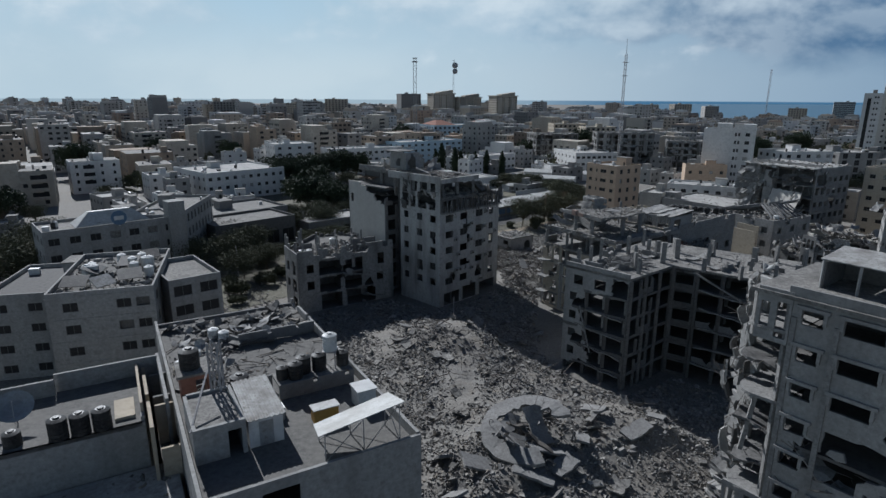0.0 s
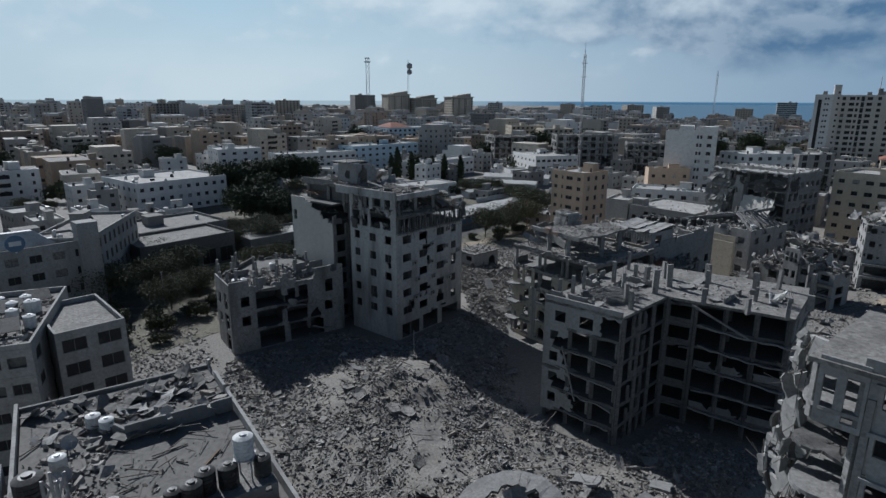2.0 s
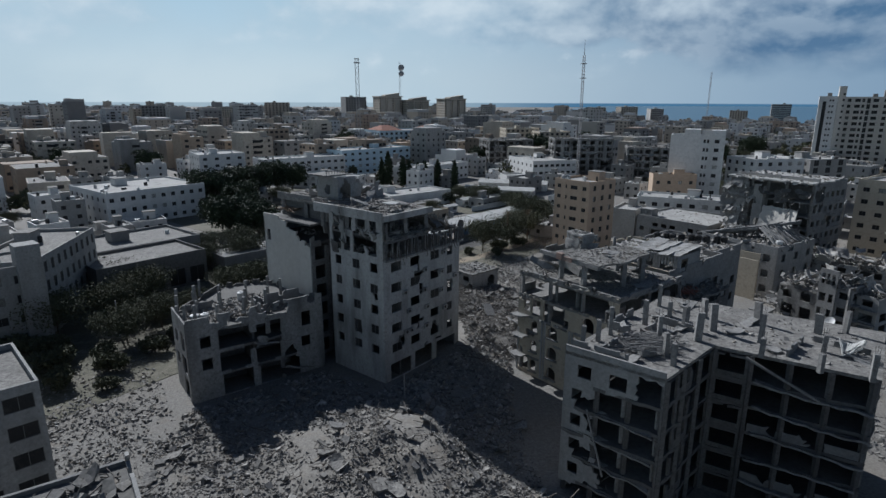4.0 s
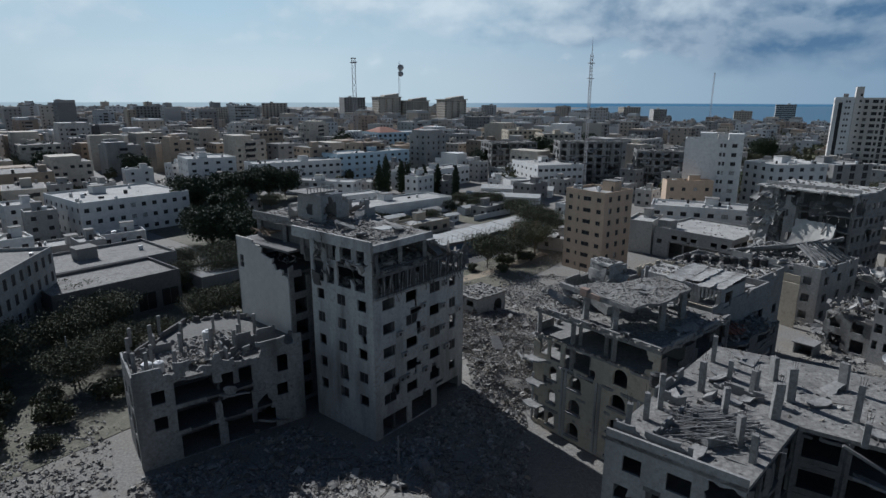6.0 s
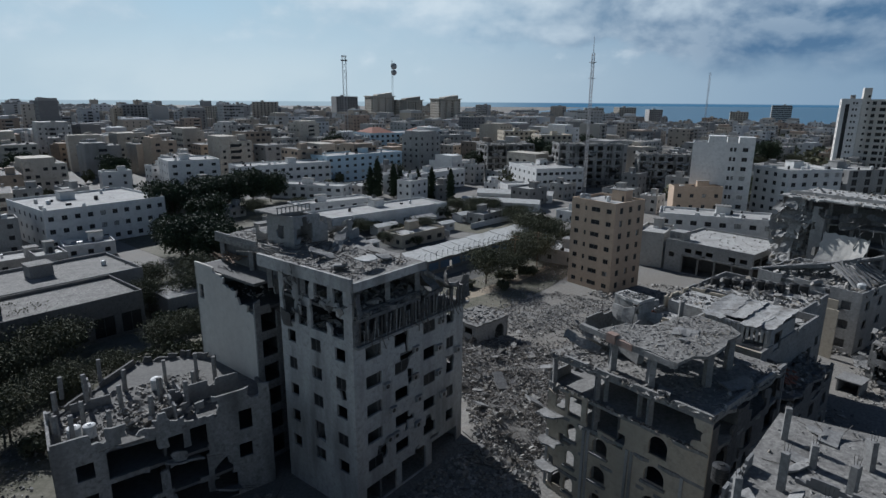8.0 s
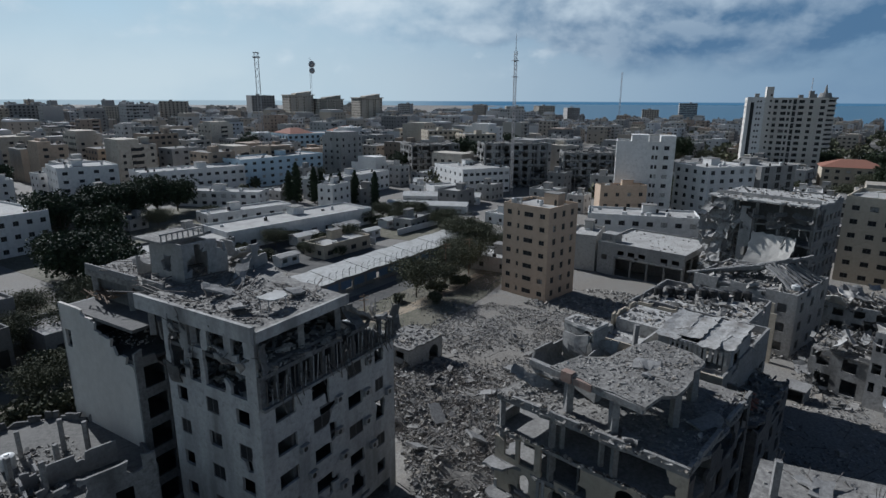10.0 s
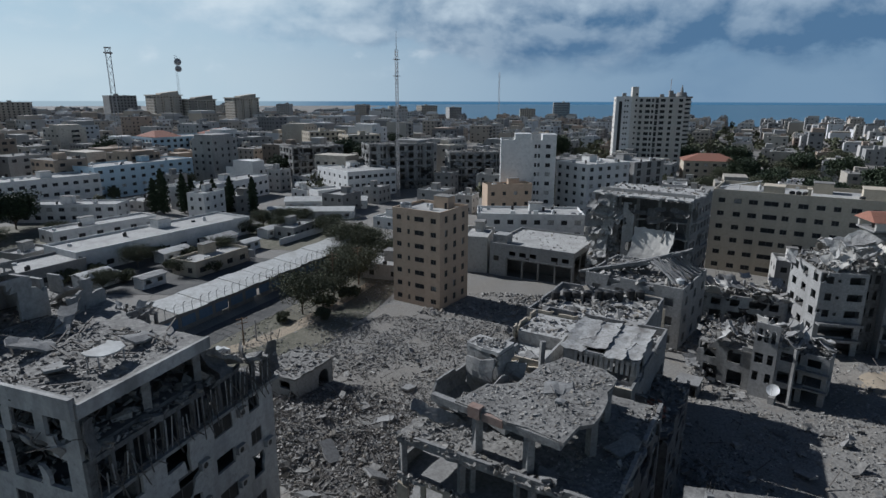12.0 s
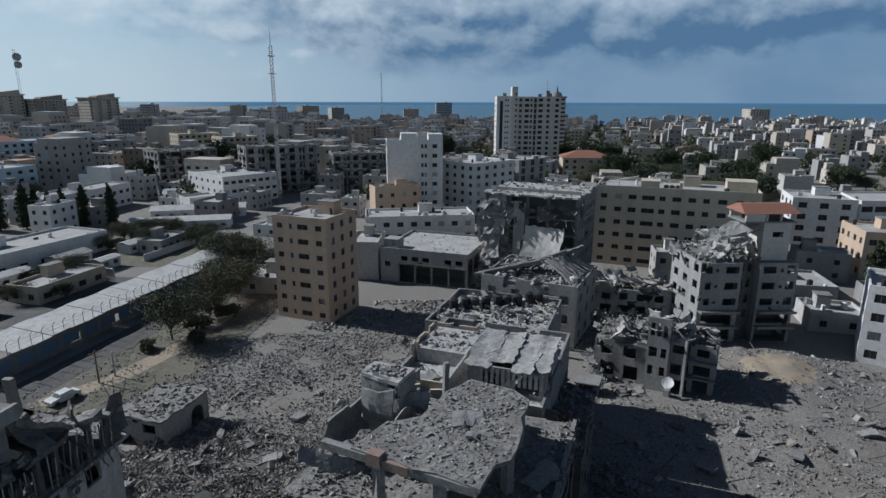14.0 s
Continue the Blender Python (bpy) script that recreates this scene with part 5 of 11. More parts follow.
# --- the tall ruined apartment block
def tall_block():
    fr = Fr(-0.6, 104.1, 45.5)
    t = thing("ruined_apartment_block", fr.p(8, 12, 0), "tall grey ruined apartment block with shattered top floors and blown-out windows", "ruined building")
    lev = [0, 3.2, 6.25, 9.3, 12.35, 15.4, 18.5, 21.5]
    inner = [fr.p(u, v)[:2] for u, v in ((0.3, 0.3), (16.7, 0.3), (16.7, 26.7), (-0.2, 26.7), (-0.2, 15.3), (3.2, 15.3), (3.2, 11.3), (0.3, 11.3))]
    # floors and inner walls carry the interior shade in their colour
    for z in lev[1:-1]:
        slab(t, inner, z, 0.3, M_SOOTSHADE)
    slab(t, [fr.p(u, v)[:2] for u, v in ((0.3, 0.3), (10.6, 0.3), (11.4, 8), (16.7, 13), (16.7, 26.7), (-0.2, 26.7), (-0.2, 15.3), (3.2, 15.3), (3.2, 11.3), (0.3, 11.3))], lev[-1], 0.3, M_SOOTSHADE)
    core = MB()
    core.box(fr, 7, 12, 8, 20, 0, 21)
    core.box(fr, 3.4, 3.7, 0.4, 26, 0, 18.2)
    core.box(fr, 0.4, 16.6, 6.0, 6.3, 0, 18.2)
    part("inner_wall", core, M_SOOTSHADE, t)
    # street face
    cols, ws = [2.6, 6.6, 11.0, 14.6], [2.1, 2.1, 2.0, 1.3]
    holes = []
    for k in range(1, 6):
        holes += grid_holes(17, lev[k], 3.05, 1, cols, ws, 1.35, sill=1.05)
    holes += [(1.2, 5.6, 0.1, 2.6), (6.4, 10.4, 0.1, 2.9), (11.4, 16.0, 0.1, 2.8), (11.2, 12.6, 3.0 + 0.25, 3.6)]
    mb = MB()
    mb.wall(fr.p(0, 0), fr.p(17, 0), 0, 18.5, holes, damage=blob_damage([(7.3, 15.2, 1.2), (8.0, 12.6, 0.9), (3.6, 5.4, 1.0), (7.6, 7.4, 1.0), (14.5, 11.6, 0.8), (11, 6.2, 0.9), (9, 2.6, 1.2)], 1.0))
    part("wall", mb, M_SOOTED, t)
    windows(t, fr.p(0, 0), fr.p(17, 0), holes[:-4], "metal", keep=0.25)
    # band storey of broken tall windows
    bh = [(0.5 + 1.28 * k, 0.5 + 1.28 * k + 1.02, 18.75, 20.75) for k in range(12)]
    mb = MB()
    mb.wall(fr.p(0, -0.35), fr.p(17, -0.35), 18.5, 21.1, bh, th=0.3, damage=blob_damage([(13.5, 20.8, 1.0), (9.6, 20.9, 0.9), (16.6, 20.6, 1.2)], 4.0), step=0.5)
    part("wall", mb, M_CHARSHADE, t, "scorched band of broken tall windows")
    slab(t, [fr.p(u, v)[:2] for u, v in ((0, -0.7), (17.2, -0.7), (17.2, 0.2), (0, 0.2))], 18.55, 0.25, M_CONC, "ledge")
    # courtyard face
    cols, ws = [9.6, 6.0, 2.4], [1.3, 1.5, 1.5]
    lcols = [11 - 9.3, 11 - 5.5, 11 - 1.9]
    holes = []
    for k in range(1, 6):
        holes += grid_holes(11, lev[k], 3.05, 1, lcols, [1.3, 1.5, 1.5], 1.35, sill=1.05)
    mb = MB()
    mb.wall(fr.p(0, 11), fr.p(0, 0.26), 0, 18.5, holes, damage=blob_damage([(5.8, 16.9, 0.9), (9.2, 13.5, 0.8), (5.4, 7.6, 1.0)], 2.0))
    part("wall", mb, M_SOOTED, t)
    windows(t, fr.p(0, 11), fr.p(0, 0.26), holes, "metal", keep=0.35)
    holes = [(0.6, 2.4, 18.8, 20.9), (3.0, 4.4, 18.8, 20.9), (5.0, 7.4, 18.8, 20.9), (8.0, 9.8, 18.8, 20.9), (0.8, 2.2, 21.9, 24.0), (3.2, 4.8, 21.9, 24.0), (5.6, 7.6, 22.4, 23.8), (8.4, 9.8, 22.2, 23.8)]
    mb = MB()
    mb.wall(fr.p(0, 11), fr.p(0, 0.0), 18.5, 24.0, holes, damage=blob_damage([(6.2, 21.2, 1.5), (7.8, 20.8, 1.2), (1.4, 21.4, 1.3), (4.0, 23.4, 1.0), (9.4, 22.6, 1.1)], 5.0), step=0.5)
    part("wall", mb, M_SOOTED, t)
    # recess
    holes = grid_holes(4, 0, 3.05, 7, [1.9], 2.2, 1.9, sill=0.7)
    mb = MB(); mb.wall(fr.p(3, 15), fr.p(3, 11), 0, 21.4, holes); part("wall", mb, M_SOOTSHADE, t)
    mb = MB(); mb.wall(fr.p(-0.5, 15), fr.p(3.0, 15), 0, 21.4, grid_holes(3.5, 0, 3.05, 7, [1.7], 2.0, 2.1, sill=0.6), damage=blob_damage([(1.2, 20.6, 1.6), (2.6, 19, 1.0)], 3)); part("wall", mb, M_CONC, t)
    mb = MB(); mb.wall(fr.p(2.74, 11), fr.p(0.26, 11), 0, 21.4); part("wall", mb, M_SOOTSHADE, t)
    # blank white gable with a torn top
    mb = MB()
    mb.wall(fr.p(-0.5, 27), fr.p(-0.5, 15.26), 0, 22.0, [(0.6, 1.6, 17.6, 19.4)], damage=lambda u, z: z > 22.1 - max(0, u - 3.5) * 0.52 + 0.7 * noise.noise((u * 0.8, 0, 4)), step=0.55)
    part("wall", mb, M_IVORY, t, "blank pale side wall torn at the top")
    # far sides
    mb = MB(); mb.wall(fr.p(17, 0.26), fr.p(17, 26.74), 0, 18.5, grid_holes(26.5, 3.2, 3.05, 5, 6, 1.6, 1.3)); part("wall", mb, M_FACADE, t)
    mb = MB(); mb.wall(fr.p(17, 27), fr.p(-0.5, 27), 0, 21.5, grid_holes(17, 3.2, 3.05, 5, 4, 1.6, 1.3)); part("wall", mb, M_FACADE, t)
    # roof slab, set back over the wing, and the fallen corner
    roof = [fr.p(u, v)[:2] for u, v in ((-0.2, -0.2), (10.2, -0.2), (11.0, 8), (14, 14), (14, 27), (2.4, 27), (2.4, 14.5), (-0.2, 14.0))]
    slab(t, ragged(roof, 0.35, 1.0, 3, keep=(0, 5, 6, 7)), 24.6, 0.6, M_ROOF, "roof_slab", "dusty roof slab")
    for a, c in (((-0.15, 14), (-0.15, -0.2)), ((2.45, 27), (2.45, 14.2))):
        mb = MB(); mb.wall(fr.p(*a), fr.p(*c), 24.6, 25.15, th=0.2, damage=blob_damage([(4, 25.2, 0.5), (9, 25.1, 0.6)], 6), step=0.4, jit=0.1); part("parapet", mb, M_CONC, t)
    for u, v in ((0.4, 0.4), (5.2, 0.5), (9.6, 0.5), (9.6, 5), (2.8, 14.8), (2.8, 20), (2.8, 26), (13.5, 14), (13.5, 26), (0.4, 7.5), (0.4, 13)):
        column(t, fr, u, v, 21.5, 24.0, 0.5)
    bent_slab(t, fr.p(13.4, 2.2, 21.4), 7.4, 5.6, 45.5, 24, -10, 0.5, 0.3, M_ROOF, "fallen_slab", "tilted fallen roof slab heaped with debris", 26, 0.2)
    bent_slab(t, fr.p(13.6, 8.0, 19.9), 7.6, 6.4, 45.5, 20, -14, 0.4, 0.3, M_ROOF, "fallen_slab", "sagged roof slab behind the torn corner", 20, 0.2)
    for u, z, L_, p_ in ((10.5, 22.6, 2.4, 50), (13.6, 21.8, 2.0, 70), (16.8, 20.4, 2.6, 80), (0.4, 22.6, 2.2, 84)):
        bent_slab(t, fr.p(u, -0.5, z), L_, 1.1, 45.5 - 90 + rng.normal(0, 20), p_, rng.normal(0, 15), 0.3, 0.12, M_CHARSHADE, "hanging_piece", "", 5, 0.2)
    for u, v, z, L_, W_, az, pi, ro in ((4.2, 9.0, 25.3, 2.6, 1.6, 20, 24, 8), (7.6, 10.4, 25.4, 3.0, 1.2, 80, -30, 0), (11.6, 15.5, 25.5, 2.6, 2.0, 140, 28, 0), (6.0, 22.0, 25.2, 2.4, 1.6, 10, 14, 10), (11.5, 21.5, 25.6, 3.4, 1.8, 60, 38, 0), (2.4, 4.6, 25.0, 2.0, 1.2, 110, 12, 0), (7.8, 3.4, 25.1, 1.9, 1.3, 45, 8, 8)):
        bent_slab(t, fr.p(u, v, z), L_, W_, az, pi, ro, 0.1, 0.16, M_CONC, "roof_fragment", "", 4, 0.1)
    for k in range(9):
        bent_slab(t, fr.p(-0.1 - rng.uniform(0, 0.35), rng.uniform(0.6, 10.5), rng.uniform(18.8, 23.6)), rng.uniform(0.7, 2.0), rng.uniform(0.4, 1.1), 45.5 + rng.normal(0, 25), rng.uniform(40, 95), rng.normal(0, 20), 0.1, 0.12, (M_CONC, M_CHARSHADE, M_FACADE)[k % 3], "hanging_piece", "", 4, 0.14)
    pos = np.concatenate([in_quad(fr, 260, 0.3, 3.0, 0.4, 11, 18.6), in_quad(fr, 200, 0.3, 2.6, 0.4, 11, 21.6)]); pos[:, 2] += np.abs(rng.normal(0, 0.25, 460))
    heap("debris", pos, sizes(460, 0.1, 0.7, 0.5), M_RUB, "", t, tilt=1.6)
    mb = MB(); mb.box(fr, -0.42, -0.16, -0.3, 14.0, 23.9, 25.2); part("parapet", mb, M_SOOTED, t, "pale parapet band along the roof edge")
    mb = MB(); mb.box(fr, -0.1, 10.1, -0.45, -0.21, 23.9, 24.75); part("parapet", mb, M_SOOTED, t)
    # frames and rags left in the band of tall windows
    for k in range(34):
        u = 0.5 + 0.48 * k + rng.normal(0, 0.08)
        mb = MB(); mb.beam(fr.p(u, -0.52, 18.6), fr.p(u + rng.normal(0, 0.12), -0.5 - rng.uniform(0, 0.15), 20.9 - rng.random() ** 3), 0.07, 0.07); part("mullion", mb, M_METAL if k % 3 else M_REBAR, t)
    for u, v in ((3.6, 2.2), (5.4, 2.2), (3.6, 3.2), (5.4, 3.2)):
        mb = MB(); mb.beam(fr.p(u, v, 24.6), fr.p(u, v, 25.6), 0.08); part("panel_leg", mb, M_STEEL, t)
    bent_slab(t, fr.p(4.5, 2.7, 25.68), 2.4, 1.7, 45.5, 3, 4, 0.05, 0.08, M_SHEET, "roof_panel", "pale flat panel standing on thin legs", 0, 0.03)
    # leaning remains of the roof rooms
    for a, c, h, sp in (((9.6, 12.4), (13.6, 13.4), 27.0, [(0.4, 27, 1.3), (3.9, 26.6, 1.4)]), ((4.0, 20.4), (9.8, 20.4), 26.6, [(1.0, 26.8, 1.2), (4.5, 26.8, 1.5)]), ((13.7, 15.0), (13.7, 20.0), 26.2, [(2.5, 26.4, 1.6)])):
        mb = MB(); mb.wall(fr.p(*a), fr.p(*c), 24.6, h, th=0.2, damage=blob_damage(sp, h), step=0.35); part("wall_remnant", mb, M_FACADE, t)
    slab(t, ragged([fr.p(u, v)[:2] for u, v in ((3.6, 15.6), (8.2, 15.6), (8.2, 20), (3.6, 20))], 0.15, 0.8, 9), 28.5, 0.22, M_ROOF, "stair_roof")
    for k in range(9):
        mb = MB(); mb.beam(fr.p(3.7 + 0.55 * k, 15.7, 28.5), fr.p(3.7 + 0.55 * k, 15.7, 29.1), 0.1); part("rail_post", mb, M_CONC, t)
    mb = MB(); mb.beam(fr.p(3.6, 15.7, 29.15), fr.p(8.2, 15.7, 29.15), 0.14); part("rail", mb, M_CONC, t)
    mb = MB(); mb.box(fr, 4, 9.5, 6, 6.25, 21.5, 24.0); mb.box(fr, 10.2, 13.8, 12, 12.25, 21.5, 24.0); mb.box(fr, 3.2, 3.45, 11, 26, 21.5, 24); part("inner_wall", mb, M_SOOTSHADE, t)
    # stair house on the roof, holed
    mb = MB()
    mb.wall(fr.p(4.6, 14.2), fr.p(9.4, 14.2), 24.6, 28.2, [(0.8, 2.6, 24.8, 27.2)], damage=blob_damage([(1.6, 26.6, 1.4), (4.6, 28, 1.2)], 7), step=0.4)
    mb.wall(fr.p(4.6, 19), fr.p(4.6, 14.46), 24.6, 28.2, damage=blob_damage([(2.2, 26.2, 1.0)], 8), step=0.4)
    mb.wall(fr.p(9.4, 14.46), fr.p(9.4, 19), 24.6, 27.6)
    mb.wall(fr.p(9.4, 19.2), fr.p(4.6, 19.2), 24.6, 27.6)
    part("stair_house", mb, M_FACADE, t, "holed rooftop stair house")
    # loose debris lying on the roof
    n = 3200
    pos = np.concatenate([in_quad(fr, n // 2, 0.4, 9.5, 0.6, 13, 24.65), in_quad(fr, n // 2, 3.2, 13, 13, 26, 24.7), in_quad(fr, 160, 10.2, 16.5, -0.2, 4.8, 22.9), in_quad(fr, 160, -0.2, 3, 15.5, 21, 19.8)])
    pos[n:n + 160, 2] = [23.2 - 0.44 * ((p[0] + 0.6) * fr.c + (p[1] - 104.1) * fr.s - 9.8) for p in pos[n:n + 160]]
    heap("debris", pos, sizes(len(pos), 0.04, 0.3, 0.5), M_RUB, "", t, tilt=1.0)
    pos = np.concatenate([in_quad(fr, 200, 0.3, 10.4, 0.3, 5, 21.6), in_quad(fr, 120, 0.3, 10.6, -0.3, 0.4, 21.2)])
    heap("debris", pos, sizes(len(pos), 0.15, 0.8, 0.5), M_RUB, "", t, tilt=1.2)
    mb = MB()
    for _ in range(70):
        u, v, a, k = rng.uniform(0.5, 10), rng.uniform(0.5, 25), rng.uniform(0, 3.14), rng.uniform(1, 3.2)
        if v < 14 or u > 3:
            mb.beam(fr.p(u, v, 24.75 + rng.uniform(0, 0.3)), fr.p(u + k * math.cos(a), v + k * math.sin(a), 24.8 + rng.uniform(0, 0.6)), 0.1, 0.06)
    for _ in range(60):
        u = rng.uniform(0.5, 16.5)
        mb.beam(fr.p(u, -0.6, rng.uniform(18.6, 20.8)), fr.p(u + rng.normal(0, 0.5), -0.7 - rng.uniform(0, 0.7), rng.uniform(17.2, 20)), 0.06)
    part("loose_timber", mb, M_REBAR, t)["kind"] = "stuff"
    mb = MB()
    for k in range(26):
        a = fr.p(1.0 + rng.uniform(0, 2.2), 21 + rng.uniform(0, 5), 22.2 + rng.uniform(0, 0.7))
        b = fr.p(1.0 + rng.uniform(0, 2.2), 21 + rng.uniform(0, 5), 22.3 + rng.uniform(0, 0.7))
        mb = MB(); mb.beam(a, b, 0.09); part("roof_batten", mb, M_BROWN, t, "collapsed brown roof batten")
    for k, (u, z) in enumerate(((5.0, 9.6), (8.6, 15.1), (8.4, 12.0), (12.4, 14.0), (12.4, 11.0), (4.4, 6.5), (5.4, 6.5), (13.2, 8.0), (9.0, 9.2), (12.9, 17.0), (4.2, 12.6), (15.8, 12.6), (8.8, 6.2))):
        p = fr.p(u, 0)
        air_unit(p[0], p[1], z, 45.5)


tall_block()


# --- low ruin with bare columns beside it
def low_ruin():
    P = [(-26.4, 100.3), (-9.9, 110.9), (-14.6, 119.5), (-22.2, 122.5), (-27.6, 120.4), (-30.6, 107.4)]
    t = thing("ruined_house", (-20, 110, 0), "grey house shell with bare columns standing on its open roof", "ruined building")
    for z in (3.4, 6.8, 10.0):
        slab(t, ragged([(p[0] * 0.985 - 0.3, p[1] * 0.985 + 1.65) for p in P], 0.12, 2, 2), z, 0.3, M_SOOTSHADE if z < 9 else M_DARKROOF)
    for i in range(6):
        a, b = P[i], P[(i + 1) % 6]
        L = math.hypot(b[0] - a[0], b[1] - a[1])
        if i == 0:
            holes = [(1.6, 3.0, 7.6, 9.2), (1.6, 3.0, 4.4, 6.0), (4.0, 8.2, 6.9, 9.7), (4.0, 8.2, 3.6, 6.4), (4.2, 8.4, 0.1, 3.1), (9.2, 10.6, 7.4, 9.2), (9.0, 12.6, 3.6, 6.0), (16, 17.4, 7.4, 9.6), (15.8, 17.2, 4.2, 5.8), (13.0, 15.4, 0.1, 2.8), (9.4, 12.4, 0.1, 3.0), (11.2, 12.8, 7.2, 9.4)]
            dmg = blob_damage([(6, 9.9, 1.6), (11.6, 6.6, 1.3), (6.0, 3.5, 1.4), (10.6, 11.6, 1.6), (13.2, 10.9, 1.2), (7, 11.6, 1.9), (3.6, 11.4, 1.0), (14.0, 3.4, 1.4), (10.4, 3.2, 1.6), (8.6, 7.0, 1.5), (11.8, 1.4, 1.8), (17.6, 11.4, 0.9)], 11)
        elif i == 5:
            holes = [(1.4, 3.0, 7.2, 9.0), (5.0, 6.8, 7.0, 9.2), (1.4, 3.0, 4.0, 5.6), (4.6, 7.0, 3.8, 6.2), (4.6, 7.0, 0.2, 2.8)]
            dmg = blob_damage([(6.0, 8.6, 1.4), (6.2, 4.6, 1.4)], 12)
        else:
            holes, dmg = grid_holes(L, 0.4, 3.3, 3, max(1, int(L / 4)), 1.6, 1.5), blob_damage([(L * 0.5, 10.9, 0.9), (L * 0.85, 10.6, 0.7), (L * 0.15, 10.9, 0.6)], 13 + i)
        mb = MB()
        k = 0.13 / L
        mb.wall((a[0] + (b[0] - a[0]) * k, a[1] + (b[1] - a[1]) * k), (b[0] - (b[0] - a[0]) * k, b[1] - (b[1] - a[1]) * k), 0, 11.9 if i == 0 else 11.5 if i == 5 else 10.7, holes, damage=dmg, step=0.5)
        part("wall", mb, M_SCORCH if i in (0, 5) else M_CHARSHADE, t)
    fr = Fr(-26.4, 100.3, 32)
    for u, v in ((2, 2.6), (5, 2.8), (8.6, 2.6), (12, 3), (3.2, 6.4), (6.6, 6.6), (10.2, 6.6), (13.6, 6.4), (4.0, 10.2), (7.6, 11), (11.6, 10.6), (14.6, 9.2), (2.0, 13.2), (5.8, 15.0), (1.2, 9.2)):
        column(t, fr, u, v, 10.0, 10 + rng.uniform(2.2, 3.4), 0.36, lean=(rng.normal(0, 0.06), rng.normal(0, 0.06)))
    for u, v in ((0.9, 3.4), (0.5, 6.0), (16.2, 8.0)):
        column(t, fr, u, v, 10.0, 10 + rng.uniform(2.2, 3.0), 0.36)
    for a, c, h in (((12.0, 3.2), (12.0, 8.4), 11.3), ((10.6, 4.2), (17.6, 4.2), 12.0), ((10.6, 1.0), (10.6, 4.0), 11.8), ((9.4, 2.2), (12.0, 2.2), 11.2), ((2.4, 9.0), (6.0, 9.0), 11.0), ((4.6, 11.2), (4.6, 14.0), 11.4)):
        mb = MB(); mb.wall(fr.p(*a), fr.p(*c), 10.0, h, th=0.2, damage=blob_damage([(1.4, h, 0.7), (4.2, h, 0.8)], h), step=0.35, jit=0.1); part("low_wall", mb, M_GREY, t)
    for u, v, z, L_, W_, az, pi in ((6.0, 0.9, 9.6, 4.0, 1.6, 32, 5), (10.6, 0.5, 6.3, 3.4, 1.4, 32, 9), (14.4, -0.2, 1.6, 2.6, 1.4, 32, 20)):
        bent_slab(t, fr.p(u, v, z), L_, W_, az, pi, -16, 0.1, 0.2, M_CONC, "sagging_slab", "", 6, 0.15)
    mb = MB(); mb.box(fr, 4, 4.25, 1, 14, 0, 9.6); mb.box(fr, 9, 9.25, 1, 12, 0, 9.6); mb.box(fr, 1, 16, 5, 5.25, 0, 9.6); part("inner_wall", mb, M_SOOTSHADE, t)
    pos = in_quad(fr, 1500, 1.0, 15.6, 1.6, 11.5, 10.05)
    heap("debris", pos, sizes(len(pos), 0.06, 0.5, 0.5), M_RUB, "", t)
    pos = in_quad(fr, 240, 6.0, 12, 2, 7, 10.2); pos[:, 2] += rng.uniform(0, 0.7, 240)
    heap("debris", pos, sizes(len(pos), 0.12, 0.7, 0.5), M_RUB, "", t)
    for u, v, r in ((2.2, 3.6, 0.6), (3.4, 3.2, 0.55), (10.5, 9.5, 0.6)):
        p = fr.p(u, v)
        tank(p[0], p[1], 10.05, r, 1.2, M_WTANK, "dusty white water tank on the open roof slab")


low_ruin()


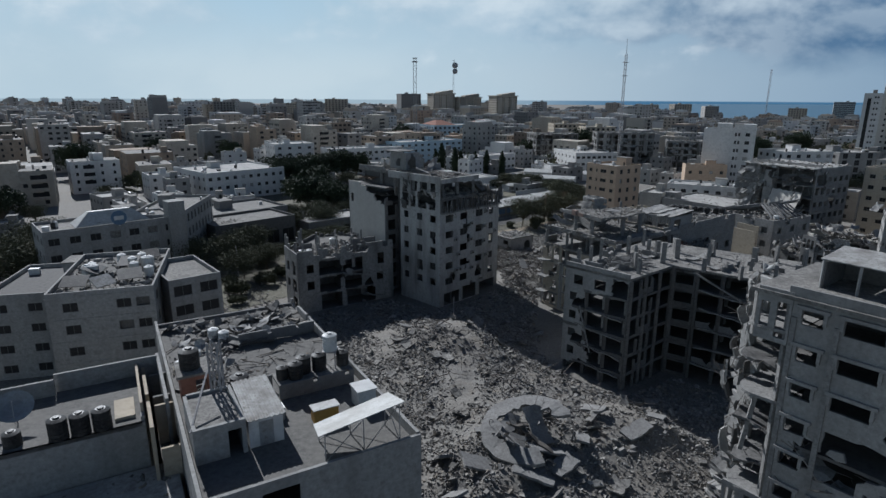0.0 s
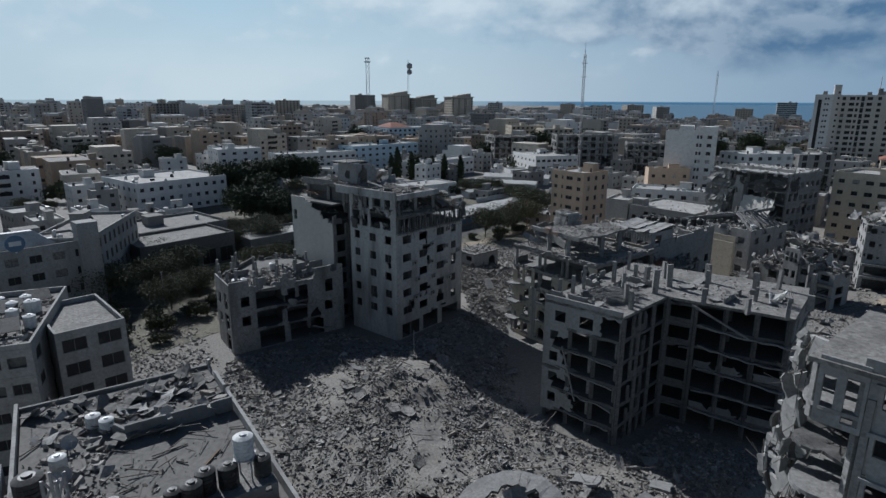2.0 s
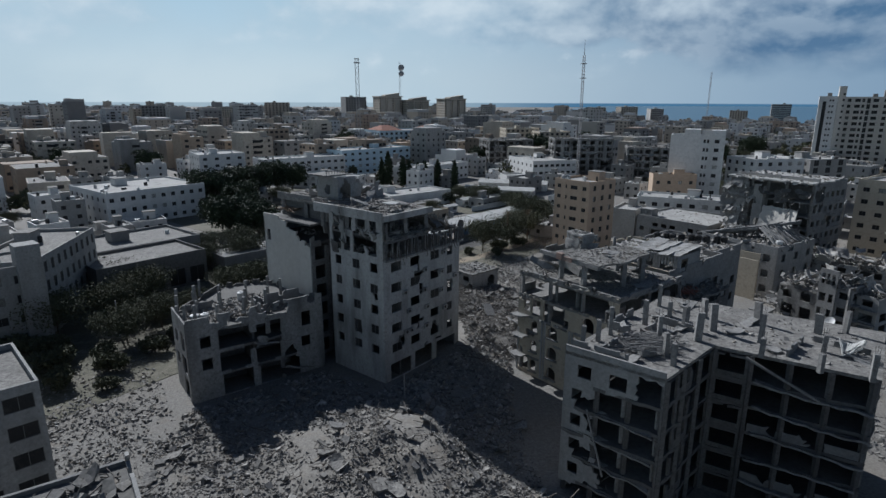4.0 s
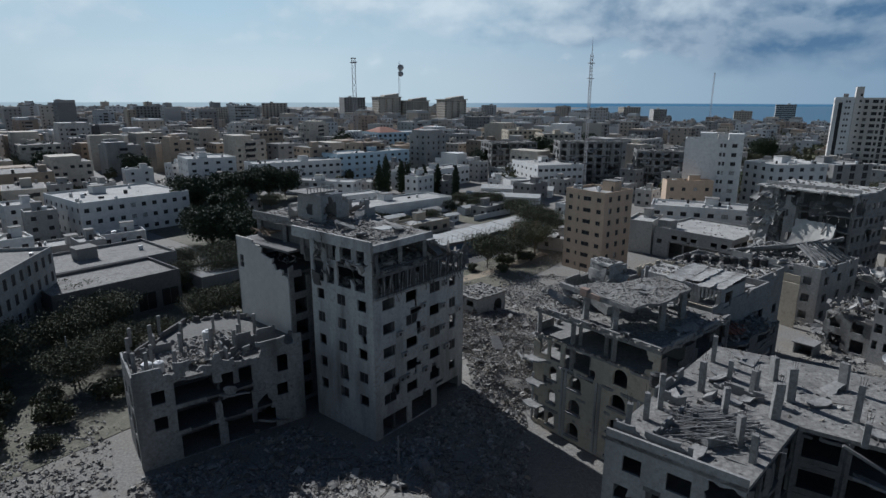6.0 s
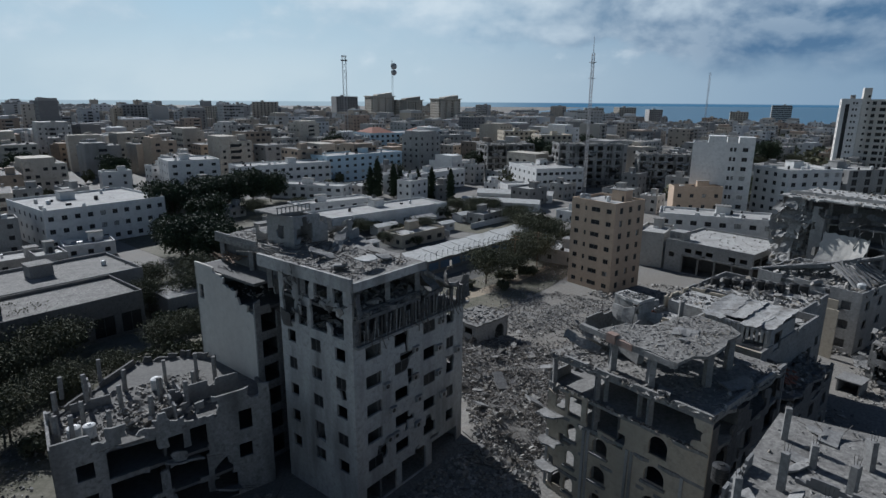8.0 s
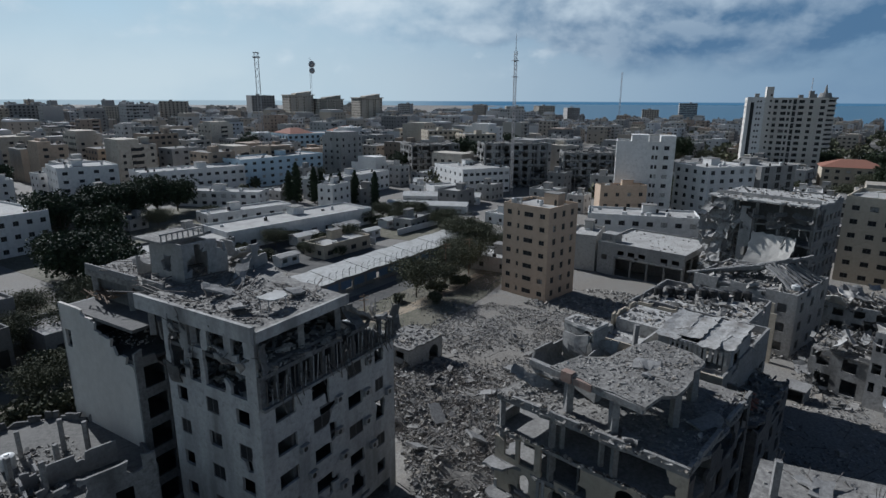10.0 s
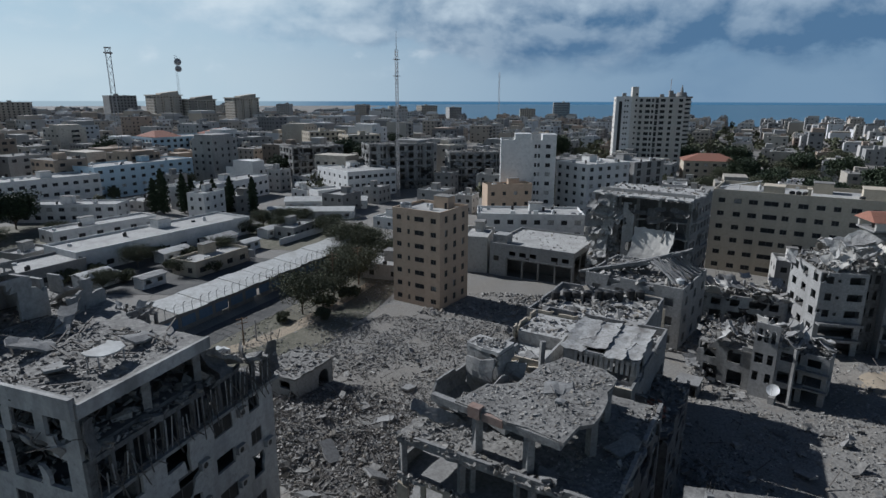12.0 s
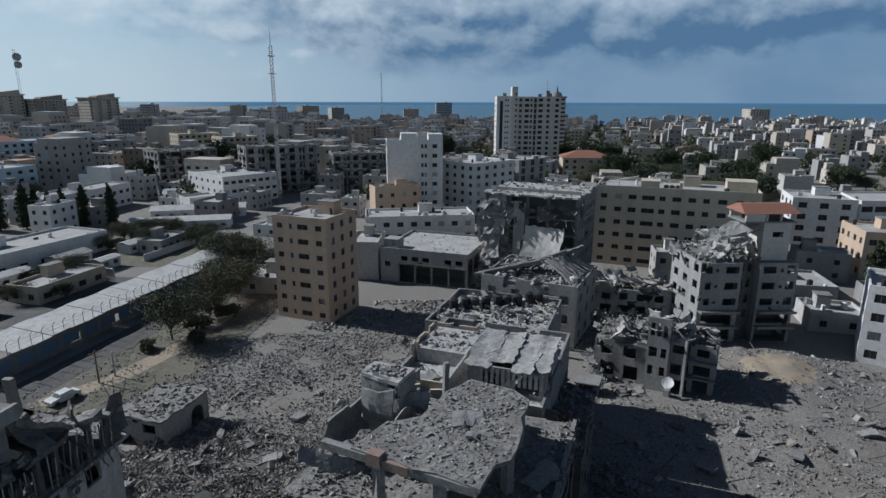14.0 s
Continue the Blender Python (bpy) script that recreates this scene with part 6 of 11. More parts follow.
# --- flattened store where the compound wall breaks off
def wall_end_ruin():
    fr = Fr(-17.5, 164.5, 37)
    t = thing("ruined_house", fr.p(10, 4, 0), "flattened grey store with broken leaning walls beside the compound wall", "ruined building")
    for a, c, h, bites, mat in (((0, 0), (6.5, 0), 7.4, [(0.3, 7.4, 1.2), (5.6, 7.0, 1.9), (3.2, 7.6, 0.8)], M_FACADE), ((0, 7.5), (0, 0.26), 7.0, [(2, 7, 1.2), (6.5, 6.6, 1.6)], M_FACADE),
                                ((8.5, 2.0), (21.5, 2.0), 5.4, [(0.4, 5.4, 1.4), (4.5, 5.6, 0.7), (8.2, 5.5, 0.9), (12.2, 5.2, 1.5), (11.0, 2.0, 0.9)], M_GREY), ((21.5, 2.3), (21.5, 8), 4.4, [(1.4, 4.4, 1.1), (5, 4.2, 1.4)], M_SCORCH),
                                ((21.5, 8.6), (6, 8.6), 4.0, [(2, 4, 1.3), (7, 4.2, 1.0), (12, 3.8, 1.8)], M_CONC)):
        mb = MB(); mb.wall(fr.p(*a), fr.p(*c), 0, h, th=0.25, damage=blob_damage(bites, h + a[0]), step=0.4, jit=0.12); part("wall", mb, mat, t)
    for u, v, h in ((7.4, 1.2, 5.8), (18.0, 0.6, 4.6), (20.4, 0.9, 5.0), (22.2, 1.4, 4.0)):
        column(t, fr, u, v, 0, h, 0.5, lean=(rng.normal(0, 0.05), rng.normal(0, 0.05)))
    for k in range(22):
        u, v = rng.uniform(5.5, 23), rng.uniform(1.6, 9)
        bent_slab(t, fr.p(u, v, rng.uniform(2.6, 5.2)), rng.uniform(1.6, 4.2), rng.uniform(1.0, 2.6), rng.uniform(0, 180), rng.normal(0, 26), rng.normal(0, 22), rng.uniform(0, 0.6), 0.16, (M_CONC, M_PALEROOF, M_OLDSHEET, M_DARKROOF)[k % 4], "broken_slab", "", 5, 0.22)
    pos = np.concatenate([in_quad(fr, 900, 1, 22, 2.4, 9, 2.4), in_quad(fr, 700, -1, 24, -3, 2.0, 0)])
    pos[:900, 2] += np.abs(rng.normal(0, 0.9, 900)); pos[900:, 2] = np.abs(rng.normal(0, 0.6, 700))
    heap("debris", pos, sizes(len(pos), 0.12, 0.8, 0.45), M_RUB, "", t, tilt=2)
    mb = MB()
    for k in range(60):
        u, v = rng.uniform(3, 23), rng.uniform(0, 9)
        a, e, L_ = rng.uniform(0, 6.28), rng.uniform(-0.1, 1.1), rng.uniform(0.8, 2.8)
        mb.beam(fr.p(u, v, 3.4), fr.p(u + L_ * math.cos(a) * math.cos(e), v + L_ * math.sin(a) * math.cos(e), 3.4 + L_ * math.sin(e)), 0.08)
    part("loose_timber", mb, M_REBAR, t)["kind"] = "stuff"


wall_end_ruin()


# --- concrete skeleton with an inner corner
def skeleton():
    L, N, I, RN, RF, FL = (17.4, 78.3), (24.3, 71.5), (32.5, 78.2), (43.1, 69.9), (52.4, 79.9), (34.3, 93.2)
    P = [N, I, RN, RF, FL, L]
    t = thing("concrete_skeleton", (33, 80, 0), "bare concrete building frame with torn facade and stub columns on top", "ruined building")
    lev = [2.6, 5.3, 8.0, 10.7, 13.4, 16.3]
    # lower slabs take the dark tone, indoor shade painted in with the soot
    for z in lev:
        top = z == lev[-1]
        slab(t, P if top else ragged(P, 0.22, 1.1, int(z * 7)), z, 0.34, M_ROOF if top else M_SOOTSHADE)
    f1, f2 = Fr(24.3, 71.5, 39.5), Fr(17.4, 78.3, -44.6)

    def along(a, b, k):
        return (a[0] + (b[0] - a[0]) * k, a[1] + (b[1] - a[1]) * k)
    # columns on the outline and inside
    spots = [along(a, b, k) for a, b, n in ((N, I, 3), (I, RN, 4), (RN, RF, 3), (N, L, 3), (L, FL, 5), (RF, FL, 5)) for k in [(j + 0.03) / n for j in range(n)]]
    cx, cy = 34, 81
    spots = [along(s, (cx, cy), 0.03) for s in spots] + [(28, 80), (33, 85), (38, 83), (40, 77), (45, 80), (24, 79), (30, 86)]
    # columns coloured darker for the shade inside the frame as well as charring
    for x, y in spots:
        mb = MB(); mb.beam((x, y, 0), (x, y, 16.0), 0.42); part("column", mb, M_CHARSHADE, t)
    # street facade with torn lower part
    W = math.hypot(N[0] - L[0], N[1] - L[1])
    holes = [(1.4, 2.8, 13.9, 15.2), (4.6, 6.3, 13.8, 15.2)]
    for z in lev[:4]:
        holes.append((0.9, 2.0, z + 0.7, z + 1.9))
    tear = lambda u, z: (u > 3.2 + 0.9 * noise.noise((z * 0.6, 3, 0)) + max(0, (6.5 - z)) * 0.45 and z < 13.2) or (u > 7.4 and z < 15.6 and z > 13) or z < 1.6 + u * 0.35 or math.hypot(u - 2.6, z - 11.2) < 1.1 or math.hypot(u - 2.4, z - 5.9) < 1.0
    mb = MB(); mb.wall(L, N, 0, 16.9, holes, damage=tear, step=0.5, th=0.22); part("wall", mb, M_FACADE, t, "torn rendered facade")
    for k, z in enumerate(lev[:5]):
        for u in (0.35, 0.62, 0.95):
            mb = MB()
            p = along(L, N, u)
            mb.beam((p[0] + 0.3, p[1] + 0.3, z - 2.3), (p[0] + 0.3, p[1] + 0.3, z - 0.35), 0.3)
            part("column", mb, M_CONC, t)
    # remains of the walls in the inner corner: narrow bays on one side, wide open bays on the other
    # the corner's shade is part of these walls' dark colour
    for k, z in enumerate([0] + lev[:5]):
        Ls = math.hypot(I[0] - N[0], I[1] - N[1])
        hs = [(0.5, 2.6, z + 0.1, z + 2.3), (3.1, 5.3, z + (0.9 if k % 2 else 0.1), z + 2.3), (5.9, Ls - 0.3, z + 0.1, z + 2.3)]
        mb = MB(); mb.wall(N, I, z, z + 2.36, hs, th=0.2, damage=blob_damage([(1.6 + k * 0.9, z + 2.2, 0.9), (6.4, z + 0.4, 0.8)], k + 3.3), step=0.4, jit=0.14); part("wall", mb, M_CHARSHADE, t)
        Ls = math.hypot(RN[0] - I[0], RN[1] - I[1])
        mb = MB(); mb.wall(I, along(I, RN, 0.27), z, z + 2.36, [(0.5, 2.9, z + 0.5, z + 2.1)], th=0.2, damage=blob_damage([(1.6, z + 1.3, 1.0)], k + 0.5), step=0.4); part("wall", mb, M_CHARSHADE, t)
        if k in (1, 3):
            mb = MB(); mb.wall(along(I, RN, 0.28), along(I, RN, 0.99), z, z + 0.9, th=0.15, damage=blob_damage([(2, z + 1, 0.9), (5.5, z + 0.9, 1.2)], k), step=0.35); part("low_wall", mb, M_GREY, t)
    for a, b in ((RN, RF), (RF, FL), (FL, L)):
        Ls = math.hypot(b[0] - a[0], b[1] - a[1])
        for k, z in enumerate([0] + lev[:5]):
            mb = MB(); mb.wall(along(a, b, 0.02), along(a, b, 0.98), z, z + 2.36, [(Ls * 0.14, Ls * 0.26, z + 0.8, z + 2.0), (Ls * 0.62, Ls * 0.74, z + 0.8, z + 2.0)], th=0.2); part("wall", mb, M_CONC, t)
    # added partitions, coloured dark to read as shaded depth
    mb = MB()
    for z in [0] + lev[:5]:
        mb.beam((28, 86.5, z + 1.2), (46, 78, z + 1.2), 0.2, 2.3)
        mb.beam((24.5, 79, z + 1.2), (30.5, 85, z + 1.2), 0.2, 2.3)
    part("inner_wall", mb, M_SOOTSHADE, t)
    # starter columns on the roof
    for u, v in ((3.2, 0.8), (4.6, 2.2), (0.6, 8.8), (3.2, 8.6), (5.6, 8.6), (10.5, 1.6), (10.8, 7.4), (14.4, 1.6), (15, 6.6), (17.5, 9.0), (11, -4.2), (14.5, -3.0), (11.2, -9), (16.6, -8), (21.5, -6.4), (20, -1), (12.6, -12.6), (18, -13.4), (24, -12), (8, 4.5), (17.6, 3.8), (13, 4), (23.6, -8.4)):
        p = f1.p(u, v)
        mb = MB(); hgt = rng.uniform(1.7, 3.1)
        mb.beam((p[0], p[1], 16.3), (p[0] + rng.normal(0, 0.06), p[1] + rng.normal(0, 0.06), 16.3 + hgt), 0.42, 0.7 if rng.random() < 0.4 else 0.42)
        part("column", mb, M_CONC, t)
        mb = MB()
        for dx, dy in ((0.1, 0.1), (-0.1, 0.1), (0.1, -0.1)):
            mb.beam((p[0] + dx, p[1] + dy, 16.3 + hgt), (p[0] + dx * 1.5, p[1] + dy * 1.5, 16.3 + hgt + 0.7), 0.03)
        part("starter_bars", mb, M_REBAR, t)
    # low block parapet round the street corner
    for a, b in ((along(L, FL, 0.02), L), (L, along(L, N, 0.62))):
        a, b = along(a, (30, 84), 0.05), along(b, (30, 84), 0.05)
        mb = MB(); mb.wall(a, b, 16.3, 17.3, th=0.2, damage=blob_damage([(2, 17.3, 0.7), (5, 17.4, 0.6), (8, 17.2, 0.5)], 9), step=0.4, jit=0.12); part("parapet", mb, M_GREY, t, "broken block parapet")
    # heap of iron bars and boards on the roof
    mb = MB()
    for _ in range(340):
        p = f1.p(rng.normal(4.8, 1.2), rng.normal(5.4, 1.1))
        a, k = -0.15 + rng.normal(0, 0.3), rng.uniform(1.0, 2.8)
        z = 16.4 + abs(rng.normal(0, 0.3))
        mb.beam((p[0], p[1], z), (p[0] + k * math.cos(a), p[1] + k * math.sin(a), z + rng.normal(0, 0.15)), rng.uniform(0.035, 0.07))
    solid("timber_pile", mb, M_GREY, "pile of grey dusty timbers and bars lying on the roof", "timber pile", kind="stuff")
    mb = MB()
    for k in range(16):
        a = -1.2 + k * 0.16
        p = f1.p(17.0, -9.6)
        mb.beam((p[0] + rng.normal(0, 0.2), p[1] + rng.normal(0, 0.2), 16.35), (p[0] + 1.5 * math.cos(a), p[1] + 1.5 * math.sin(a), 17.6 + 0.5 * math.sin(k * 0.4)), 0.12)
    solid("board_stack", mb, M_SHEET, "fan of pale leaning boards on the roof", "boards")
    for u, v, w, d in ((7.4, 7.8, 1.4, 0.9), (2.6, 3.6, 1.6, 1.1), (9.5, 6.0, 1.2, 0.8)):
        p = f1.p(u, v)
        mb = MB(); f3 = Fr(p[0], p[1], rng.uniform(0, 90)); b4 = [f3.p(0, 0, 16.32), f3.p(w, 0, 16.32), f3.p(w, d, 16.32), f3.p(0, d, 16.32)]
        mb.hexa(b4, [(q[0], q[1], q[2] + (0.75 if i < 2 else 0.15)) for i, q in enumerate(b4)])
        solid("broken_block", mb, M_CONC, "tilted broken concrete piece lying on the roof", "concrete block")
    p = f1.p(9.0, 10.6); tank(p[0], p[1], 16.3, 0.55, 1.1, M_BLACK, "dark water tank on the skeleton roof")
    # hanging broken slabs
    for z in lev[:5]:
        p, q = along(I, RN, 0.3), along(I, RN, 0.98)
        a_ = math.degrees(math.atan2(q[1] - p[1], q[0] - p[0]))
        bent_slab(t, ((p[0] + q[0]) / 2 - 0.1, (p[1] + q[1]) / 2 - 0.1, z - 0.2), 9.2, 0.9, a_, rng.uniform(0, 5), -rng.uniform(6, 22), rng.uniform(-0.1, 0.25), 0.2, M_CONC, "hanging_slab", "", 10, 0.12)
    for z in lev[:4]:
        p, q = along(L, N, 0.36), along(L, N, 0.92)
        bent_slab(t, ((p[0] + q[0]) / 2 + 0.15, (p[1] + q[1]) / 2 + 0.15, z - 0.16), 5.6, 0.8, -44.6, rng.uniform(2, 6), rng.uniform(4, 12), rng.uniform(-0.1, 0.2), 0.2, M_CONC, "hanging_slab", "", 8, 0.12)
    p, q = along(I, RN, 0.22), along(I, RN, 0.7)
    mb = MB(); mb.beam((p[0] - 0.3, p[1] - 0.3, 15.9), (q[0] - 0.5, q[1] - 0.5, 13.2), 0.22); part("hanging_beam", mb, M_CONC, t)
    p, q = along(L, N, 0.28), along(L, N, 0.5)
    mb = MB(); mb.beam((p[0] - 0.2, p[1] - 0.2, 11.0), (q[0] - 0.3, q[1] - 0.3, 4.6), 0.16); part("hanging_beam", mb, M_CONC, t)
    pos = np.array([(rng.uniform(20, 48), rng.uniform(70, 92), 0) for _ in range(900)])
    pos = np.array([p for p in pos if inside(P, p[0], p[1], 0.6)])
    pos[:, 2] = 16.33
    heap("debris", pos, sizes(len(pos), 0.06, 0.4, 0.5), M_RUB, "", t)
    for a, c, h in (((7.0, 9.6), (12.4, 9.6), 0.9), ((12.6, 3.0), (12.6, 7.0), 0.8), ((1.0, 6.8), (6.0, 6.8), 0.7), ((12.8, -6.0), (17.8, -6.0), 0.7), ((19.0, -11.4), (19.0, -6.6), 0.6), ((7.0, 9.4), (7.0, 7.2), 0.9)):
        mb = MB(); mb.wall(f1.p(*a), f1.p(*c), 16.3, 16.3 + h, th=0.2, damage=blob_damage([(1.2, 16.3 + h, 0.5), (3.6, 16.3 + h, 0.7)], h * 9), step=0.3, jit=0.08); part("low_wall", mb, M_GREY, t)
    for k in range(14):
        x, y = rng.uniform(21, 47), rng.uniform(72, 90)
        if inside(P, x, y, 1.2):
            bent_slab(t, (x, y, 16.55), rng.uniform(0.9, 2.4), rng.uniform(0.6, 1.3), rng.uniform(0, 360), rng.normal(0, 10), rng.normal(0, 10), 0.1, 0.14, M_CONC, "roof_fragment", "", 2, 0.06)


def inside(poly, x, y, inset=0.0):
    r, n = False, len(poly)
    for i in range(n):
        (x0, y0), (x1, y1) = poly[i][:2], poly[(i + 1) % n][:2]
        if (y0 > y) != (y1 > y) and x < (x1 - x0) * (y - y0) / (y1 - y0) + x0:
            r = not r
        if inset:
            L = math.hypot(x1 - x0, y1 - y0)
            k = max(0, min(1, ((x - x0) * (x1 - x0) + (y - y0) * (y1 - y0)) / (L * L)))
            if math.hypot(x - x0 - k * (x1 - x0), y - y0 - k * (y1 - y0)) < inset:
                return False
    return r


skeleton()


def arch_fill(mb, p0, p1, a, b, ztop, r, th=0.25, m=0):
    """The two corners over an opening that make it an arch."""
    p0, p1 = Vector(p0[:2]), Vector(p1[:2])
    d = (p1 - p0).normalized(); n = Vector((d.y, -d.x)); w = (b - a) / 2
    for s in (-1, 1):
        c = (a + b) / 2
        e = c + s * w
        arc = [(c + s * w * math.cos(k * math.pi / 10), ztop - r + r * math.sin(k * math.pi / 10)) for k in range(6)]
        pts = [(e, ztop)] + arc[::-1] if s > 0 else [(e, ztop)] + arc[::-1]
        if s < 0:
            pts = pts[::-1]
        for off, flip in ((0.004, False), (-th, True)):
            q = [(*(p0 + d * u + n * off), z) for u, z in pts]
            mb.face(q[::-1] if flip else q, m)
        for (u0, z0), (u1, z1) in zip(arc, arc[1:]):
            q = [(*(p0 + d * u0), z0), (*(p0 + d * u0 - n * th), z0), (*(p0 + d * u1 - n * th), z1), (*(p0 + d * u1), z1)]
            mb.face(q if s > 0 else q[::-1], m)


# --- ruin with arched windows and a torn roof slab on stubs
def arch_ruin():
    FLc, FRc = (19.3, 107.5), (28.9, 93.6)
    fr = Fr(19.3, 107.5, -55.4)
    W, D = 16.9, 15.3
    t = thing("arched_ruin", fr.p(W / 2, D / 2, 0), "ruin with arched windows, open upper floor and torn roof slab", "ruined building")
    lev = [3.1, 6.2, 9.3, 12.4, 15.5]
    for z in lev:
        top = z > 15
        out = [fr.p(u, v)[:2] for u, v in ((0, 0), (W, 0), (W, D), (0, D))]
        slab(t, ragged(out, 0.3, 0.9, int(z), keep=()), z, 0.32, M_ROOF if top else M_CONC)
    for u in (0.4, 5.6, 11.2, W - 0.4):
        for v in (0.4, 7.5, D - 0.4):
            column(t, fr, u, v, 0, 15.2, 0.45)
    holes, arcs = [], []
    for k in range(0, 3):
        z = lev[k] - 3.1 if k == 0 else lev[k - 1]
        for c, w in ((3.2, 1.1), (6.6, 1.7), (12.4, 2.0)):
            holes.append((c - w / 2, c + w / 2, z + 0.9, z + 2.6)); arcs.append(holes[-1])
    holes += [(1.0, 2.2, 9.9, 12.0), (2.6, 4.2, 9.6, 12.0), (4.8, 8.6, 9.6, 12.0), (11.6, 13.4, 9.9, 11.9)]
    arcs.append(holes[-1])
    mb = MB()
    mb.wall(FLc, FRc, 0, 12.4, holes, damage=blob_damage([(6.0, 9.6, 1.0), (8.6, 9.7, 0.9), (1, 12.2, 1.6), (2.4, 6.6, 0.8), (0.8, 2, 2.0)], 21), step=0.55)
    for h in arcs:
        arch_fill(mb, FLc, FRc, h[0], h[1], h[3], (h[1] - h[0]) / 2)
    part("wall", mb, M_BEIGE, t, "rendered wall with arched openings")
    for u in (0.2, 4.75, 5.25, 9.6, 10.1, 15.0):
        mb = MB(); mb.box(fr, u - 0.14, u + 0.14, -0.14, -0.01, 0.3, 9.2 if u > 1 else 7.0); part("pilaster", mb, M_SOOTED, t)
    for k, z in enumerate((0.9, 4.0, 7.1)):
        for c, w in ((3.2, 1.1), (6.6, 1.7), (12.4, 2.0)):
            mb = MB(); mb.box(fr, c - w / 2 - 0.2, c + w / 2 + 0.2, -0.3, -0.01, z - 0.25, z - 0.02); part("window_sill", mb, M_CONC, t)
    for z in (3.1, 6.2, 9.3):
        bent_slab(t, fr.p(0.9, -0.7, z), 2.4, 1.5, -55.4, rng.normal(0, 4), rng.normal(0, 5), 0.05, 0.2, M_CONC, "balcony_slab", "broken corner balcony", 4, 0.06)
    for z in (12.4,):
        mb = MB(); mb.wall(fr.p(W - 1.6, 0), fr.p(W, 0), z, 15.2, damage=blob_damage([(0.2, 14, 1.0)], 3), step=0.4); part("wall", mb, M_BEIGE, t)
    for u in (5.6, 9.2):
        column(t, fr, u, 0.9, 10, 12.1, 0.3); column(t, fr, u + 0.6, 1.0, 12.4, 15.2, 0.35)
    sh = grid_holes(D - 0.5, 0, 3.1, 4, 3, 2.2, 1.9, sill=0.6)
    mb = MB(); mb.wall(fr.p(W, 0.26), fr.p(W, D - 0.26), 0, 14.6, sh, damage=blob_damage([(3, 14, 2.6), (9, 14.4, 2.6), (6, 9, 1.6), (12, 7, 1.8), (13, 13, 2.0)], 23)); part("wall", mb, M_CHARSHADE, t)
    mb = MB(); mb.wall(fr.p(W, D), fr.p(0, D), 0, 15.2, grid_holes(W, 0, 3.1, 4, 3, 1.6, 1.4)); part("wall", mb, M_CONC, t)
    mb = MB(); mb.wall(fr.p(0, D - 0.26), fr.p(0, 0.26), 0, 13.5, grid_holes(D, 0, 3.1, 4, 3, 2.0, 1.7, sill=0.7), damage=blob_damage([(9, 13, 3), (13, 9, 2.4), (12, 4, 1.4), (4, 13.4, 1.6)], 25)); part("wall", mb, M_CONC, t)
    # partitions whose dark colour holds the shade of the rooms
    mb = MB()
    mb.box(fr, 0.5, W - 0.5, 6.4, 6.6, 0, 15.1); mb.box(fr, 8, 8.2, 0.6, 14, 0, 12.2)
    part("inner_wall", mb, M_SOOTSHADE, t)
    for a, c, bites in (((0, 0), (W, 0), [(1, 16, 0.9), (5, 16.1, 0.7), (9, 16, 1.0), (13, 16, 0.8)]), ((W, 0.2), (W, D), [(2, 16, 0.6), (8, 16, 1.1), (13, 16, 0.7)])):
        mb = MB(); mb.wall(fr.p(*a), fr.p(*c), 15.2, 15.95, th=0.3, damage=blob_damage(bites, W + a[1]), step=0.3, jit=0.12); part("slab_lip", mb, M_CONC, t)
    # roof slab fragment on stub columns
    pts = [(4.4, 1.5), (6.2, 1.3), (13.2, 0.4), (13.4, 2.9), (14.2, 3.7), (13.8, 11.3), (12.4, 12.4), (8.8, 13.0), (7.6, 10.4), (7.2, 6.6), (5.2, 5.0)]
    slab(t, ragged([fr.p(u, v)[:2] for u, v in pts], 0.18, 1.2, 5), 19.2, 0.28, M_ROOF, "roof_slab", "torn dusty roof slab")
    for u, v in ((6.2, 1.7), (10.5, 1.2), (13.6, 5.6), (8.6, 11.6), (13.2, 10.8)):
        column(t, fr, u, v, 15.5, 18.95, 0.6)
    for u, v, h in ((3.0, 11.5, 3.6), (6.4, 13.6, 4.4), (10.8, 13.6, 2.4)):
        column(t, fr, u, v, 15.5, 15.5 + h, 0.4, lean=(0.1, 0.1))
    mb = MB(); mb.beam(fr.p(2.2, 1.9, 18.8), fr.p(13.0, 0.7, 18.8), 0.5, 0.55); part("beam", mb, M_CONC, t)
    mb = MB(); mb.beam(fr.p(5.7, 1.42, 18.95), fr.p(6.7, 1.32, 18.95), 0.7, 0.9); mb.beam(fr.p(6.9, 1.3, 18.82), fr.p(8.6, 1.12, 18.82), 0.58, 0.6); part("brick_facing", mb, M_BRICK, t, "beam end faced with pinkish brick")
    # hanging tangled wall remnant
    mb = MB()
    mb.wall(fr.p(1.6, 8.4), fr.p(5.0, 7.6), 15.5, 20.8, damage=blob_damage([(0.2, 18.4, 0.9), (2.6, 16.4, 1.0), (3.2, 20.4, 0.9), (1.0, 20.8, 0.6)], 31), step=0.4)
    mb.wall(fr.p(1.7, 10.6), fr.p(1.6, 8.66), 15.5, 20.45, damage=blob_damage([(0.4, 16.2, 0.9)], 35), step=0.45)
    mb.wall(fr.p(5.0, 7.9), fr.p(5.3, 11.0), 15.5, 20.4, damage=blob_damage([(2.6, 19, 0.9), (1.2, 16.6, 0.9)], 32), step=0.45)
    part("wall", mb, M_SCORCH, t, "standing remnant of a stair wall")
    mb = MB()
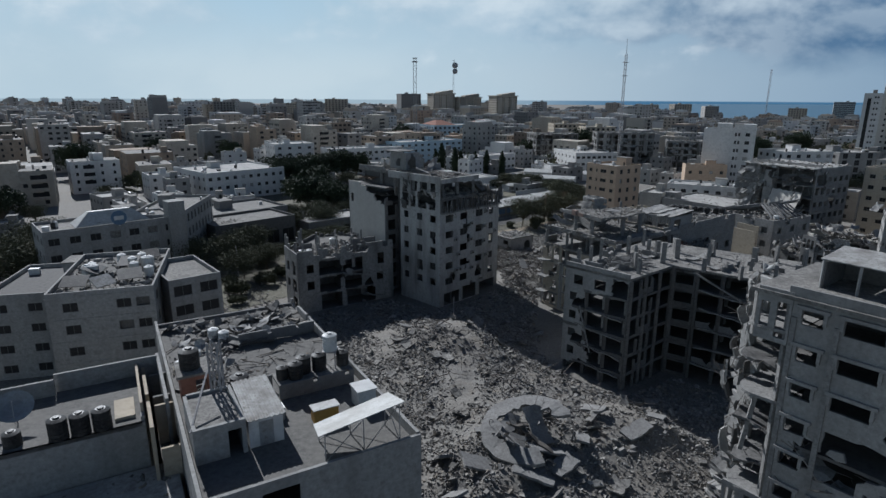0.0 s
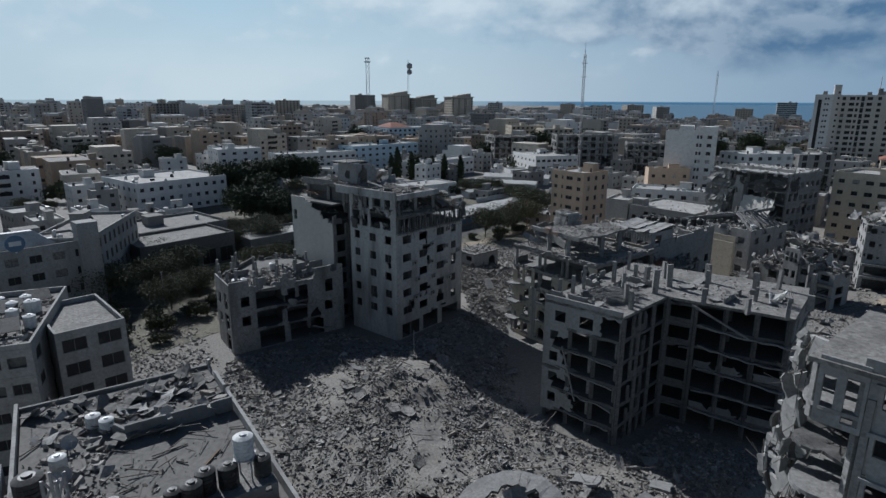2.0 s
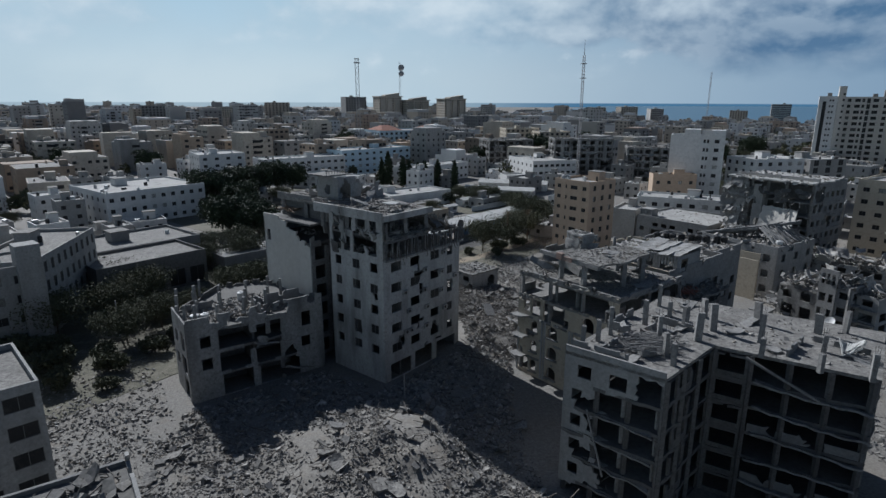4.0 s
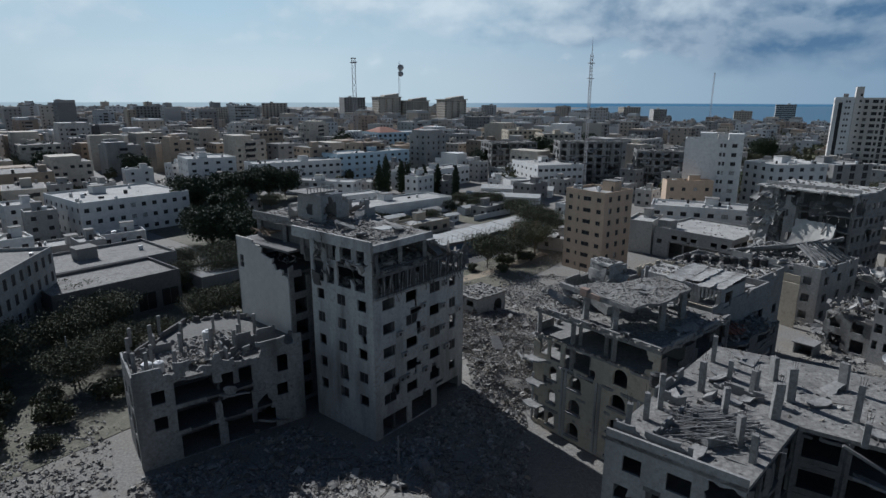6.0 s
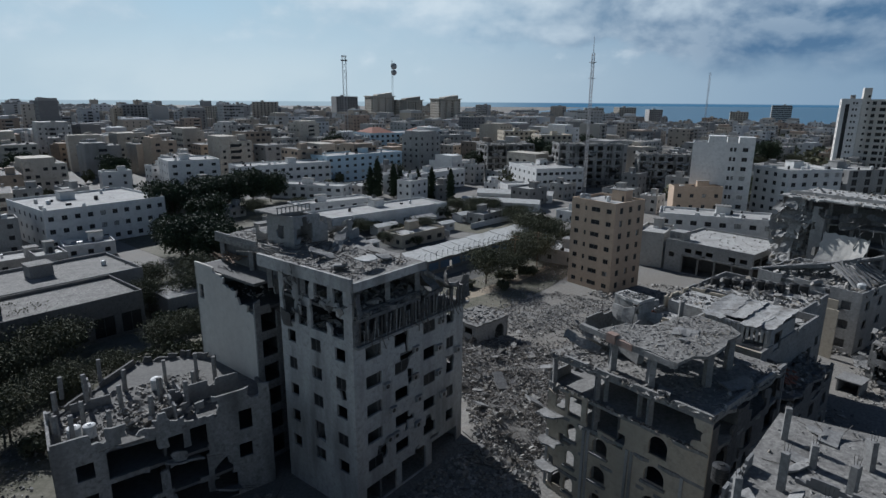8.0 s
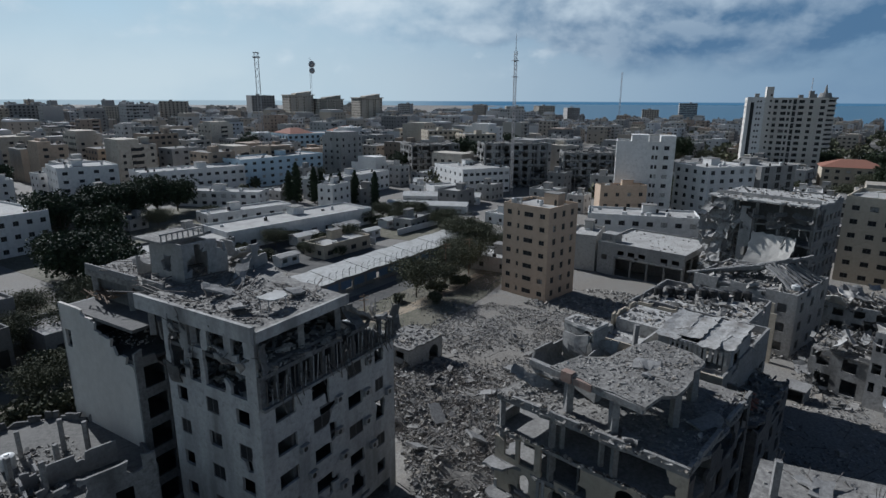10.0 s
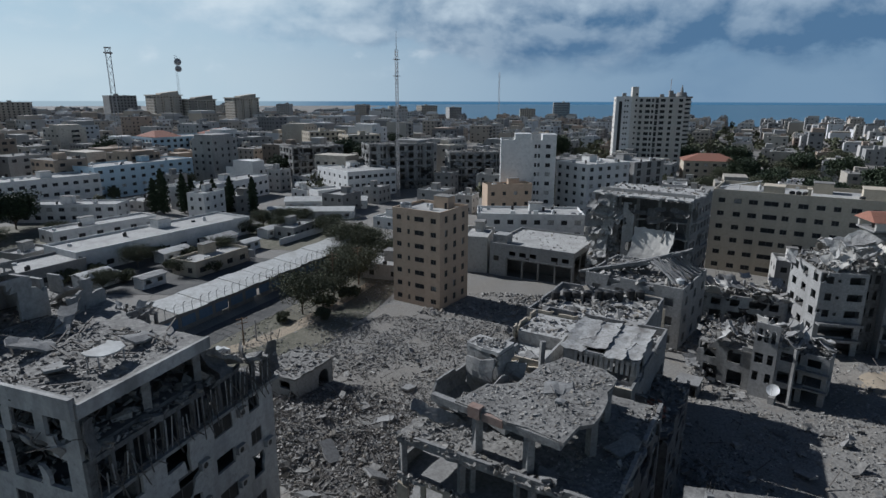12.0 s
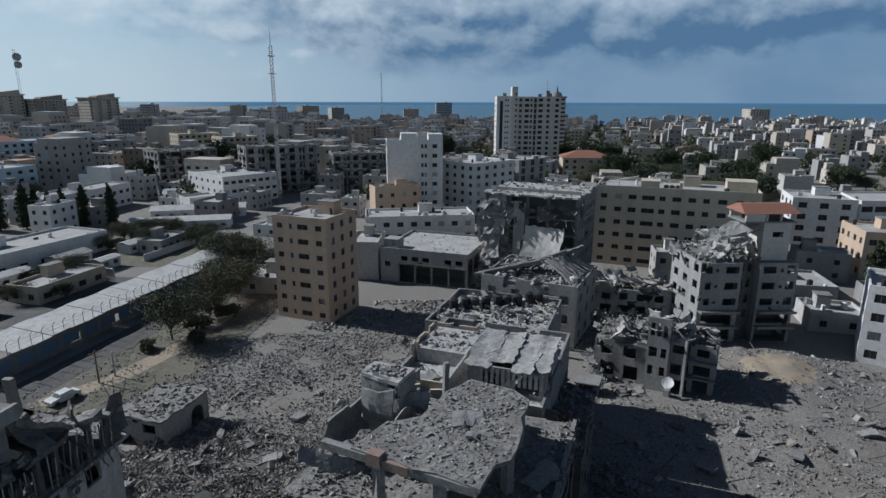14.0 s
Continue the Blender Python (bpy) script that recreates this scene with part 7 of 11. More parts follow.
    mb.hexa([fr.p(3.8, 5.0, 16.4), fr.p(7.2, 4.4, 15.6), fr.p(7.4, 5.2, 15.6), fr.p(4.0, 5.8, 16.4)], [fr.p(3.8, 5.2, 17.6), fr.p(7.2, 4.6, 16.6), fr.p(7.4, 5.4, 16.6), fr.p(4.0, 6.0, 17.6)])
    for k in range(14):
        BARS.beam(fr.p(6.4 + 0.15 * k, 7.2, 18.9), fr.p(5.0 + 0.25 * k, 6.2 - 0.1 * k, 15.8 + 0.1 * k), 0.07)
    part("fallen_slab", mb, M_CONC, t, "leaning broken stair flight")
    pos = np.concatenate([in_quad(fr, 2600, 0.3, W - 0.3, 0.3, D - 0.3, 15.55), in_quad(fr, 2600, 4.6, 14, 0.6, 12.6, 19.22), in_quad(fr, 600, 0.3, 5, 1, 10, 15.9)])
    ok = [i for i, p in enumerate(pos) if i < 2600 or i >= 5200 or inside([fr.p(u, v)[:2] for u, v in pts], p[0], p[1], 0.2)]
    pos = pos[ok]
    heap("debris", pos, sizes(len(pos), 0.035, 0.26, 0.6), M_RUB, "", t, tilt=1.0)
    for u, v, z, L_, W_, az, pi, ro, be in ((2.4, 5.0, 16.2, 2.8, 1.8, 30, 30, 0, 0.2), (6.6, 8.6, 16.4, 4.2, 1.4, -20, -34, 0, 0.1), (12.0, 1.2, 15.9, 2.2, 1.2, 60, 12, 8, 0.1), (15.6, 7.5, 15.9, 2.6, 1.6, 10, -10, 6, 0.1), (6.2, 6.6, 17.4, 3.4, 2.4, -55, 62, 10, 0.5), (11.0, 13.2, 16.2, 3.0, 1.6, 100, 20, 0, 0.2),
                                          (10.4, 7.2, 19.35, 2.2, 1.6, -30, 3, 2, 0.05), (11.2, 5.2, 19.4, 0.9, 0.7, 50, 12, 0, 0.03), (2.0, 3.4, 16.2, 5.4, 1.0, -30, 22, 30, 0.1), (1.4, 6.4, 17.6, 2.6, 4.2, -55, 84, 10, 0.6), (4.9, 9.2, 18.2, 2.4, 3.8, 30, 80, 0, 0.7), (3.4, 7.7, 18.6, 2.8, 2.4, 35, 86, 8, 0.5)):
        bent_slab(t, fr.p(u, v, z), L_, W_, az, pi, ro, be, 0.18, M_CONC, "broken_slab", "", 7, 0.14)
    slab(t, ragged([fr.p(u, v)[:2] for u, v in ((1.65, 8.3), (4.95, 7.65), (5.2, 10.3), (1.8, 10.4))], 0.12, 0.8, 12), 20.75, 0.3, M_PALEROOF, "shaft_top", "dusty top of the stair shaft")
    pos = in_quad(fr, 160, 2.0, 4.8, 8.4, 10.0, 20.8); heap("debris", pos, sizes(160, 0.06, 0.4, 0.5), M_RUB, "", t)
    pos = in_quad(fr, 420, 0.1, W, -0.2, 0.8, 15.6); pos[:, 2] += rng.uniform(-0.1, 0.25, len(pos))
    p2 = in_quad(fr, 260, W - 1.2, W + 0.1, 0, D, 15.6)
    pos = np.concatenate([pos, p2, in_quad(fr, 200, 0, W, -0.25, 0.25, 12.45)])
    heap("debris", pos, sizes(len(pos), 0.05, 0.4, 0.6), M_RUB, "", t, tilt=1.6)


arch_ruin()


# --- terraces behind it, with a holed sheet roof
def terraces():
    fr = Fr(33.0, 117.6, -55.4)
    t = thing("damaged_house", fr.p(8, 8, 0), "damaged house with dusty roof terraces and a holed pale sheet roof", "ruined building")
    W, D, H = 14.4, 17.0, 14.6
    for a, c, hs in (((0, 0), (W, 0), grid_holes(W, 0, 3.1, 4, 4, 1.7, 1.5)), ((W, 0.26), (W, D - 0.26), grid_holes(D, 0, 3.1, 4, 4, 1.8, 1.6)), ((W, D), (0, D), []), ((0, D - 0.26), (0, 0.26), grid_holes(D, 0, 3.1, 4, 3, 1.5, 1.4))):
        mb = MB(); mb.wall(fr.p(*a), fr.p(*c), 0, H + 0.9, hs, damage=blob_damage([(4, H + 1, 1.2), (10, H + 0.9, 0.9), (14, 10, 1.2)], a[0] + a[1])); part("wall", mb, M_BEIGE if a == (0, 0) else M_CONC, t)
    mb = MB(); mb.box(fr, 0.27, W - 0.27, 0.27, D - 0.27, H - 0.3, H); part("roof", mb, M_PALEROOF, t)
    # solid fill box, its dark colour replaces the shade of the rooms
    mb = MB(); mb.box(fr, 0.6, W - 0.6, 0.6, D - 0.6, 0, H - 0.4); part("inner_wall", mb, M_SOOTSHADE, t)
    mb = MB()
    mb.wall(fr.p(7.0, 2.6), fr.p(14.2, 2.6), H, H + 2.6, [(1.2, 3.2, H + 0.4, H + 2), (4.4, 6.6, H + 0.3, H + 2.1)], th=0.2)
    mb.wall(fr.p(7.0, 9.2), fr.p(7.0, 2.8), H, H + 2.6, th=0.2)
    mb.wall(fr.p(14.2, 2.8), fr.p(14.2, 9.2), H, H + 2.6, [(1, 3, H + 0.6, H + 2)], th=0.2)
    mb.wall(fr.p(14.2, 9.4), fr.p(7.0, 9.4), H, H + 3.2, th=0.2)
    part("roof_room", mb, M_FACADE, t)
    for k, (u, w, cut) in enumerate(((7.9, 2.3, 0.3), (10.0, 2.2, 1.5), (12.0, 2.1, 0.2), (13.6, 1.5, 0.8))):
        bent_slab(t, fr.p(u, 5.7 + cut * 0.5, H + 3.0 + 0.05 * (k % 2)), w, 7.8 - cut, -55.4, rng.normal(0, 2), 6 + rng.normal(0, 1.0), 0.08, 0.05, M_OLDSHEET, "roof_sheet", "torn dusty roofing sheet", 3, 0.07)
    for k in range(12):
        mb = MB(); mb.box(fr, 8.2 + 0.5 * k, 8.5 + 0.5 * k, 2.42, 2.5, H + 1.1, H + 2.5); part("cladding_strip", mb, M_METAL, t)
    # middle terraces on the near corner
    for u0, u1, v0, v1, z in ((0.4, 5.6, 6.5, 12.5, H + 1.5), (0.3, 6.0, 0.3, 0.5, H + 1.4), (5.6, 5.8, 0.4, 6.4, H + 1.6), (0.3, 13.8, 10.4, 10.6, H + 1.2)):
        mb = MB(); mb.box(fr, u0, u1, v0, v1, H, z); part("terrace", mb, M_BEIGE if v1 - v0 < 1 else M_PALEROOF, t)
    mb = MB()
    for k in range(130):
        u, v = rng.normal(-0.2, 0.6), rng.normal(0.6, 0.9)
        mb.hexa([fr.p(u, v, H + 0.6 + 0.0 * k), fr.p(u + 0.4, v, H + 0.6), fr.p(u + 0.4, v + 0.28, H + 0.6), fr.p(u, v + 0.28, H + 0.6)], [fr.p(u + 0.1, v, H + 0.9 + rng.uniform(0, 0.3)), fr.p(u + 0.45, v, H + 0.8), fr.p(u + 0.45, v + 0.28, H + 0.8), fr.p(u + 0.1, v + 0.28, H + 0.9)])
    o = part("roof_tiles", mb, M_RED, t, "loose broken red roof tiles"); o["kind"] = "stuff"
    pos = np.concatenate([in_quad(fr, 350, 0.4, W - 0.4, 0.4, D - 0.4, H + 0.05), in_quad(fr, 120, 0.6, 5.4, 6.8, 12, H + 1.55)])
    heap("debris", pos, sizes(len(pos), 0.08, 0.6, 0.5), M_RUB, "", t)
    for u, v, z, L_, W_, az, pi, ro in ((3.0, 3.0, 15.0, 2.4, 1.6, 20, 10, 6), (12.9, 11.2, 15.1, 2.4, 1.8, 70, 14, 0), (4.2, 13.8, 15.2, 3.2, 2.0, 130, 12, 8), (9.5, 12.6, 15.2, 3.6, 1.6, 30, -14, 0), (12.4, 13.5, 15.1, 2.6, 2.0, 100, 10, 0), (14.4, 2.6, 13.2, 2.6, 2.0, 35, 60, 0), (14.6, 6.0, 11.5, 2.4, 2.2, 35, 70, 10)):
        bent_slab(t, fr.p(u, v, z), L_, W_, az, pi, ro, 0.15, 0.14, M_CONC, "broken_slab", "", 5, 0.12)
    for a, c in (((-0.1, 6.2), (-0.1, 12.4)), ((5.8, 12.6), (0.3, 12.6))):
        mb = MB(); mb.wall(fr.p(*c), fr.p(*a), H, H + 1.9, th=0.2, damage=blob_damage([(2, H + 2, 0.8), (5, H + 1.8, 0.7)], a[0]), step=0.35); part("terrace_wall", mb, M_BEIGE, t)
    # collapsed side bay
    for a, c in (((W + 0.3, 1.0), (W + 3.4, 1.0)), ((W + 3.4, 1.26), (W + 3.4, 13.0))):
        L = 3.1 if a[1] == 1.0 else 11.7
        mb = MB(); mb.wall(fr.p(*a), fr.p(*c), 0, 11.6, grid_holes(L, 0, 3.1, 4, 1 if L < 4 else 3, 1.5, 1.5), damage=blob_damage([(0.4, 11.4, 1.6), (L * 0.6, 11.8, 2.2), (L * 0.4, 6, 1.4)], L), step=0.5); part("wall", mb, M_CHARSHADE, t)
    for z in (3.1, 6.2, 9.3, 11.2):
        bent_slab(t, fr.p(W + 1.8, 7.0, z), 3.2, 11.4, -55.4, rng.normal(0, 3), rng.normal(0, 2), 0.2, 0.24, M_ROOF, "sagging_floor", "", 6, 0.2)
    pos = in_quad(fr, 300, W + 0.2, W + 3.4, 1.2, 12.8, 11.4); pos[:, 2] += np.abs(rng.normal(0, 0.3, 300)); heap("debris", pos, sizes(300, 0.08, 0.6, 0.5), M_RUB, "", t, tilt=2)
    mb = MB()
    for k in range(70):
        u, v = W + 1.2 + rng.normal(0, 0.7), 3.2 + rng.normal(0, 1.0)
        z = 11.9 + abs(rng.normal(0, 0.25))
        mb.hexa([fr.p(u, v, z), fr.p(u + 0.4, v, z), fr.p(u + 0.4, v + 0.26, z), fr.p(u, v + 0.26, z)], [fr.p(u, v, z + 0.2), fr.p(u + 0.4, v, z + 0.06), fr.p(u + 0.4, v + 0.26, z + 0.06), fr.p(u, v + 0.26, z + 0.2)])
    part("roof_tiles", mb, M_RED, t, "loose broken red roof tiles")["kind"] = "stuff"
    # tanks stacked along the back
    for k in range(9):
        p = fr.p(-1.6 + 1.25 * k, 24.0 + 0.8 * k + 0.4 * math.sin(k * 2.0))
        tank(p[0], p[1], 13.8, 0.62, 1.35, M_BLACK, "dusty black water tank in a row on the terrace")


terraces()
for late in LATER:
    late()


def rear_wing():
    fr = Fr(33.0, 117.6, -55.4)
    t = thing("damaged_house", fr.p(12, 23, 0), "lower rear wing with dusty terrace and broken parapet", "ruined building")
    W0, W1, v0, v1, H = -3.0, 11.5, 17.3, 30.5, 13.8
    for a, c, hs in (((W0, v0), (W1, v0), grid_holes(16.5, 0, 3.2, 3, 4, 1.6, 1.4)), ((W1, v0 + 0.26), (W1, v1 - 0.26), grid_holes(13, 0, 3.2, 3, 3, 1.6, 1.5)), ((W1, v1), (W0, v1), []), ((W0, v1 - 0.26), (W0, v0 + 0.26), grid_holes(13, 0, 3.2, 3, 3, 1.5, 1.4))):
        mb = MB(); mb.wall(fr.p(*a), fr.p(*c), 0, H + 0.8, hs, damage=blob_damage([(4, H + 0.9, 1.0), (9, H + 0.8, 0.8)], a[1])); part("wall", mb, M_CONC, t)
    mb = MB(); mb.box(fr, W0 + 0.27, W1 - 0.27, v0 + 0.27, v1 - 0.27, H - 0.3, H); part("roof", mb, M_PALEROOF, t)
    # filled inside with a dark box, room shade put into its colour
    mb = MB(); mb.box(fr, W0 + 0.8, W1 - 0.8, v0 + 0.8, v1 - 0.8, 0, H - 0.35); part("inner_wall", mb, M_SOOTSHADE, t)
    pos = in_quad(fr, 420, W0 + 0.5, W1 - 0.5, v0 + 0.5, v1 - 0.5, H + 0.05); pos[:, 2] += rng.uniform(0, 0.5, 420)
    heap("debris", pos, sizes(420, 0.15, 1.1, 0.45), M_RUB, "", t)


rear_wing()


# --- house with collapsed roof beams
def beam_house():
    fr = Fr(71.1, 150.3, -62)
    W, D, H = 17, 15, 10.4
    t = thing("damaged_house", fr.p(8, 8, 0), "three-storey house under a collapsed roof of long grey beams", "ruined building")
    for a, c, n in (((0, 0), (W, 0), 4), ((W, 0.26), (W, D - 0.26), 3), ((W, D), (0, D), 0), ((0, D - 0.26), (0, 0.26), 3)):
        L = W if a[1] == 0 or a[1] == D else D
        mb = MB(); hs = grid_holes(L, 0, 3.3, 3, n, 1.5, 1.5) if n else []
        mb.wall(fr.p(*a), fr.p(*c), 0, H + 0.5, hs, damage=blob_damage([(5, H, 1.4), (11, H + 0.4, 1.2)], a[0])); part("wall", mb, M_FACADE, t)
    mb = MB(); mb.box(fr, 0.3, W - 0.3, 0.3, D - 0.3, H - 0.4, H - 0.1); mb.box(fr, 0.6, W - 0.6, 0.6, D - 0.6, 0, H - 0.5); part("roof", mb, M_CONC, t)
    for k in range(17):
        q = rng.normal(0, 0.3)
        a, b = Vector(fr.p(-1.5 + 0.5 * k, 0.4 + 0.55 * k, H + 0.3 + 0.12 * (k % 3))), Vector(fr.p(9.0 + 0.35 * k, 5.0 + 0.5 * k + q, H + 3.0 + 0.1 * k - 0.4 * (k % 2)))
        d = b - a
        bent_slab(t, (a + b) / 2, d.length, 0.42, math.degrees(math.atan2(d.y, d.x)), -math.degrees(math.asin(d.z / d.length)), rng.normal(0, 10), rng.uniform(-0.5, 0.5), 0.34, (M_GREY, M_CONC, M_GREY)[k % 3], "fallen_beam", "", 1, 0.08)
    for k in range(9):
        a, b = Vector(fr.p(9.6 + 0.5 * k, 5.6 + 0.6 * k, H + 3.2)), Vector(fr.p(15.4 + 0.2 * k, 2.0 + 1.3 * k, H + 0.7))
        d = b - a
        bent_slab(t, (a + b) / 2, d.length, 0.38, math.degrees(math.atan2(d.y, d.x)), -math.degrees(math.asin(d.z / d.length)), rng.normal(0, 12), rng.uniform(-0.3, 0.4), 0.3, M_GREY, "fallen_beam", "", 1, 0.08)
    for u0, u1, v in ((8.5, 14.2, -1.2), (9.0, 15.6, -4.2)):
        mb = MB(); mb.box(fr, u0, u1, v, v + 0.2, 0, H - 1.0 + v * 0.25); part("parapet", mb, M_BEIGE, t, "pinkish yard wall")
    p = fr.p(15.6, 3.0); tank(p[0], p[1], H - 0.1, 0.65, 1.3, M_WTANK, "round white water tank on the house roof")
    pos = in_quad(fr, 320, 0.5, W - 0.5, 0.5, D - 0.5, H); pos[:, 2] += rng.uniform(0, 0.6, 320)
    heap("debris", pos, sizes(len(pos), 0.2, 1.3, 0.4), M_RUB, "", t)


beam_house()


# --- building torn open, a slab hanging from it
def hung_ruin():
    fr = Fr(87.9, 170.7, -61.5)
    W, D = 20.6, 18
    t = thing("collapsed_building", fr.p(9, 8, 0), "half-collapsed building with hanging crumpled floors and a loose slab", "ruined building")
    for k, z in enumerate((3.3, 6.6, 9.9, 13.2, 16.5, 21.4)):
        out = [(0, 1.5), (W, 1.5), (W, D), (0, D)] if k < 5 else [(0, 0), (W, 0), (W, D), (0, D)]
        slab(t, ragged([fr.p(u, v)[:2] for u, v in out], 0.5, 1.0, k), z, 0.35, M_PALEROOF if k == 5 else M_CONC)
    for u in (0.5, 5.5, 9.5, 14, W - 0.5):
        for v in (2.2, 9, D - 0.5):
            column(t, fr, u, v, 0, 21.05, 0.5)
    for a, c in (((W, 1.6), (W, D)), ((W, D), (0, D)), ((0, D), (0, 1.6))):
        mb = MB(); mb.wall(fr.p(*a), fr.p(*c), 0, 21.0, grid_holes(16, 0, 3.3, 6, 6, 1.5, 1.4), damage=blob_damage([(3, 18, 3), (9, 12, 2), (5, 6, 2)], a[0])); part("wall", mb, M_CONC, t)
    # dark backing wall, shade between the open floors is in its colour
    mb = MB(); mb.box(fr, 0.4, W - 0.4, 6, 6.3, 0, 19.8); part("inner_wall", mb, M_SOOTSHADE, t)
    # crumpled left bay: sheets of wall and floor hanging in front of each other like torn cloth
    for k in range(24):
        z, u = 1.0 + 0.84 * k, rng.uniform(0.4, 5.2)
        bent_slab(t, fr.p(u, 0.5 + rng.uniform(-0.4, 0.5), z), rng.uniform(2.2, 4.4), rng.uniform(2.4, 4.6), -61.5 + rng.normal(0, 10), rng.normal(0, 10), rng.uniform(58, 92), rng.uniform(0.1, 0.6), 0.16, (M_FACADE, M_PALEROOF, M_CONC)[k % 3], "crumpled_slab", "", 2, 0.22)
    for k in range(14):
        bent_slab(t, fr.p(rng.uniform(0, 6), 0.2 + rng.uniform(-0.6, 0.4), rng.uniform(2, 19.5)), rng.uniform(1.2, 3.2), rng.uniform(1.0, 2.2), -61.5 + rng.normal(0, 20), rng.normal(0, 22), rng.uniform(0, 50), 0.4, 0.18, M_CONC, "crumpled_slab", "", 4, 0.15)
    for k in range(7):
        bent_slab(t, fr.p(rng.uniform(9.8, 20), 0.8, rng.uniform(15.5, 20.6)), rng.uniform(2.0, 3.6), rng.uniform(0.8, 1.5), -61.5 + rng.normal(0, 10), rng.normal(0, 10), rng.uniform(20, 70), 0.4, 0.16, M_CHARSHADE, "crumpled_slab", "", 5, 0.2)
    mb = MB(); mb.wall(fr.p(7.0, 0.5), fr.p(9.4, 0.5), 0, 19.8, damage=blob_damage([(0.2, 16, 1.1), (2.2, 11, 1.0), (0.4, 6, 1.2), (2.2, 19, 1.2)], 6), step=0.4); mb.wall(fr.p(9.4, 0.76), fr.p(9.4, 3), 0, 19.4); mb.wall(fr.p(7.0, 3), fr.p(7.0, 0.76), 0, 18.8); part("stair_shaft", mb, M_FACADE, t)
    for k in range(40):
        mb = MB()
        u, z = rng.uniform(-0.5, W), rng.uniform(3, 20)
        mb.beam(fr.p(u, 1.2, z), fr.p(u + rng.normal(0, 0.7), 0.2 - rng.uniform(0, 0.8), z - rng.uniform(0.5, 2.4)), 0.06, 0.3 if k % 3 else 0.06)
        part("hanging_strip", mb, M_CONC, t)
    mb = MB(); mb.box(fr, 0.2, W - 0.2, 4, 4.2, 21.4, 22.1); part("parapet", mb, M_FACADE, t)
    pos = in_quad(fr, 300, 0.3, W - 0.3, 0.3, D - 0.3, 21.45); heap("debris", pos, sizes(300, 0.15, 0.9, 0.4), M_RUB, "", t)
    pos = in_quad(fr, 500, -0.5, 7, 0.2, 2.6, 0.0); pos[:, 2] = rng.uniform(0.5, 19.5, 500); heap("debris", pos, sizes(500, 0.15, 0.9, 0.5), M_RUB, "", t, tilt=2)
    bent_slab(t, fr.p(13.8, -0.6, 11.2), 8.2, 7.6, -61.5, 2, 66, 0.45, 0.22, M_IVORY, "hanging_slab", "pale curved slab hanging down the front", 14, 0.05)
    pos = in_quad(fr, 500, -1, W + 1, -1.5, 3.0, 0.0); pos[:, 2] = np.abs(rng.normal(0, 3.5, 500))
    heap("debris", pos, sizes(500, 0.3, 1.8, 0.4), M_RUB, "", t, tilt=2)


hung_ruin()


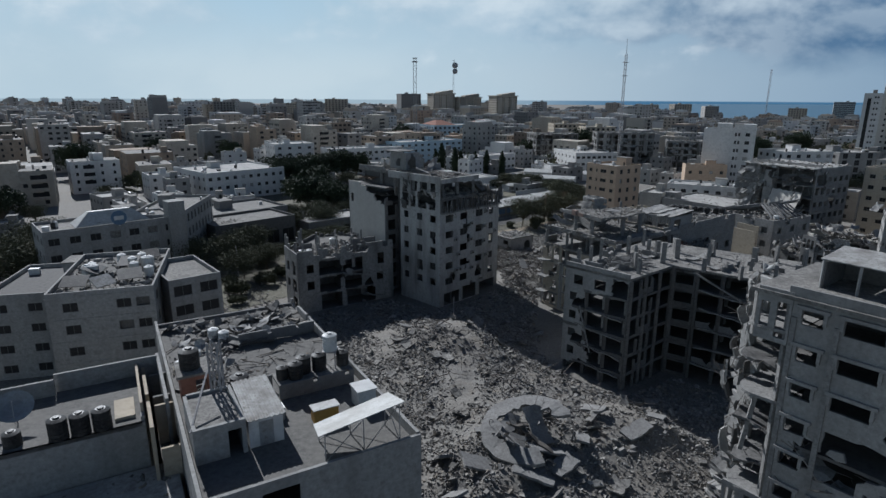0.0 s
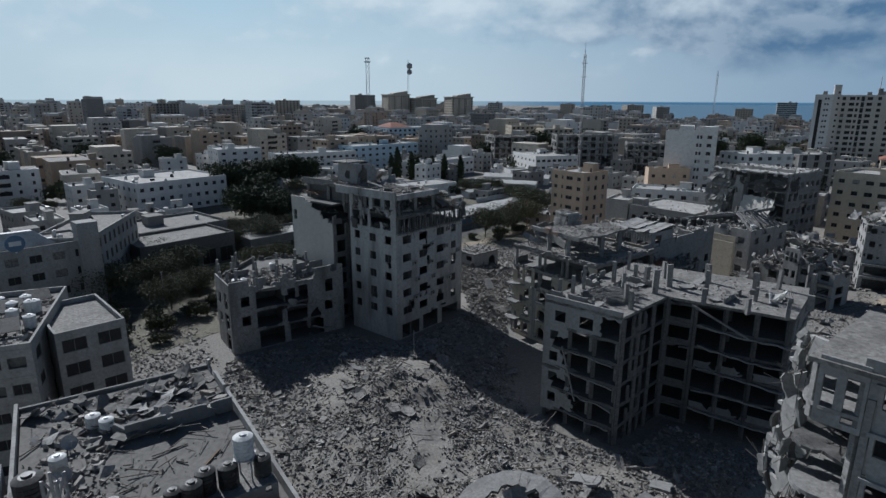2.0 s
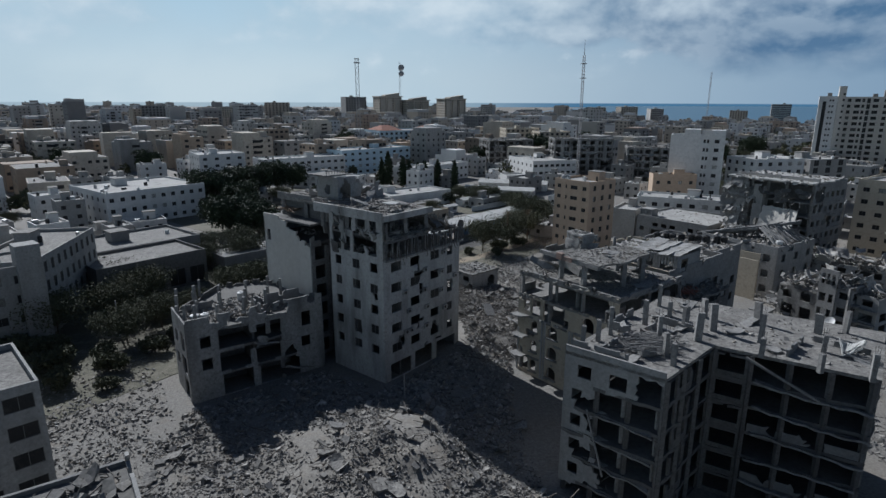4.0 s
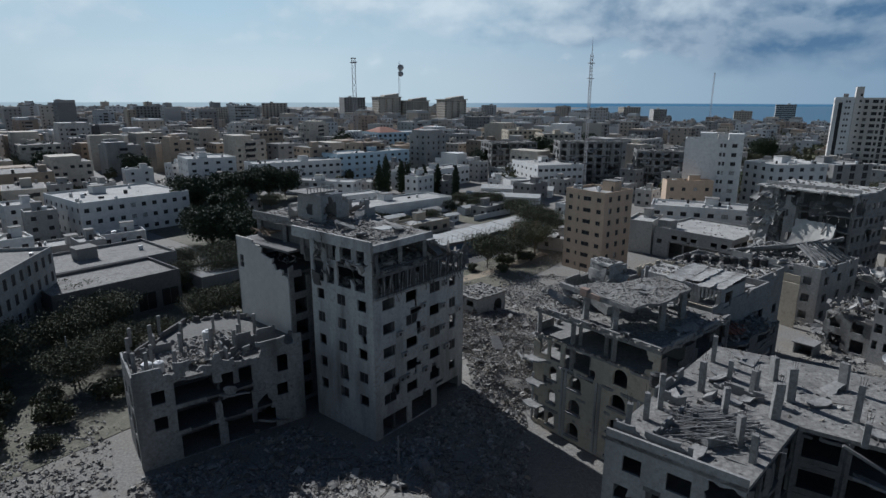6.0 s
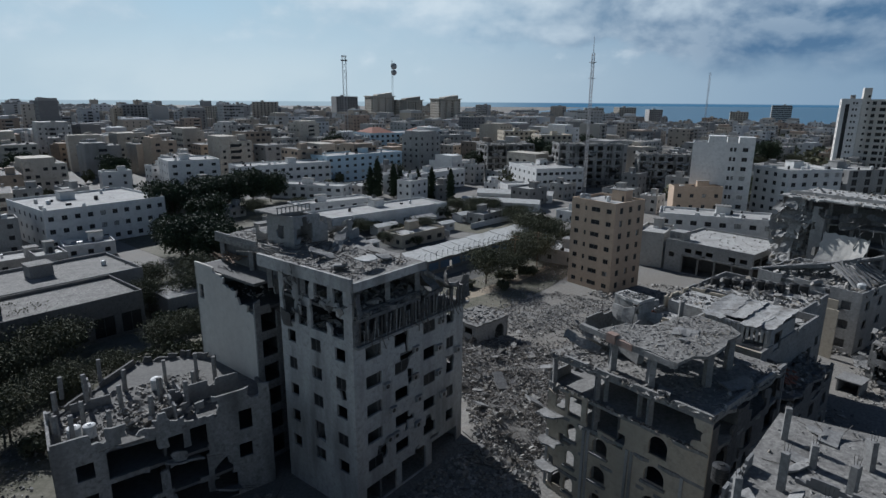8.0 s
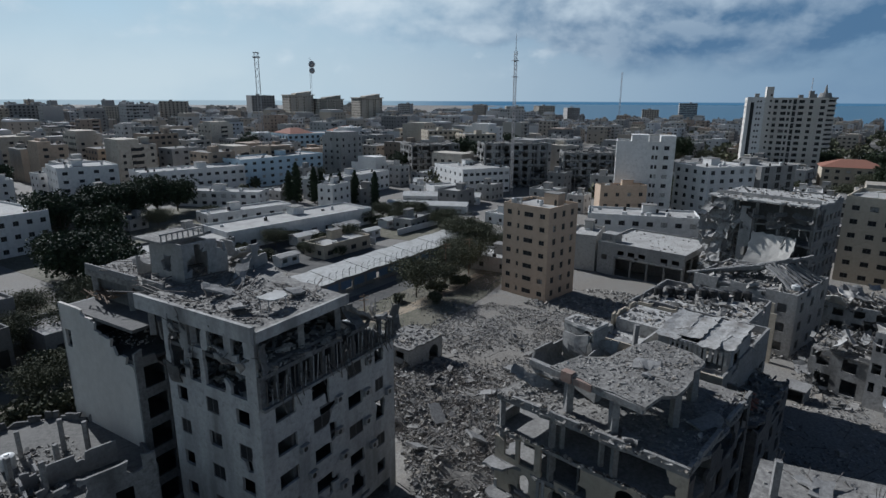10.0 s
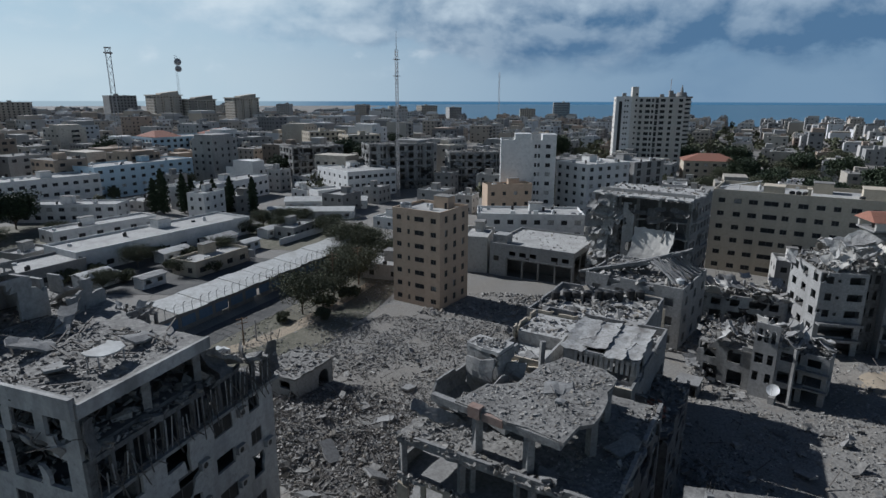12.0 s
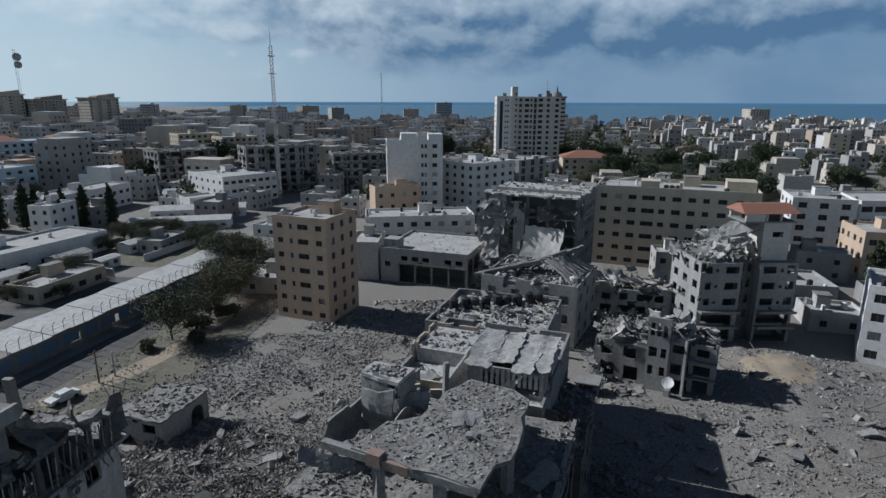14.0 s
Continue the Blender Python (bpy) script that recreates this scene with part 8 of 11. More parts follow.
# --- small ruin and the broken five-storey house on the right
def small_ruin():
    fr = Fr(73.5, 126.9, -65)
    t = thing("ruined_house", fr.p(8, 5, 0), "three-storey house ruin with a crushed top under debris", "ruined building")
    wall_bits = (((0, 1.2), (7.5, 1.2), 6.6, [(1.0, 3.0, 0.4, 2.6), (4.4, 6.4, 0.4, 2.6), (1.0, 2.6, 3.8, 5.4), (4.2, 6.0, 3.8, 5.4)], M_SCORCH, [(0.5, 6.4, 2.2), (5, 6.8, 1.2)]),
                 ((7.6, 0), (10.6, 0), 11.2, [(0.35, 0.9, 8.5, 10.4), (1.2, 1.75, 8.5, 10.4), (2.05, 2.6, 8.5, 10.4), (0.3, 1.4, 5.3, 6.8), (1.9, 2.6, 5.3, 6.8), (0.3, 1.0, 2.6, 4.0), (1.9, 2.6, 2.6, 4.0)], M_FACADE, [(3.0, 11.2, 0.5)]),
                 ((10.6, 0.3), (12.9, 0.3), 8.9, [(0.4, 1.9, 6.4, 7.6), (0.3, 1.7, 3.2, 4.8), (0.3, 1.9, 0.2, 2.4)], M_FACADE, [(0.6, 9.0, 0.9)]),
                 ((12.9, 0.0), (12.9, 5.4), 8.7, [(1.2, 3.2, 6.3, 7.5), (0.9, 3.9, 3.2, 5.4), (0.9, 3.9, 0.3, 2.6)], M_FACADE, [(5.2, 8.6, 1.0), (4.6, 1.0, 1.4)]),
                 ((12.9, 9.8), (0, 9.8), 6.4, [], M_CONC, [(4, 6.4, 1.4)]),
                 ((0, 9.5), (0, 1.5), 6.0, [(2.0, 4.0, 3.6, 5.2)], M_CONC, [(1, 6, 2.0), (6, 5.8, 1.4)]),
                 ((7.6, 6.0), (7.6, 0.26), 10.6, [(1.5, 3.0, 8.2, 9.8)], M_CONC, [(0.5, 10.6, 1.8)]))
    for a, c, h, hs, mat, bites in wall_bits:
        mb = MB(); mb.wall(fr.p(*a), fr.p(*c), 0, h, hs, th=0.25, damage=blob_damage(bites, h + a[0]), step=0.5); part("wall", mb, mat, t)
    column(t, fr, 12.75, 0.1, 0, 8.6, 0.36, M_CONC)
    for z, pts in ((3.0, ((0.3, 1.5), (7.6, 1.5), (12.6, 0.5), (12.6, 9.5), (0.3, 9.5))), (6.1, ((0.3, 1.4), (12.6, 0.4), (12.6, 9.6), (0.3, 9.6))), (8.3, ((7.7, 0.3), (12.7, 0.4), (12.7, 5.0), (7.7, 6.4)))):
        slab(t, ragged([fr.p(u, v)[:2] for u, v in pts], 0.3, 1.0, int(z * 3)), z, 0.28, M_ROOF)
    for z in (2.9, 5.6):
        mb = MB(); mb.box(fr, 12.95, 13.9, 0.4, 5.0, z - 0.15, z + 0.1); part("balcony", mb, M_CONC, t)
    mb = MB(); mb.box(fr, 0.8, 12.2, 3.4, 3.6, 0, 6.0); mb.box(fr, 7.9, 12.2, 3.4, 3.6, 6.1, 8.2); part("inner_wall", mb, M_SOOTSHADE, t)
    pos = np.concatenate([in_quad(fr, 500, -0.5, 12.6, 1.0, 9.6, 6.2), in_quad(fr, 240, 7.9, 12.6, 0.5, 5.6, 8.4), in_quad(fr, 300, -1.2, 3, -2.0, 8, 0)])
    pos[:500, 2] += np.abs(rng.normal(0, 0.7, 500)); pos[500:740, 2] += np.abs(rng.normal(0, 0.5, 240)); pos[740:, 2] = np.abs(rng.normal(0, 2.2, 300))
    heap("debris", pos, sizes(len(pos), 0.1, 0.8, 0.45), M_RUB, "", t, tilt=2)
    for k in range(30):
        u, v = rng.uniform(-0.6, 12.4), rng.uniform(0.2, 9.6)
        z = (8.9 if u > 7.8 and v < 6 else 7.0) + rng.uniform(0, 1.0) if u > 0.5 else rng.uniform(0.8, 4.5)
        bent_slab(t, fr.p(u, v, z), rng.uniform(1.4, 3.8), rng.uniform(0.9, 2.2), rng.uniform(0, 180), rng.normal(0, 22), rng.normal(0, 18), rng.uniform(0, 0.5), 0.14, (M_CONC, M_PALEROOF, M_OLDSHEET, M_CONC, M_IVORY)[k % 5], "broken_slab", "", 4, 0.2)
    # lower wing on the yard side
    fr = Fr(*fr.p(-0.1, 3.2)[:2], -65)
    for a, c, h, hs, bites in (((13.2, -1.2), (16.6, -1.2), 7.6, [(0.7, 2.7, 0.2, 2.2), (0.6, 2.8, 3.0, 4.4), (0.9, 2.5, 5.8, 6.9)], [(0.1, 7.6, 0.7), (3.4, 7.7, 0.6)]), ((16.6, -0.95), (16.6, 4.6), 7.4, [(1.2, 3.8, 0.3, 2.4), (1.0, 3.6, 3.1, 4.6)], [(4.6, 7.3, 1.4)]),
                            ((16.6, 4.85), (13.2, 4.85), 7.0, [], [(1.6, 7, 1.0)]), ((13.2, 4.6), (13.2, -0.95), 7.4, [], [(1, 7.4, 0.9)])):
        mb = MB(); mb.wall(fr.p(*a), fr.p(*c), 0, h, hs, th=0.25, damage=blob_damage(bites, h + a[0]), step=0.4, jit=0.1); part("wall", mb, M_FACADE, t)
    for z in (2.7, 5.2, 7.3):
        slab(t, [fr.p(u, v)[:2] for u, v in ((13.5, -0.9), (16.3, -0.9), (16.3, 4.5), (13.5, 4.5))], z, 0.24, M_ROOF)
        if z < 6:
            mb = MB(); mb.box(fr, 13.1, 16.8, -1.9, -1.23, z - 0.2, z + 0.05); part("balcony", mb, M_CONC, t)
    pos = in_quad(fr, 160, 13.4, 16.4, -0.9, 4.6, 7.35); pos[:, 2] += np.abs(rng.normal(0, 0.4, 160))
    heap("debris", pos, sizes(160, 0.1, 0.7, 0.45), M_RUB, "", t, tilt=2)
    for k in range(5):
        bent_slab(t, fr.p(rng.uniform(13.4, 16.4), rng.uniform(-0.6, 4), 7.9 + rng.uniform(0, 0.7)), rng.uniform(1.2, 2.6), rng.uniform(0.8, 1.6), rng.uniform(0, 180), rng.normal(0, 25), rng.normal(0, 22), 0.3, 0.12, (M_CONC, M_OLDSHEET, M_PALEROOF)[k % 3], "broken_slab", "", 4, 0.2)


small_ruin()


def stair_tower_ruin():
    fr = Fr(97.7, 125.1, -34.5)
    W, D, H = 16.3, 11.5, 14.3
    t = thing("ruined_house", fr.p(8, 5, 0), "pale five-storey house with crushed top floor and a standing stair tower", "ruined building")
    lev = [0.0, 3.3, 6.0, 8.8, 11.6]
    left, right = [], []
    for k, z in enumerate(lev):
        if k < 2:
            left.append((0.8, 6.0, z + 0.3, z + 2.7)); right.append((0.4, 5.9, z + 0.3, z + 2.7))
        else:
            left += [(0.9, 1.9, z + 0.9, z + 2.1), (2.5, 3.0, z + 1.2, z + 1.7), (4.2, 6.4, z + 0.9, z + 2.1)]
            right += [(0.6, 2.8, z + 0.9, z + 2.1), (3.5, 4.0, z + 1.1, z + 1.7), (4.6, 6.0, z + 0.9, z + 2.3)]
    mb = MB(); mb.wall(fr.p(0, 0), fr.p(6.9, 0), 0, H, left, damage=blob_damage([(0.2, 13.6, 1.2), (0.1, 8, 0.8), (5.2, 3.2, 0.9)], 5), step=0.5); part("wall", mb, M_FACADE, t)
    mb = MB(); mb.wall(fr.p(9.9, 0), fr.p(W, 0), 0, H, right, damage=blob_damage([(5.8, 3.0, 1.0), (2.6, 5.8, 0.6)], 6), step=0.5); part("wall", mb, M_FACADE, t)
    mb = MB(); mb.wall(fr.p(6.9, 1.8), fr.p(9.9, 1.8), 0, H, [(0.5, 1.2, z + 0.8, z + 2.2) for z in lev] + [(1.8, 2.5, z + 0.8, z + 2.2) for z in lev]); part("wall", mb, M_CHARSHADE, t)
    for a, c, hs in (((6.9, 0.26), (6.9, 1.8), []), ((9.9, 1.8), (9.9, 0.26), []), ((W, 0.26), (W, D), grid_holes(D, 0, 2.85, 5, 3, 1.5, 1.3)), ((W, D + 0.26), (0, D + 0.26), []), ((0, D), (0, 0.26), grid_holes(D, 0, 2.85, 5, 3, 1.7, 1.4))):
        mb = MB(); mb.wall(fr.p(*a), fr.p(*c), 0, H, hs, damage=blob_damage([(0.6, 13, 1.4), (4, 7, 1.0)], a[0] + 3) if hs else None, step=0.6); part("wall", mb, M_FACADE, t)
    for z in lev[1:] + [H]:
        slab(t, [fr.p(u, v)[:2] for u, v in ((0.27, 0.27), (6.6, 0.27), (6.6, 2.1), (10.2, 2.1), (10.2, 0.27), (W - 0.27, 0.27), (W - 0.27, D - 0.05), (0.27, D - 0.05))], z, 0.28, M_ROOF if z == H else M_SOOTSHADE)
    for z in lev[1:3]:
        for u0, u1 in ((0.1, 6.6), (10.0, 16.2)):
            mb = MB(); mb.box(fr, u0, u1, -1.5, -0.01, z - 0.2, z + 0.04); mb.box(fr, u0, u1, -1.5, -1.38, z + 0.04, z + 0.25); part("balcony", mb, M_CONC, t)
    mb = MB(); mb.box(fr, 0.6, W - 0.6, 3.4, 3.7, 0, 13.9); part("inner_wall", mb, M_SOOTSHADE, t)
    # stair tower, open loft and tiled roof over it
    mb = MB(); mb.wall(fr.p(10.6, 1.8), fr.p(15.2, 1.8), H, 20.8, [(1.6, 3.4, 18.3, 19.2)]); mb.wall(fr.p(10.6, 6.4), fr.p(10.6, 2.06), H, 20.8); mb.wall(fr.p(15.2, 2.06), fr.p(15.2, 6.4), H, 20.8, [(1.2, 2.2, 17, 18.4)]); mb.wall(fr.p(15.2, 6.66), fr.p(10.6, 6.66), H, 20.8); part("stair_tower", mb, M_IVORY, t, "pale stair tower wall")
    slab(t, [fr.p(u, v)[:2] for u, v in ((7.0, 1.4), (15.8, 1.4), (15.8, 7.2), (7.0, 7.2))], 21.05, 0.25, M_CONC, "loft_floor")
    for u, v in ((7.3, 1.7), (10.8, 1.7), (15.5, 1.7), (7.3, 6.9), (15.5, 6.9), (13.2, 1.7)):
        column(t, fr, u, v, 21.05, 22.4, 0.3, M_IVORY)
    mb = MB(); mb.box(fr, 7.2, 10.4, 1.5, 1.7, 21.05, 22.3); part("loft_wall", mb, M_IVORY, t)
    mb = MB(); mb.box(fr, 8.0, 15.2, 4.4, 4.6, 21.05, 22.3); part("loft_wall", mb, M_SOOTSHADE, t)
    mb = MB(); mb.hexa([fr.p(6.6, 1.0, 22.4), fr.p(16.2, 1.0, 22.4), fr.p(16.2, 7.6, 22.4), fr.p(6.6, 7.6, 22.4)], [fr.p(7.2, 3.8, 23.7), fr.p(15.6, 3.8, 23.7), fr.p(15.6, 4.8, 23.7), fr.p(7.2, 4.8, 23.7)]); part("tiled_roof", mb, M_RED, t, "small red tiled roof")
    n = 620
    pos = in_quad(fr, n, 0.2, 10.2, 0.4, D - 0.4, H + 0.1)
    along_u = np.array([((p[0] - 97.7) * fr.c + (p[1] - 125.1) * fr.s) for p in pos])
    pos[:, 2] += rng.random(n) ** 1.6 * 5.4 * np.clip(1 - np.abs(along_u - 6) / 6, 0.08, 1)
    heap("debris", pos, sizes(n, 0.12, 0.9, 0.4), M_RUB, "", t, tilt=2.2)
    bent_slab(t, fr.p(5.4, 3.4, 18.0), 6.4, 4.6, -34.5, -24, 50, 0.4, 0.22, M_PALEROOF, "broken_slab", "large pale tilted roof plate", 10, 0.12)
    bent_slab(t, fr.p(3.0, 2.4, 16.2), 4.6, 3.2, -10, -30, 30, 0.3, 0.2, M_IVORY, "broken_slab", "", 8, 0.16)
    bent_slab(t, fr.p(7.6, 3.0, 19.6), 5.0, 2.2, -60, -20, 40, 0.3, 0.2, M_CONC, "broken_slab", "", 6, 0.16)
    for k in range(16):
        u, v = rng.normal(5, 2.6), rng.uniform(0.6, D - 1)
        z = H + 0.5 + 4.6 * max(0, 1 - abs(u - 6) / 5.5) * rng.uniform(0.3, 1.0)
        bent_slab(t, fr.p(u, v, z), rng.uniform(1.8, 4.2), rng.uniform(1.0, 2.4), -36 + rng.normal(0, 40), rng.normal(-15, 22), rng.normal(10, 20), rng.uniform(0.1, 0.6), 0.2, (M_CONC, M_FACADE, M_PALEROOF)[k % 3], "broken_slab", "", 4, 0.2)


stair_tower_ruin()

def flattened_house():
    """Pancaked floors with a torn low front."""
    fr = Fr(92.5, 146.5, -50)
    W, D = 17, 9
    t = thing("collapsed_house", fr.p(W / 2, D / 2, 0), "flattened house of tilted pale plates and torn sheets", "ruined building")
    for a, c, h, hs in (((0, 0), (W, 0), 5.6, [(1.0 + 3.2 * k, 3.0 + 3.2 * k, 0.4, 2.5) for k in range(5)] + [(1.2 + 3.2 * k, 2.8 + 3.2 * k, 3.5, 4.9) for k in range(5)]), ((0, D), (0, 0.26), 5.0, []), ((W, 0.26), (W, D), 4.6, [(2, 4, 0.5, 2.4)])):
        mb = MB(); mb.wall(fr.p(*a), fr.p(*c), 0, h, hs, damage=blob_damage([(2, h, 1.8), (7, h, 1.2), (13, h, 2.2), (10, 2.6, 1.2)], h), step=0.5); part("wall", mb, M_SOOTED, t)
    for z in (2.9, 5.0):
        slab(t, ragged([fr.p(u, v)[:2] for u, v in ((0.3, 0.3), (W - 0.3, 0.3), (W - 0.3, D), (0.3, D))], 0.4, 1.0, int(z * 9)), z, 0.28, M_ROOF)
    mb = MB(); mb.box(fr, 0.8, W - 0.8, 3.5, 3.7, 0, 4.8); part("inner_wall", mb, M_SOOTSHADE, t)
    for k in range(26):
        u, v = rng.uniform(0, W), rng.uniform(-1.5, D)
        bent_slab(t, fr.p(u, v, 5.6 + rng.uniform(0, 2.0)), rng.uniform(1.6, 4.6), rng.uniform(1.0, 2.8), rng.uniform(0, 180), rng.normal(0, 24), rng.normal(0, 20), rng.uniform(0, 0.5), 0.12, (M_IVORY, M_CONC, M_OLDSHEET, M_PALEROOF, M_CONC)[k % 5], "broken_slab", "", 4, 0.16)
    pos = np.concatenate([in_quad(fr, 500, 0, W, 0, D, 5.1), in_quad(fr, 500, -3, W + 3, -5, 0.5, 0)])
    pos[:500, 2] += np.abs(rng.normal(0, 0.7, 500)); pos[500:, 2] = np.abs(rng.normal(0, 1.3, 500))
    heap("debris", pos, sizes(1000, 0.1, 0.9, 0.5), M_RUB, "", t, tilt=2)
    for u, v in ((3.0, 5.0), (9.5, 4.5), (14.0, 6.0)):
        column(t, fr, u, v, 5.0, 7.6, 0.35, lean=(0.3, 0.2))


flattened_house()

for q in ((6, 112, 20), (97, 141, 12), (-20, 110, 14), (34, 80, 17), (26, 102, 13), (44, 114, 13), (54, 124, 12), (80, 143, 13), (102, 166, 16), (82, 121, 11), (106, 123, 14), (86, 182, 15), (36, 44, 13), (-14, 48, 19), (-34, 40, 20)):
    TAKEN.append(q)

# ---------------------------------------------------------------- torn tower block on the near right
def torn_tower():
    fr = Fr(25.3, 44.7, -52.7)
    W, D, H = 17, 12, 24.3
    t = thing("torn_apartment_block", fr.p(8, 6, 0), "grey apartment block torn open at one end with hanging floors", "ruined building")
    st = 3.04
    holes, tops = [], []
    for k in range(8):
        z = k * st
        for c, w in ((4.6, 1.5), (8.0, 2.6), (12.4, 1.6), (15.4, 1.6)):
            holes.append((c - w / 2, c + w / 2, z + 0.95, z + 2.2)); tops.append((c, w, z + 2.2))
    hit = blob_damage([(6.5, 11.6, 2.3), (9.2, 12.4, 1.8), (12.5, 13.6, 3.2), (14.5, 9.4, 2.6), (11.5, 9.0, 2.4), (16, 5.6, 2.0)], 41)
    mb = MB(); mb.wall(fr.p(3.1, 0), fr.p(W, 0), 0, H, [(a - 3.1, b - 3.1, c, d) for a, b, c, d in holes], damage=lambda u, z: hit(u + 3.1, z), step=0.55)
    part("wall", mb, M_FACADE, t)
    for c, w, z in tops:
        if not hit(c, z) and not hit(c - 1, z - 1) and not hit(c + 1, z - 1):
            mb = MB(); mb.box(fr, c - w / 2 - 0.4, c + w / 2 + 0.4, -0.28, 0.0, z + 0.02, z + 0.3)
            part("window_hood", mb, M_FACADE, t)
            for s in (-1, 1):
                mb = MB(); mb.box(fr, c + s * (w / 2 + 0.12) - 0.12, c + s * (w / 2 + 0.12) + 0.12, -0.2, 0.0, z - 0.9, z + 0.02); part("window_jamb", mb, M_FACADE, t)
    for u in (3.35, 6.3):
        mb = MB(); mb.box(fr, u - 0.2, u + 0.2, -0.16, 0, 9.0 if u > 4 else 0.0, H - 1.6); part("pilaster", mb, M_CONC, t)
    # curved corner balconies
    for k in range(8):
        z = k * st
        pts = [fr.p(3.4, 0.0)[:2], fr.p(3.4, 5.5)[:2], fr.p(-0.6, 5.5)[:2]] + [fr.p(1.2 - 1.7 * math.cos(a), 1.6 - 1.8 * math.sin(a))[:2] for a in np.linspace(0.0, 1.5, 6)]
        if k in (1, 2, 5, 7):
            slab(t, pts, z + 0.05, 0.26, M_CONC, "balcony_slab")
        elif k:
            bent_slab(t, fr.p(1.4, 2.8, z), 3.7, 4.8, -52.7, (0, 0, 0, -8, 6, -5, 7)[k], (0, 0, 0, 9, -4, 8, 5)[k], -0.06, 0.24, M_CHARSHADE, "balcony_slab", "sagging broken balcony slab", 12, 0.08)
    column(t, fr, 2.85, 0.3, 0, 24.0, 0.4); column(t, fr, 0.3, 5.6, 0, 24.0, 0.4)
    column(t, fr, 0.3, 0.4, 0, 6.1, 0.4); column(t, fr, 0.3, 0.4, 20.2, 24.0, 0.4); column(t, fr, 0.5, 0.7, 9.3, 14.6, 0.35, lean=(0.5, 0.3))
    # torn strip of wall hanging down the open end
    mb = MB(); mb.wall(fr.p(-3.1, 4.6), fr.p(-0.1, 3.4), 5.0, 24.2, th=0.35, damage=lambda u, z: u < 1.7 - 0.09 * (15 - abs(z - 15)) + 1.3 * noise.noise((z * 0.5, 2, 3)) or noise.noise((u * 0.9, z * 0.6, 9)) > 0.3, step=0.4, jit=0.2); part("torn_wall", mb, M_SOOTED, t, "ragged strip of outer wall left hanging")
    for k in range(24):
        z = 7.0 + 0.72 * k
        bent_slab(t, fr.p(-0.6 - 2.0 * rng.random() * (1 - abs(z - 15) / 14), 3.0 + rng.uniform(-0.8, 0.8), z), rng.uniform(0.9, 2.2), rng.uniform(0.4, 1.0), -52.7 + rng.normal(0, 30), rng.uniform(55, 100), rng.normal(0, 24), 0.1, 0.16, (M_CHARSHADE, M_CONC, M_SOOTED)[k % 3], "hanging_piece", "", 5, 0.07)
    for k in range(15):
        bent_slab(t, fr.p(-2.2 + 0.05 * k + rng.normal(0, 0.2), 4.6 + rng.normal(0, 0.3), 1.0 + 0.5 * k), 2.8 - 0.12 * k, 1.9, -52.7 + rng.normal(0, 8), rng.normal(0, 6), rng.normal(0, 6), 0.1, 0.28, M_PALEROOF if k % 2 else M_CONC, "stacked_slab", "", 2, 0.06)
    for k in range(9):
        z = 4.4 + 2.2 * k
        bent_slab(t, fr.p(-0.9 + rng.uniform(-0.4, 0.3), 4.4 + rng.uniform(-0.8, 1.2), z), rng.uniform(0.9, 1.9), rng.uniform(0.5, 1.1), -52.7 + rng.normal(0, 40), rng.uniform(60, 95), rng.normal(0, 20), 0.15, 0.25, M_ROOF if k % 2 else M_CONC, "hanging_piece", "", 6, 0.1)
    for u, z, L_, pi in ((6.4, 11.0, 2.6, 30), (9.2, 9.4, 3.2, 12), (12.6, 11.8, 4.0, -14), (14.6, 8.4, 3.4, 24), (11.4, 14.6, 2.0, 60)):
        bent_slab(t, fr.p(u, 0.6, z), L_, 1.6, -52.7, pi, 20, 0.3, 0.18, M_CONC, "hanging_piece", "", 8, 0.2)
    mb = MB(); mb.wall(fr.p(0.5, -0.1), fr.p(3.09, -0.1), 20.2, 24.6, [(0.3, 1.0, 21.0, 23.4), (1.5, 2.4, 20.6, 23.6)]); part("wall", mb, M_FACADE, t, "standing corner bay of the top floor")
    mb = MB(); mb.wall(fr.p(-0.2, -0.1), fr.p(3.09, -0.1), 0.2, 6.2, [(0.3, 1.2, 0.6, 2.6), (1.9, 2.9, 0.6, 2.7), (0.3, 1.2, 3.6, 5.6), (1.9, 2.9, 3.6, 5.7)]); part("wall", mb, M_FACADE, t)
    for z in [k * st for k in range(1, 8)]:
        slab(t, ragged([fr.p(u, v)[:2] for u, v in ((2.4, 0.3), (W - 0.3, 0.3), (W - 0.3, D - 0.3), (0.3, D - 0.3), (0.3, 5.4), (2.4, 5.4))], 0.15, 1.5, int(z)), z, 0.28, M_SOOTSHADE)
    slab(t, [fr.p(u, v)[:2] for u, v in ((-0.1, -0.3), (W + 0.1, -0.3), (W + 0.1, D), (0.2, D))], H + 0.05, 0.3, M_ROOF, "roof_slab")
    mb = MB(); mb.wall(fr.p(2.7, 0), fr.p(W, 0), H + 0.05, H + 0.8, th=0.2); part("parapet", mb, M_FACADE, t)
    # backing wall behind the torn end, interior shade painted as a dark tone
    mb = MB(); mb.box(fr, -0.2, W - 0.4, 5.55, 5.8, 0, H - 0.3); part("inner_wall", mb, M_SOOTSHADE, t)
    mb = MB(); mb.wall(fr.p(W, 0.3), fr.p(W, D), 0, H, grid_holes(D, 0, st, 8, 3, 1.5, 1.3)); part("wall", mb, M_FACADE, t)
    mb = MB(); mb.wall(fr.p(W, D), fr.p(0, D), 0, H, grid_holes(W, 0, st, 8, 5, 1.5, 1.3)); part("wall", mb, M_FACADE, t)
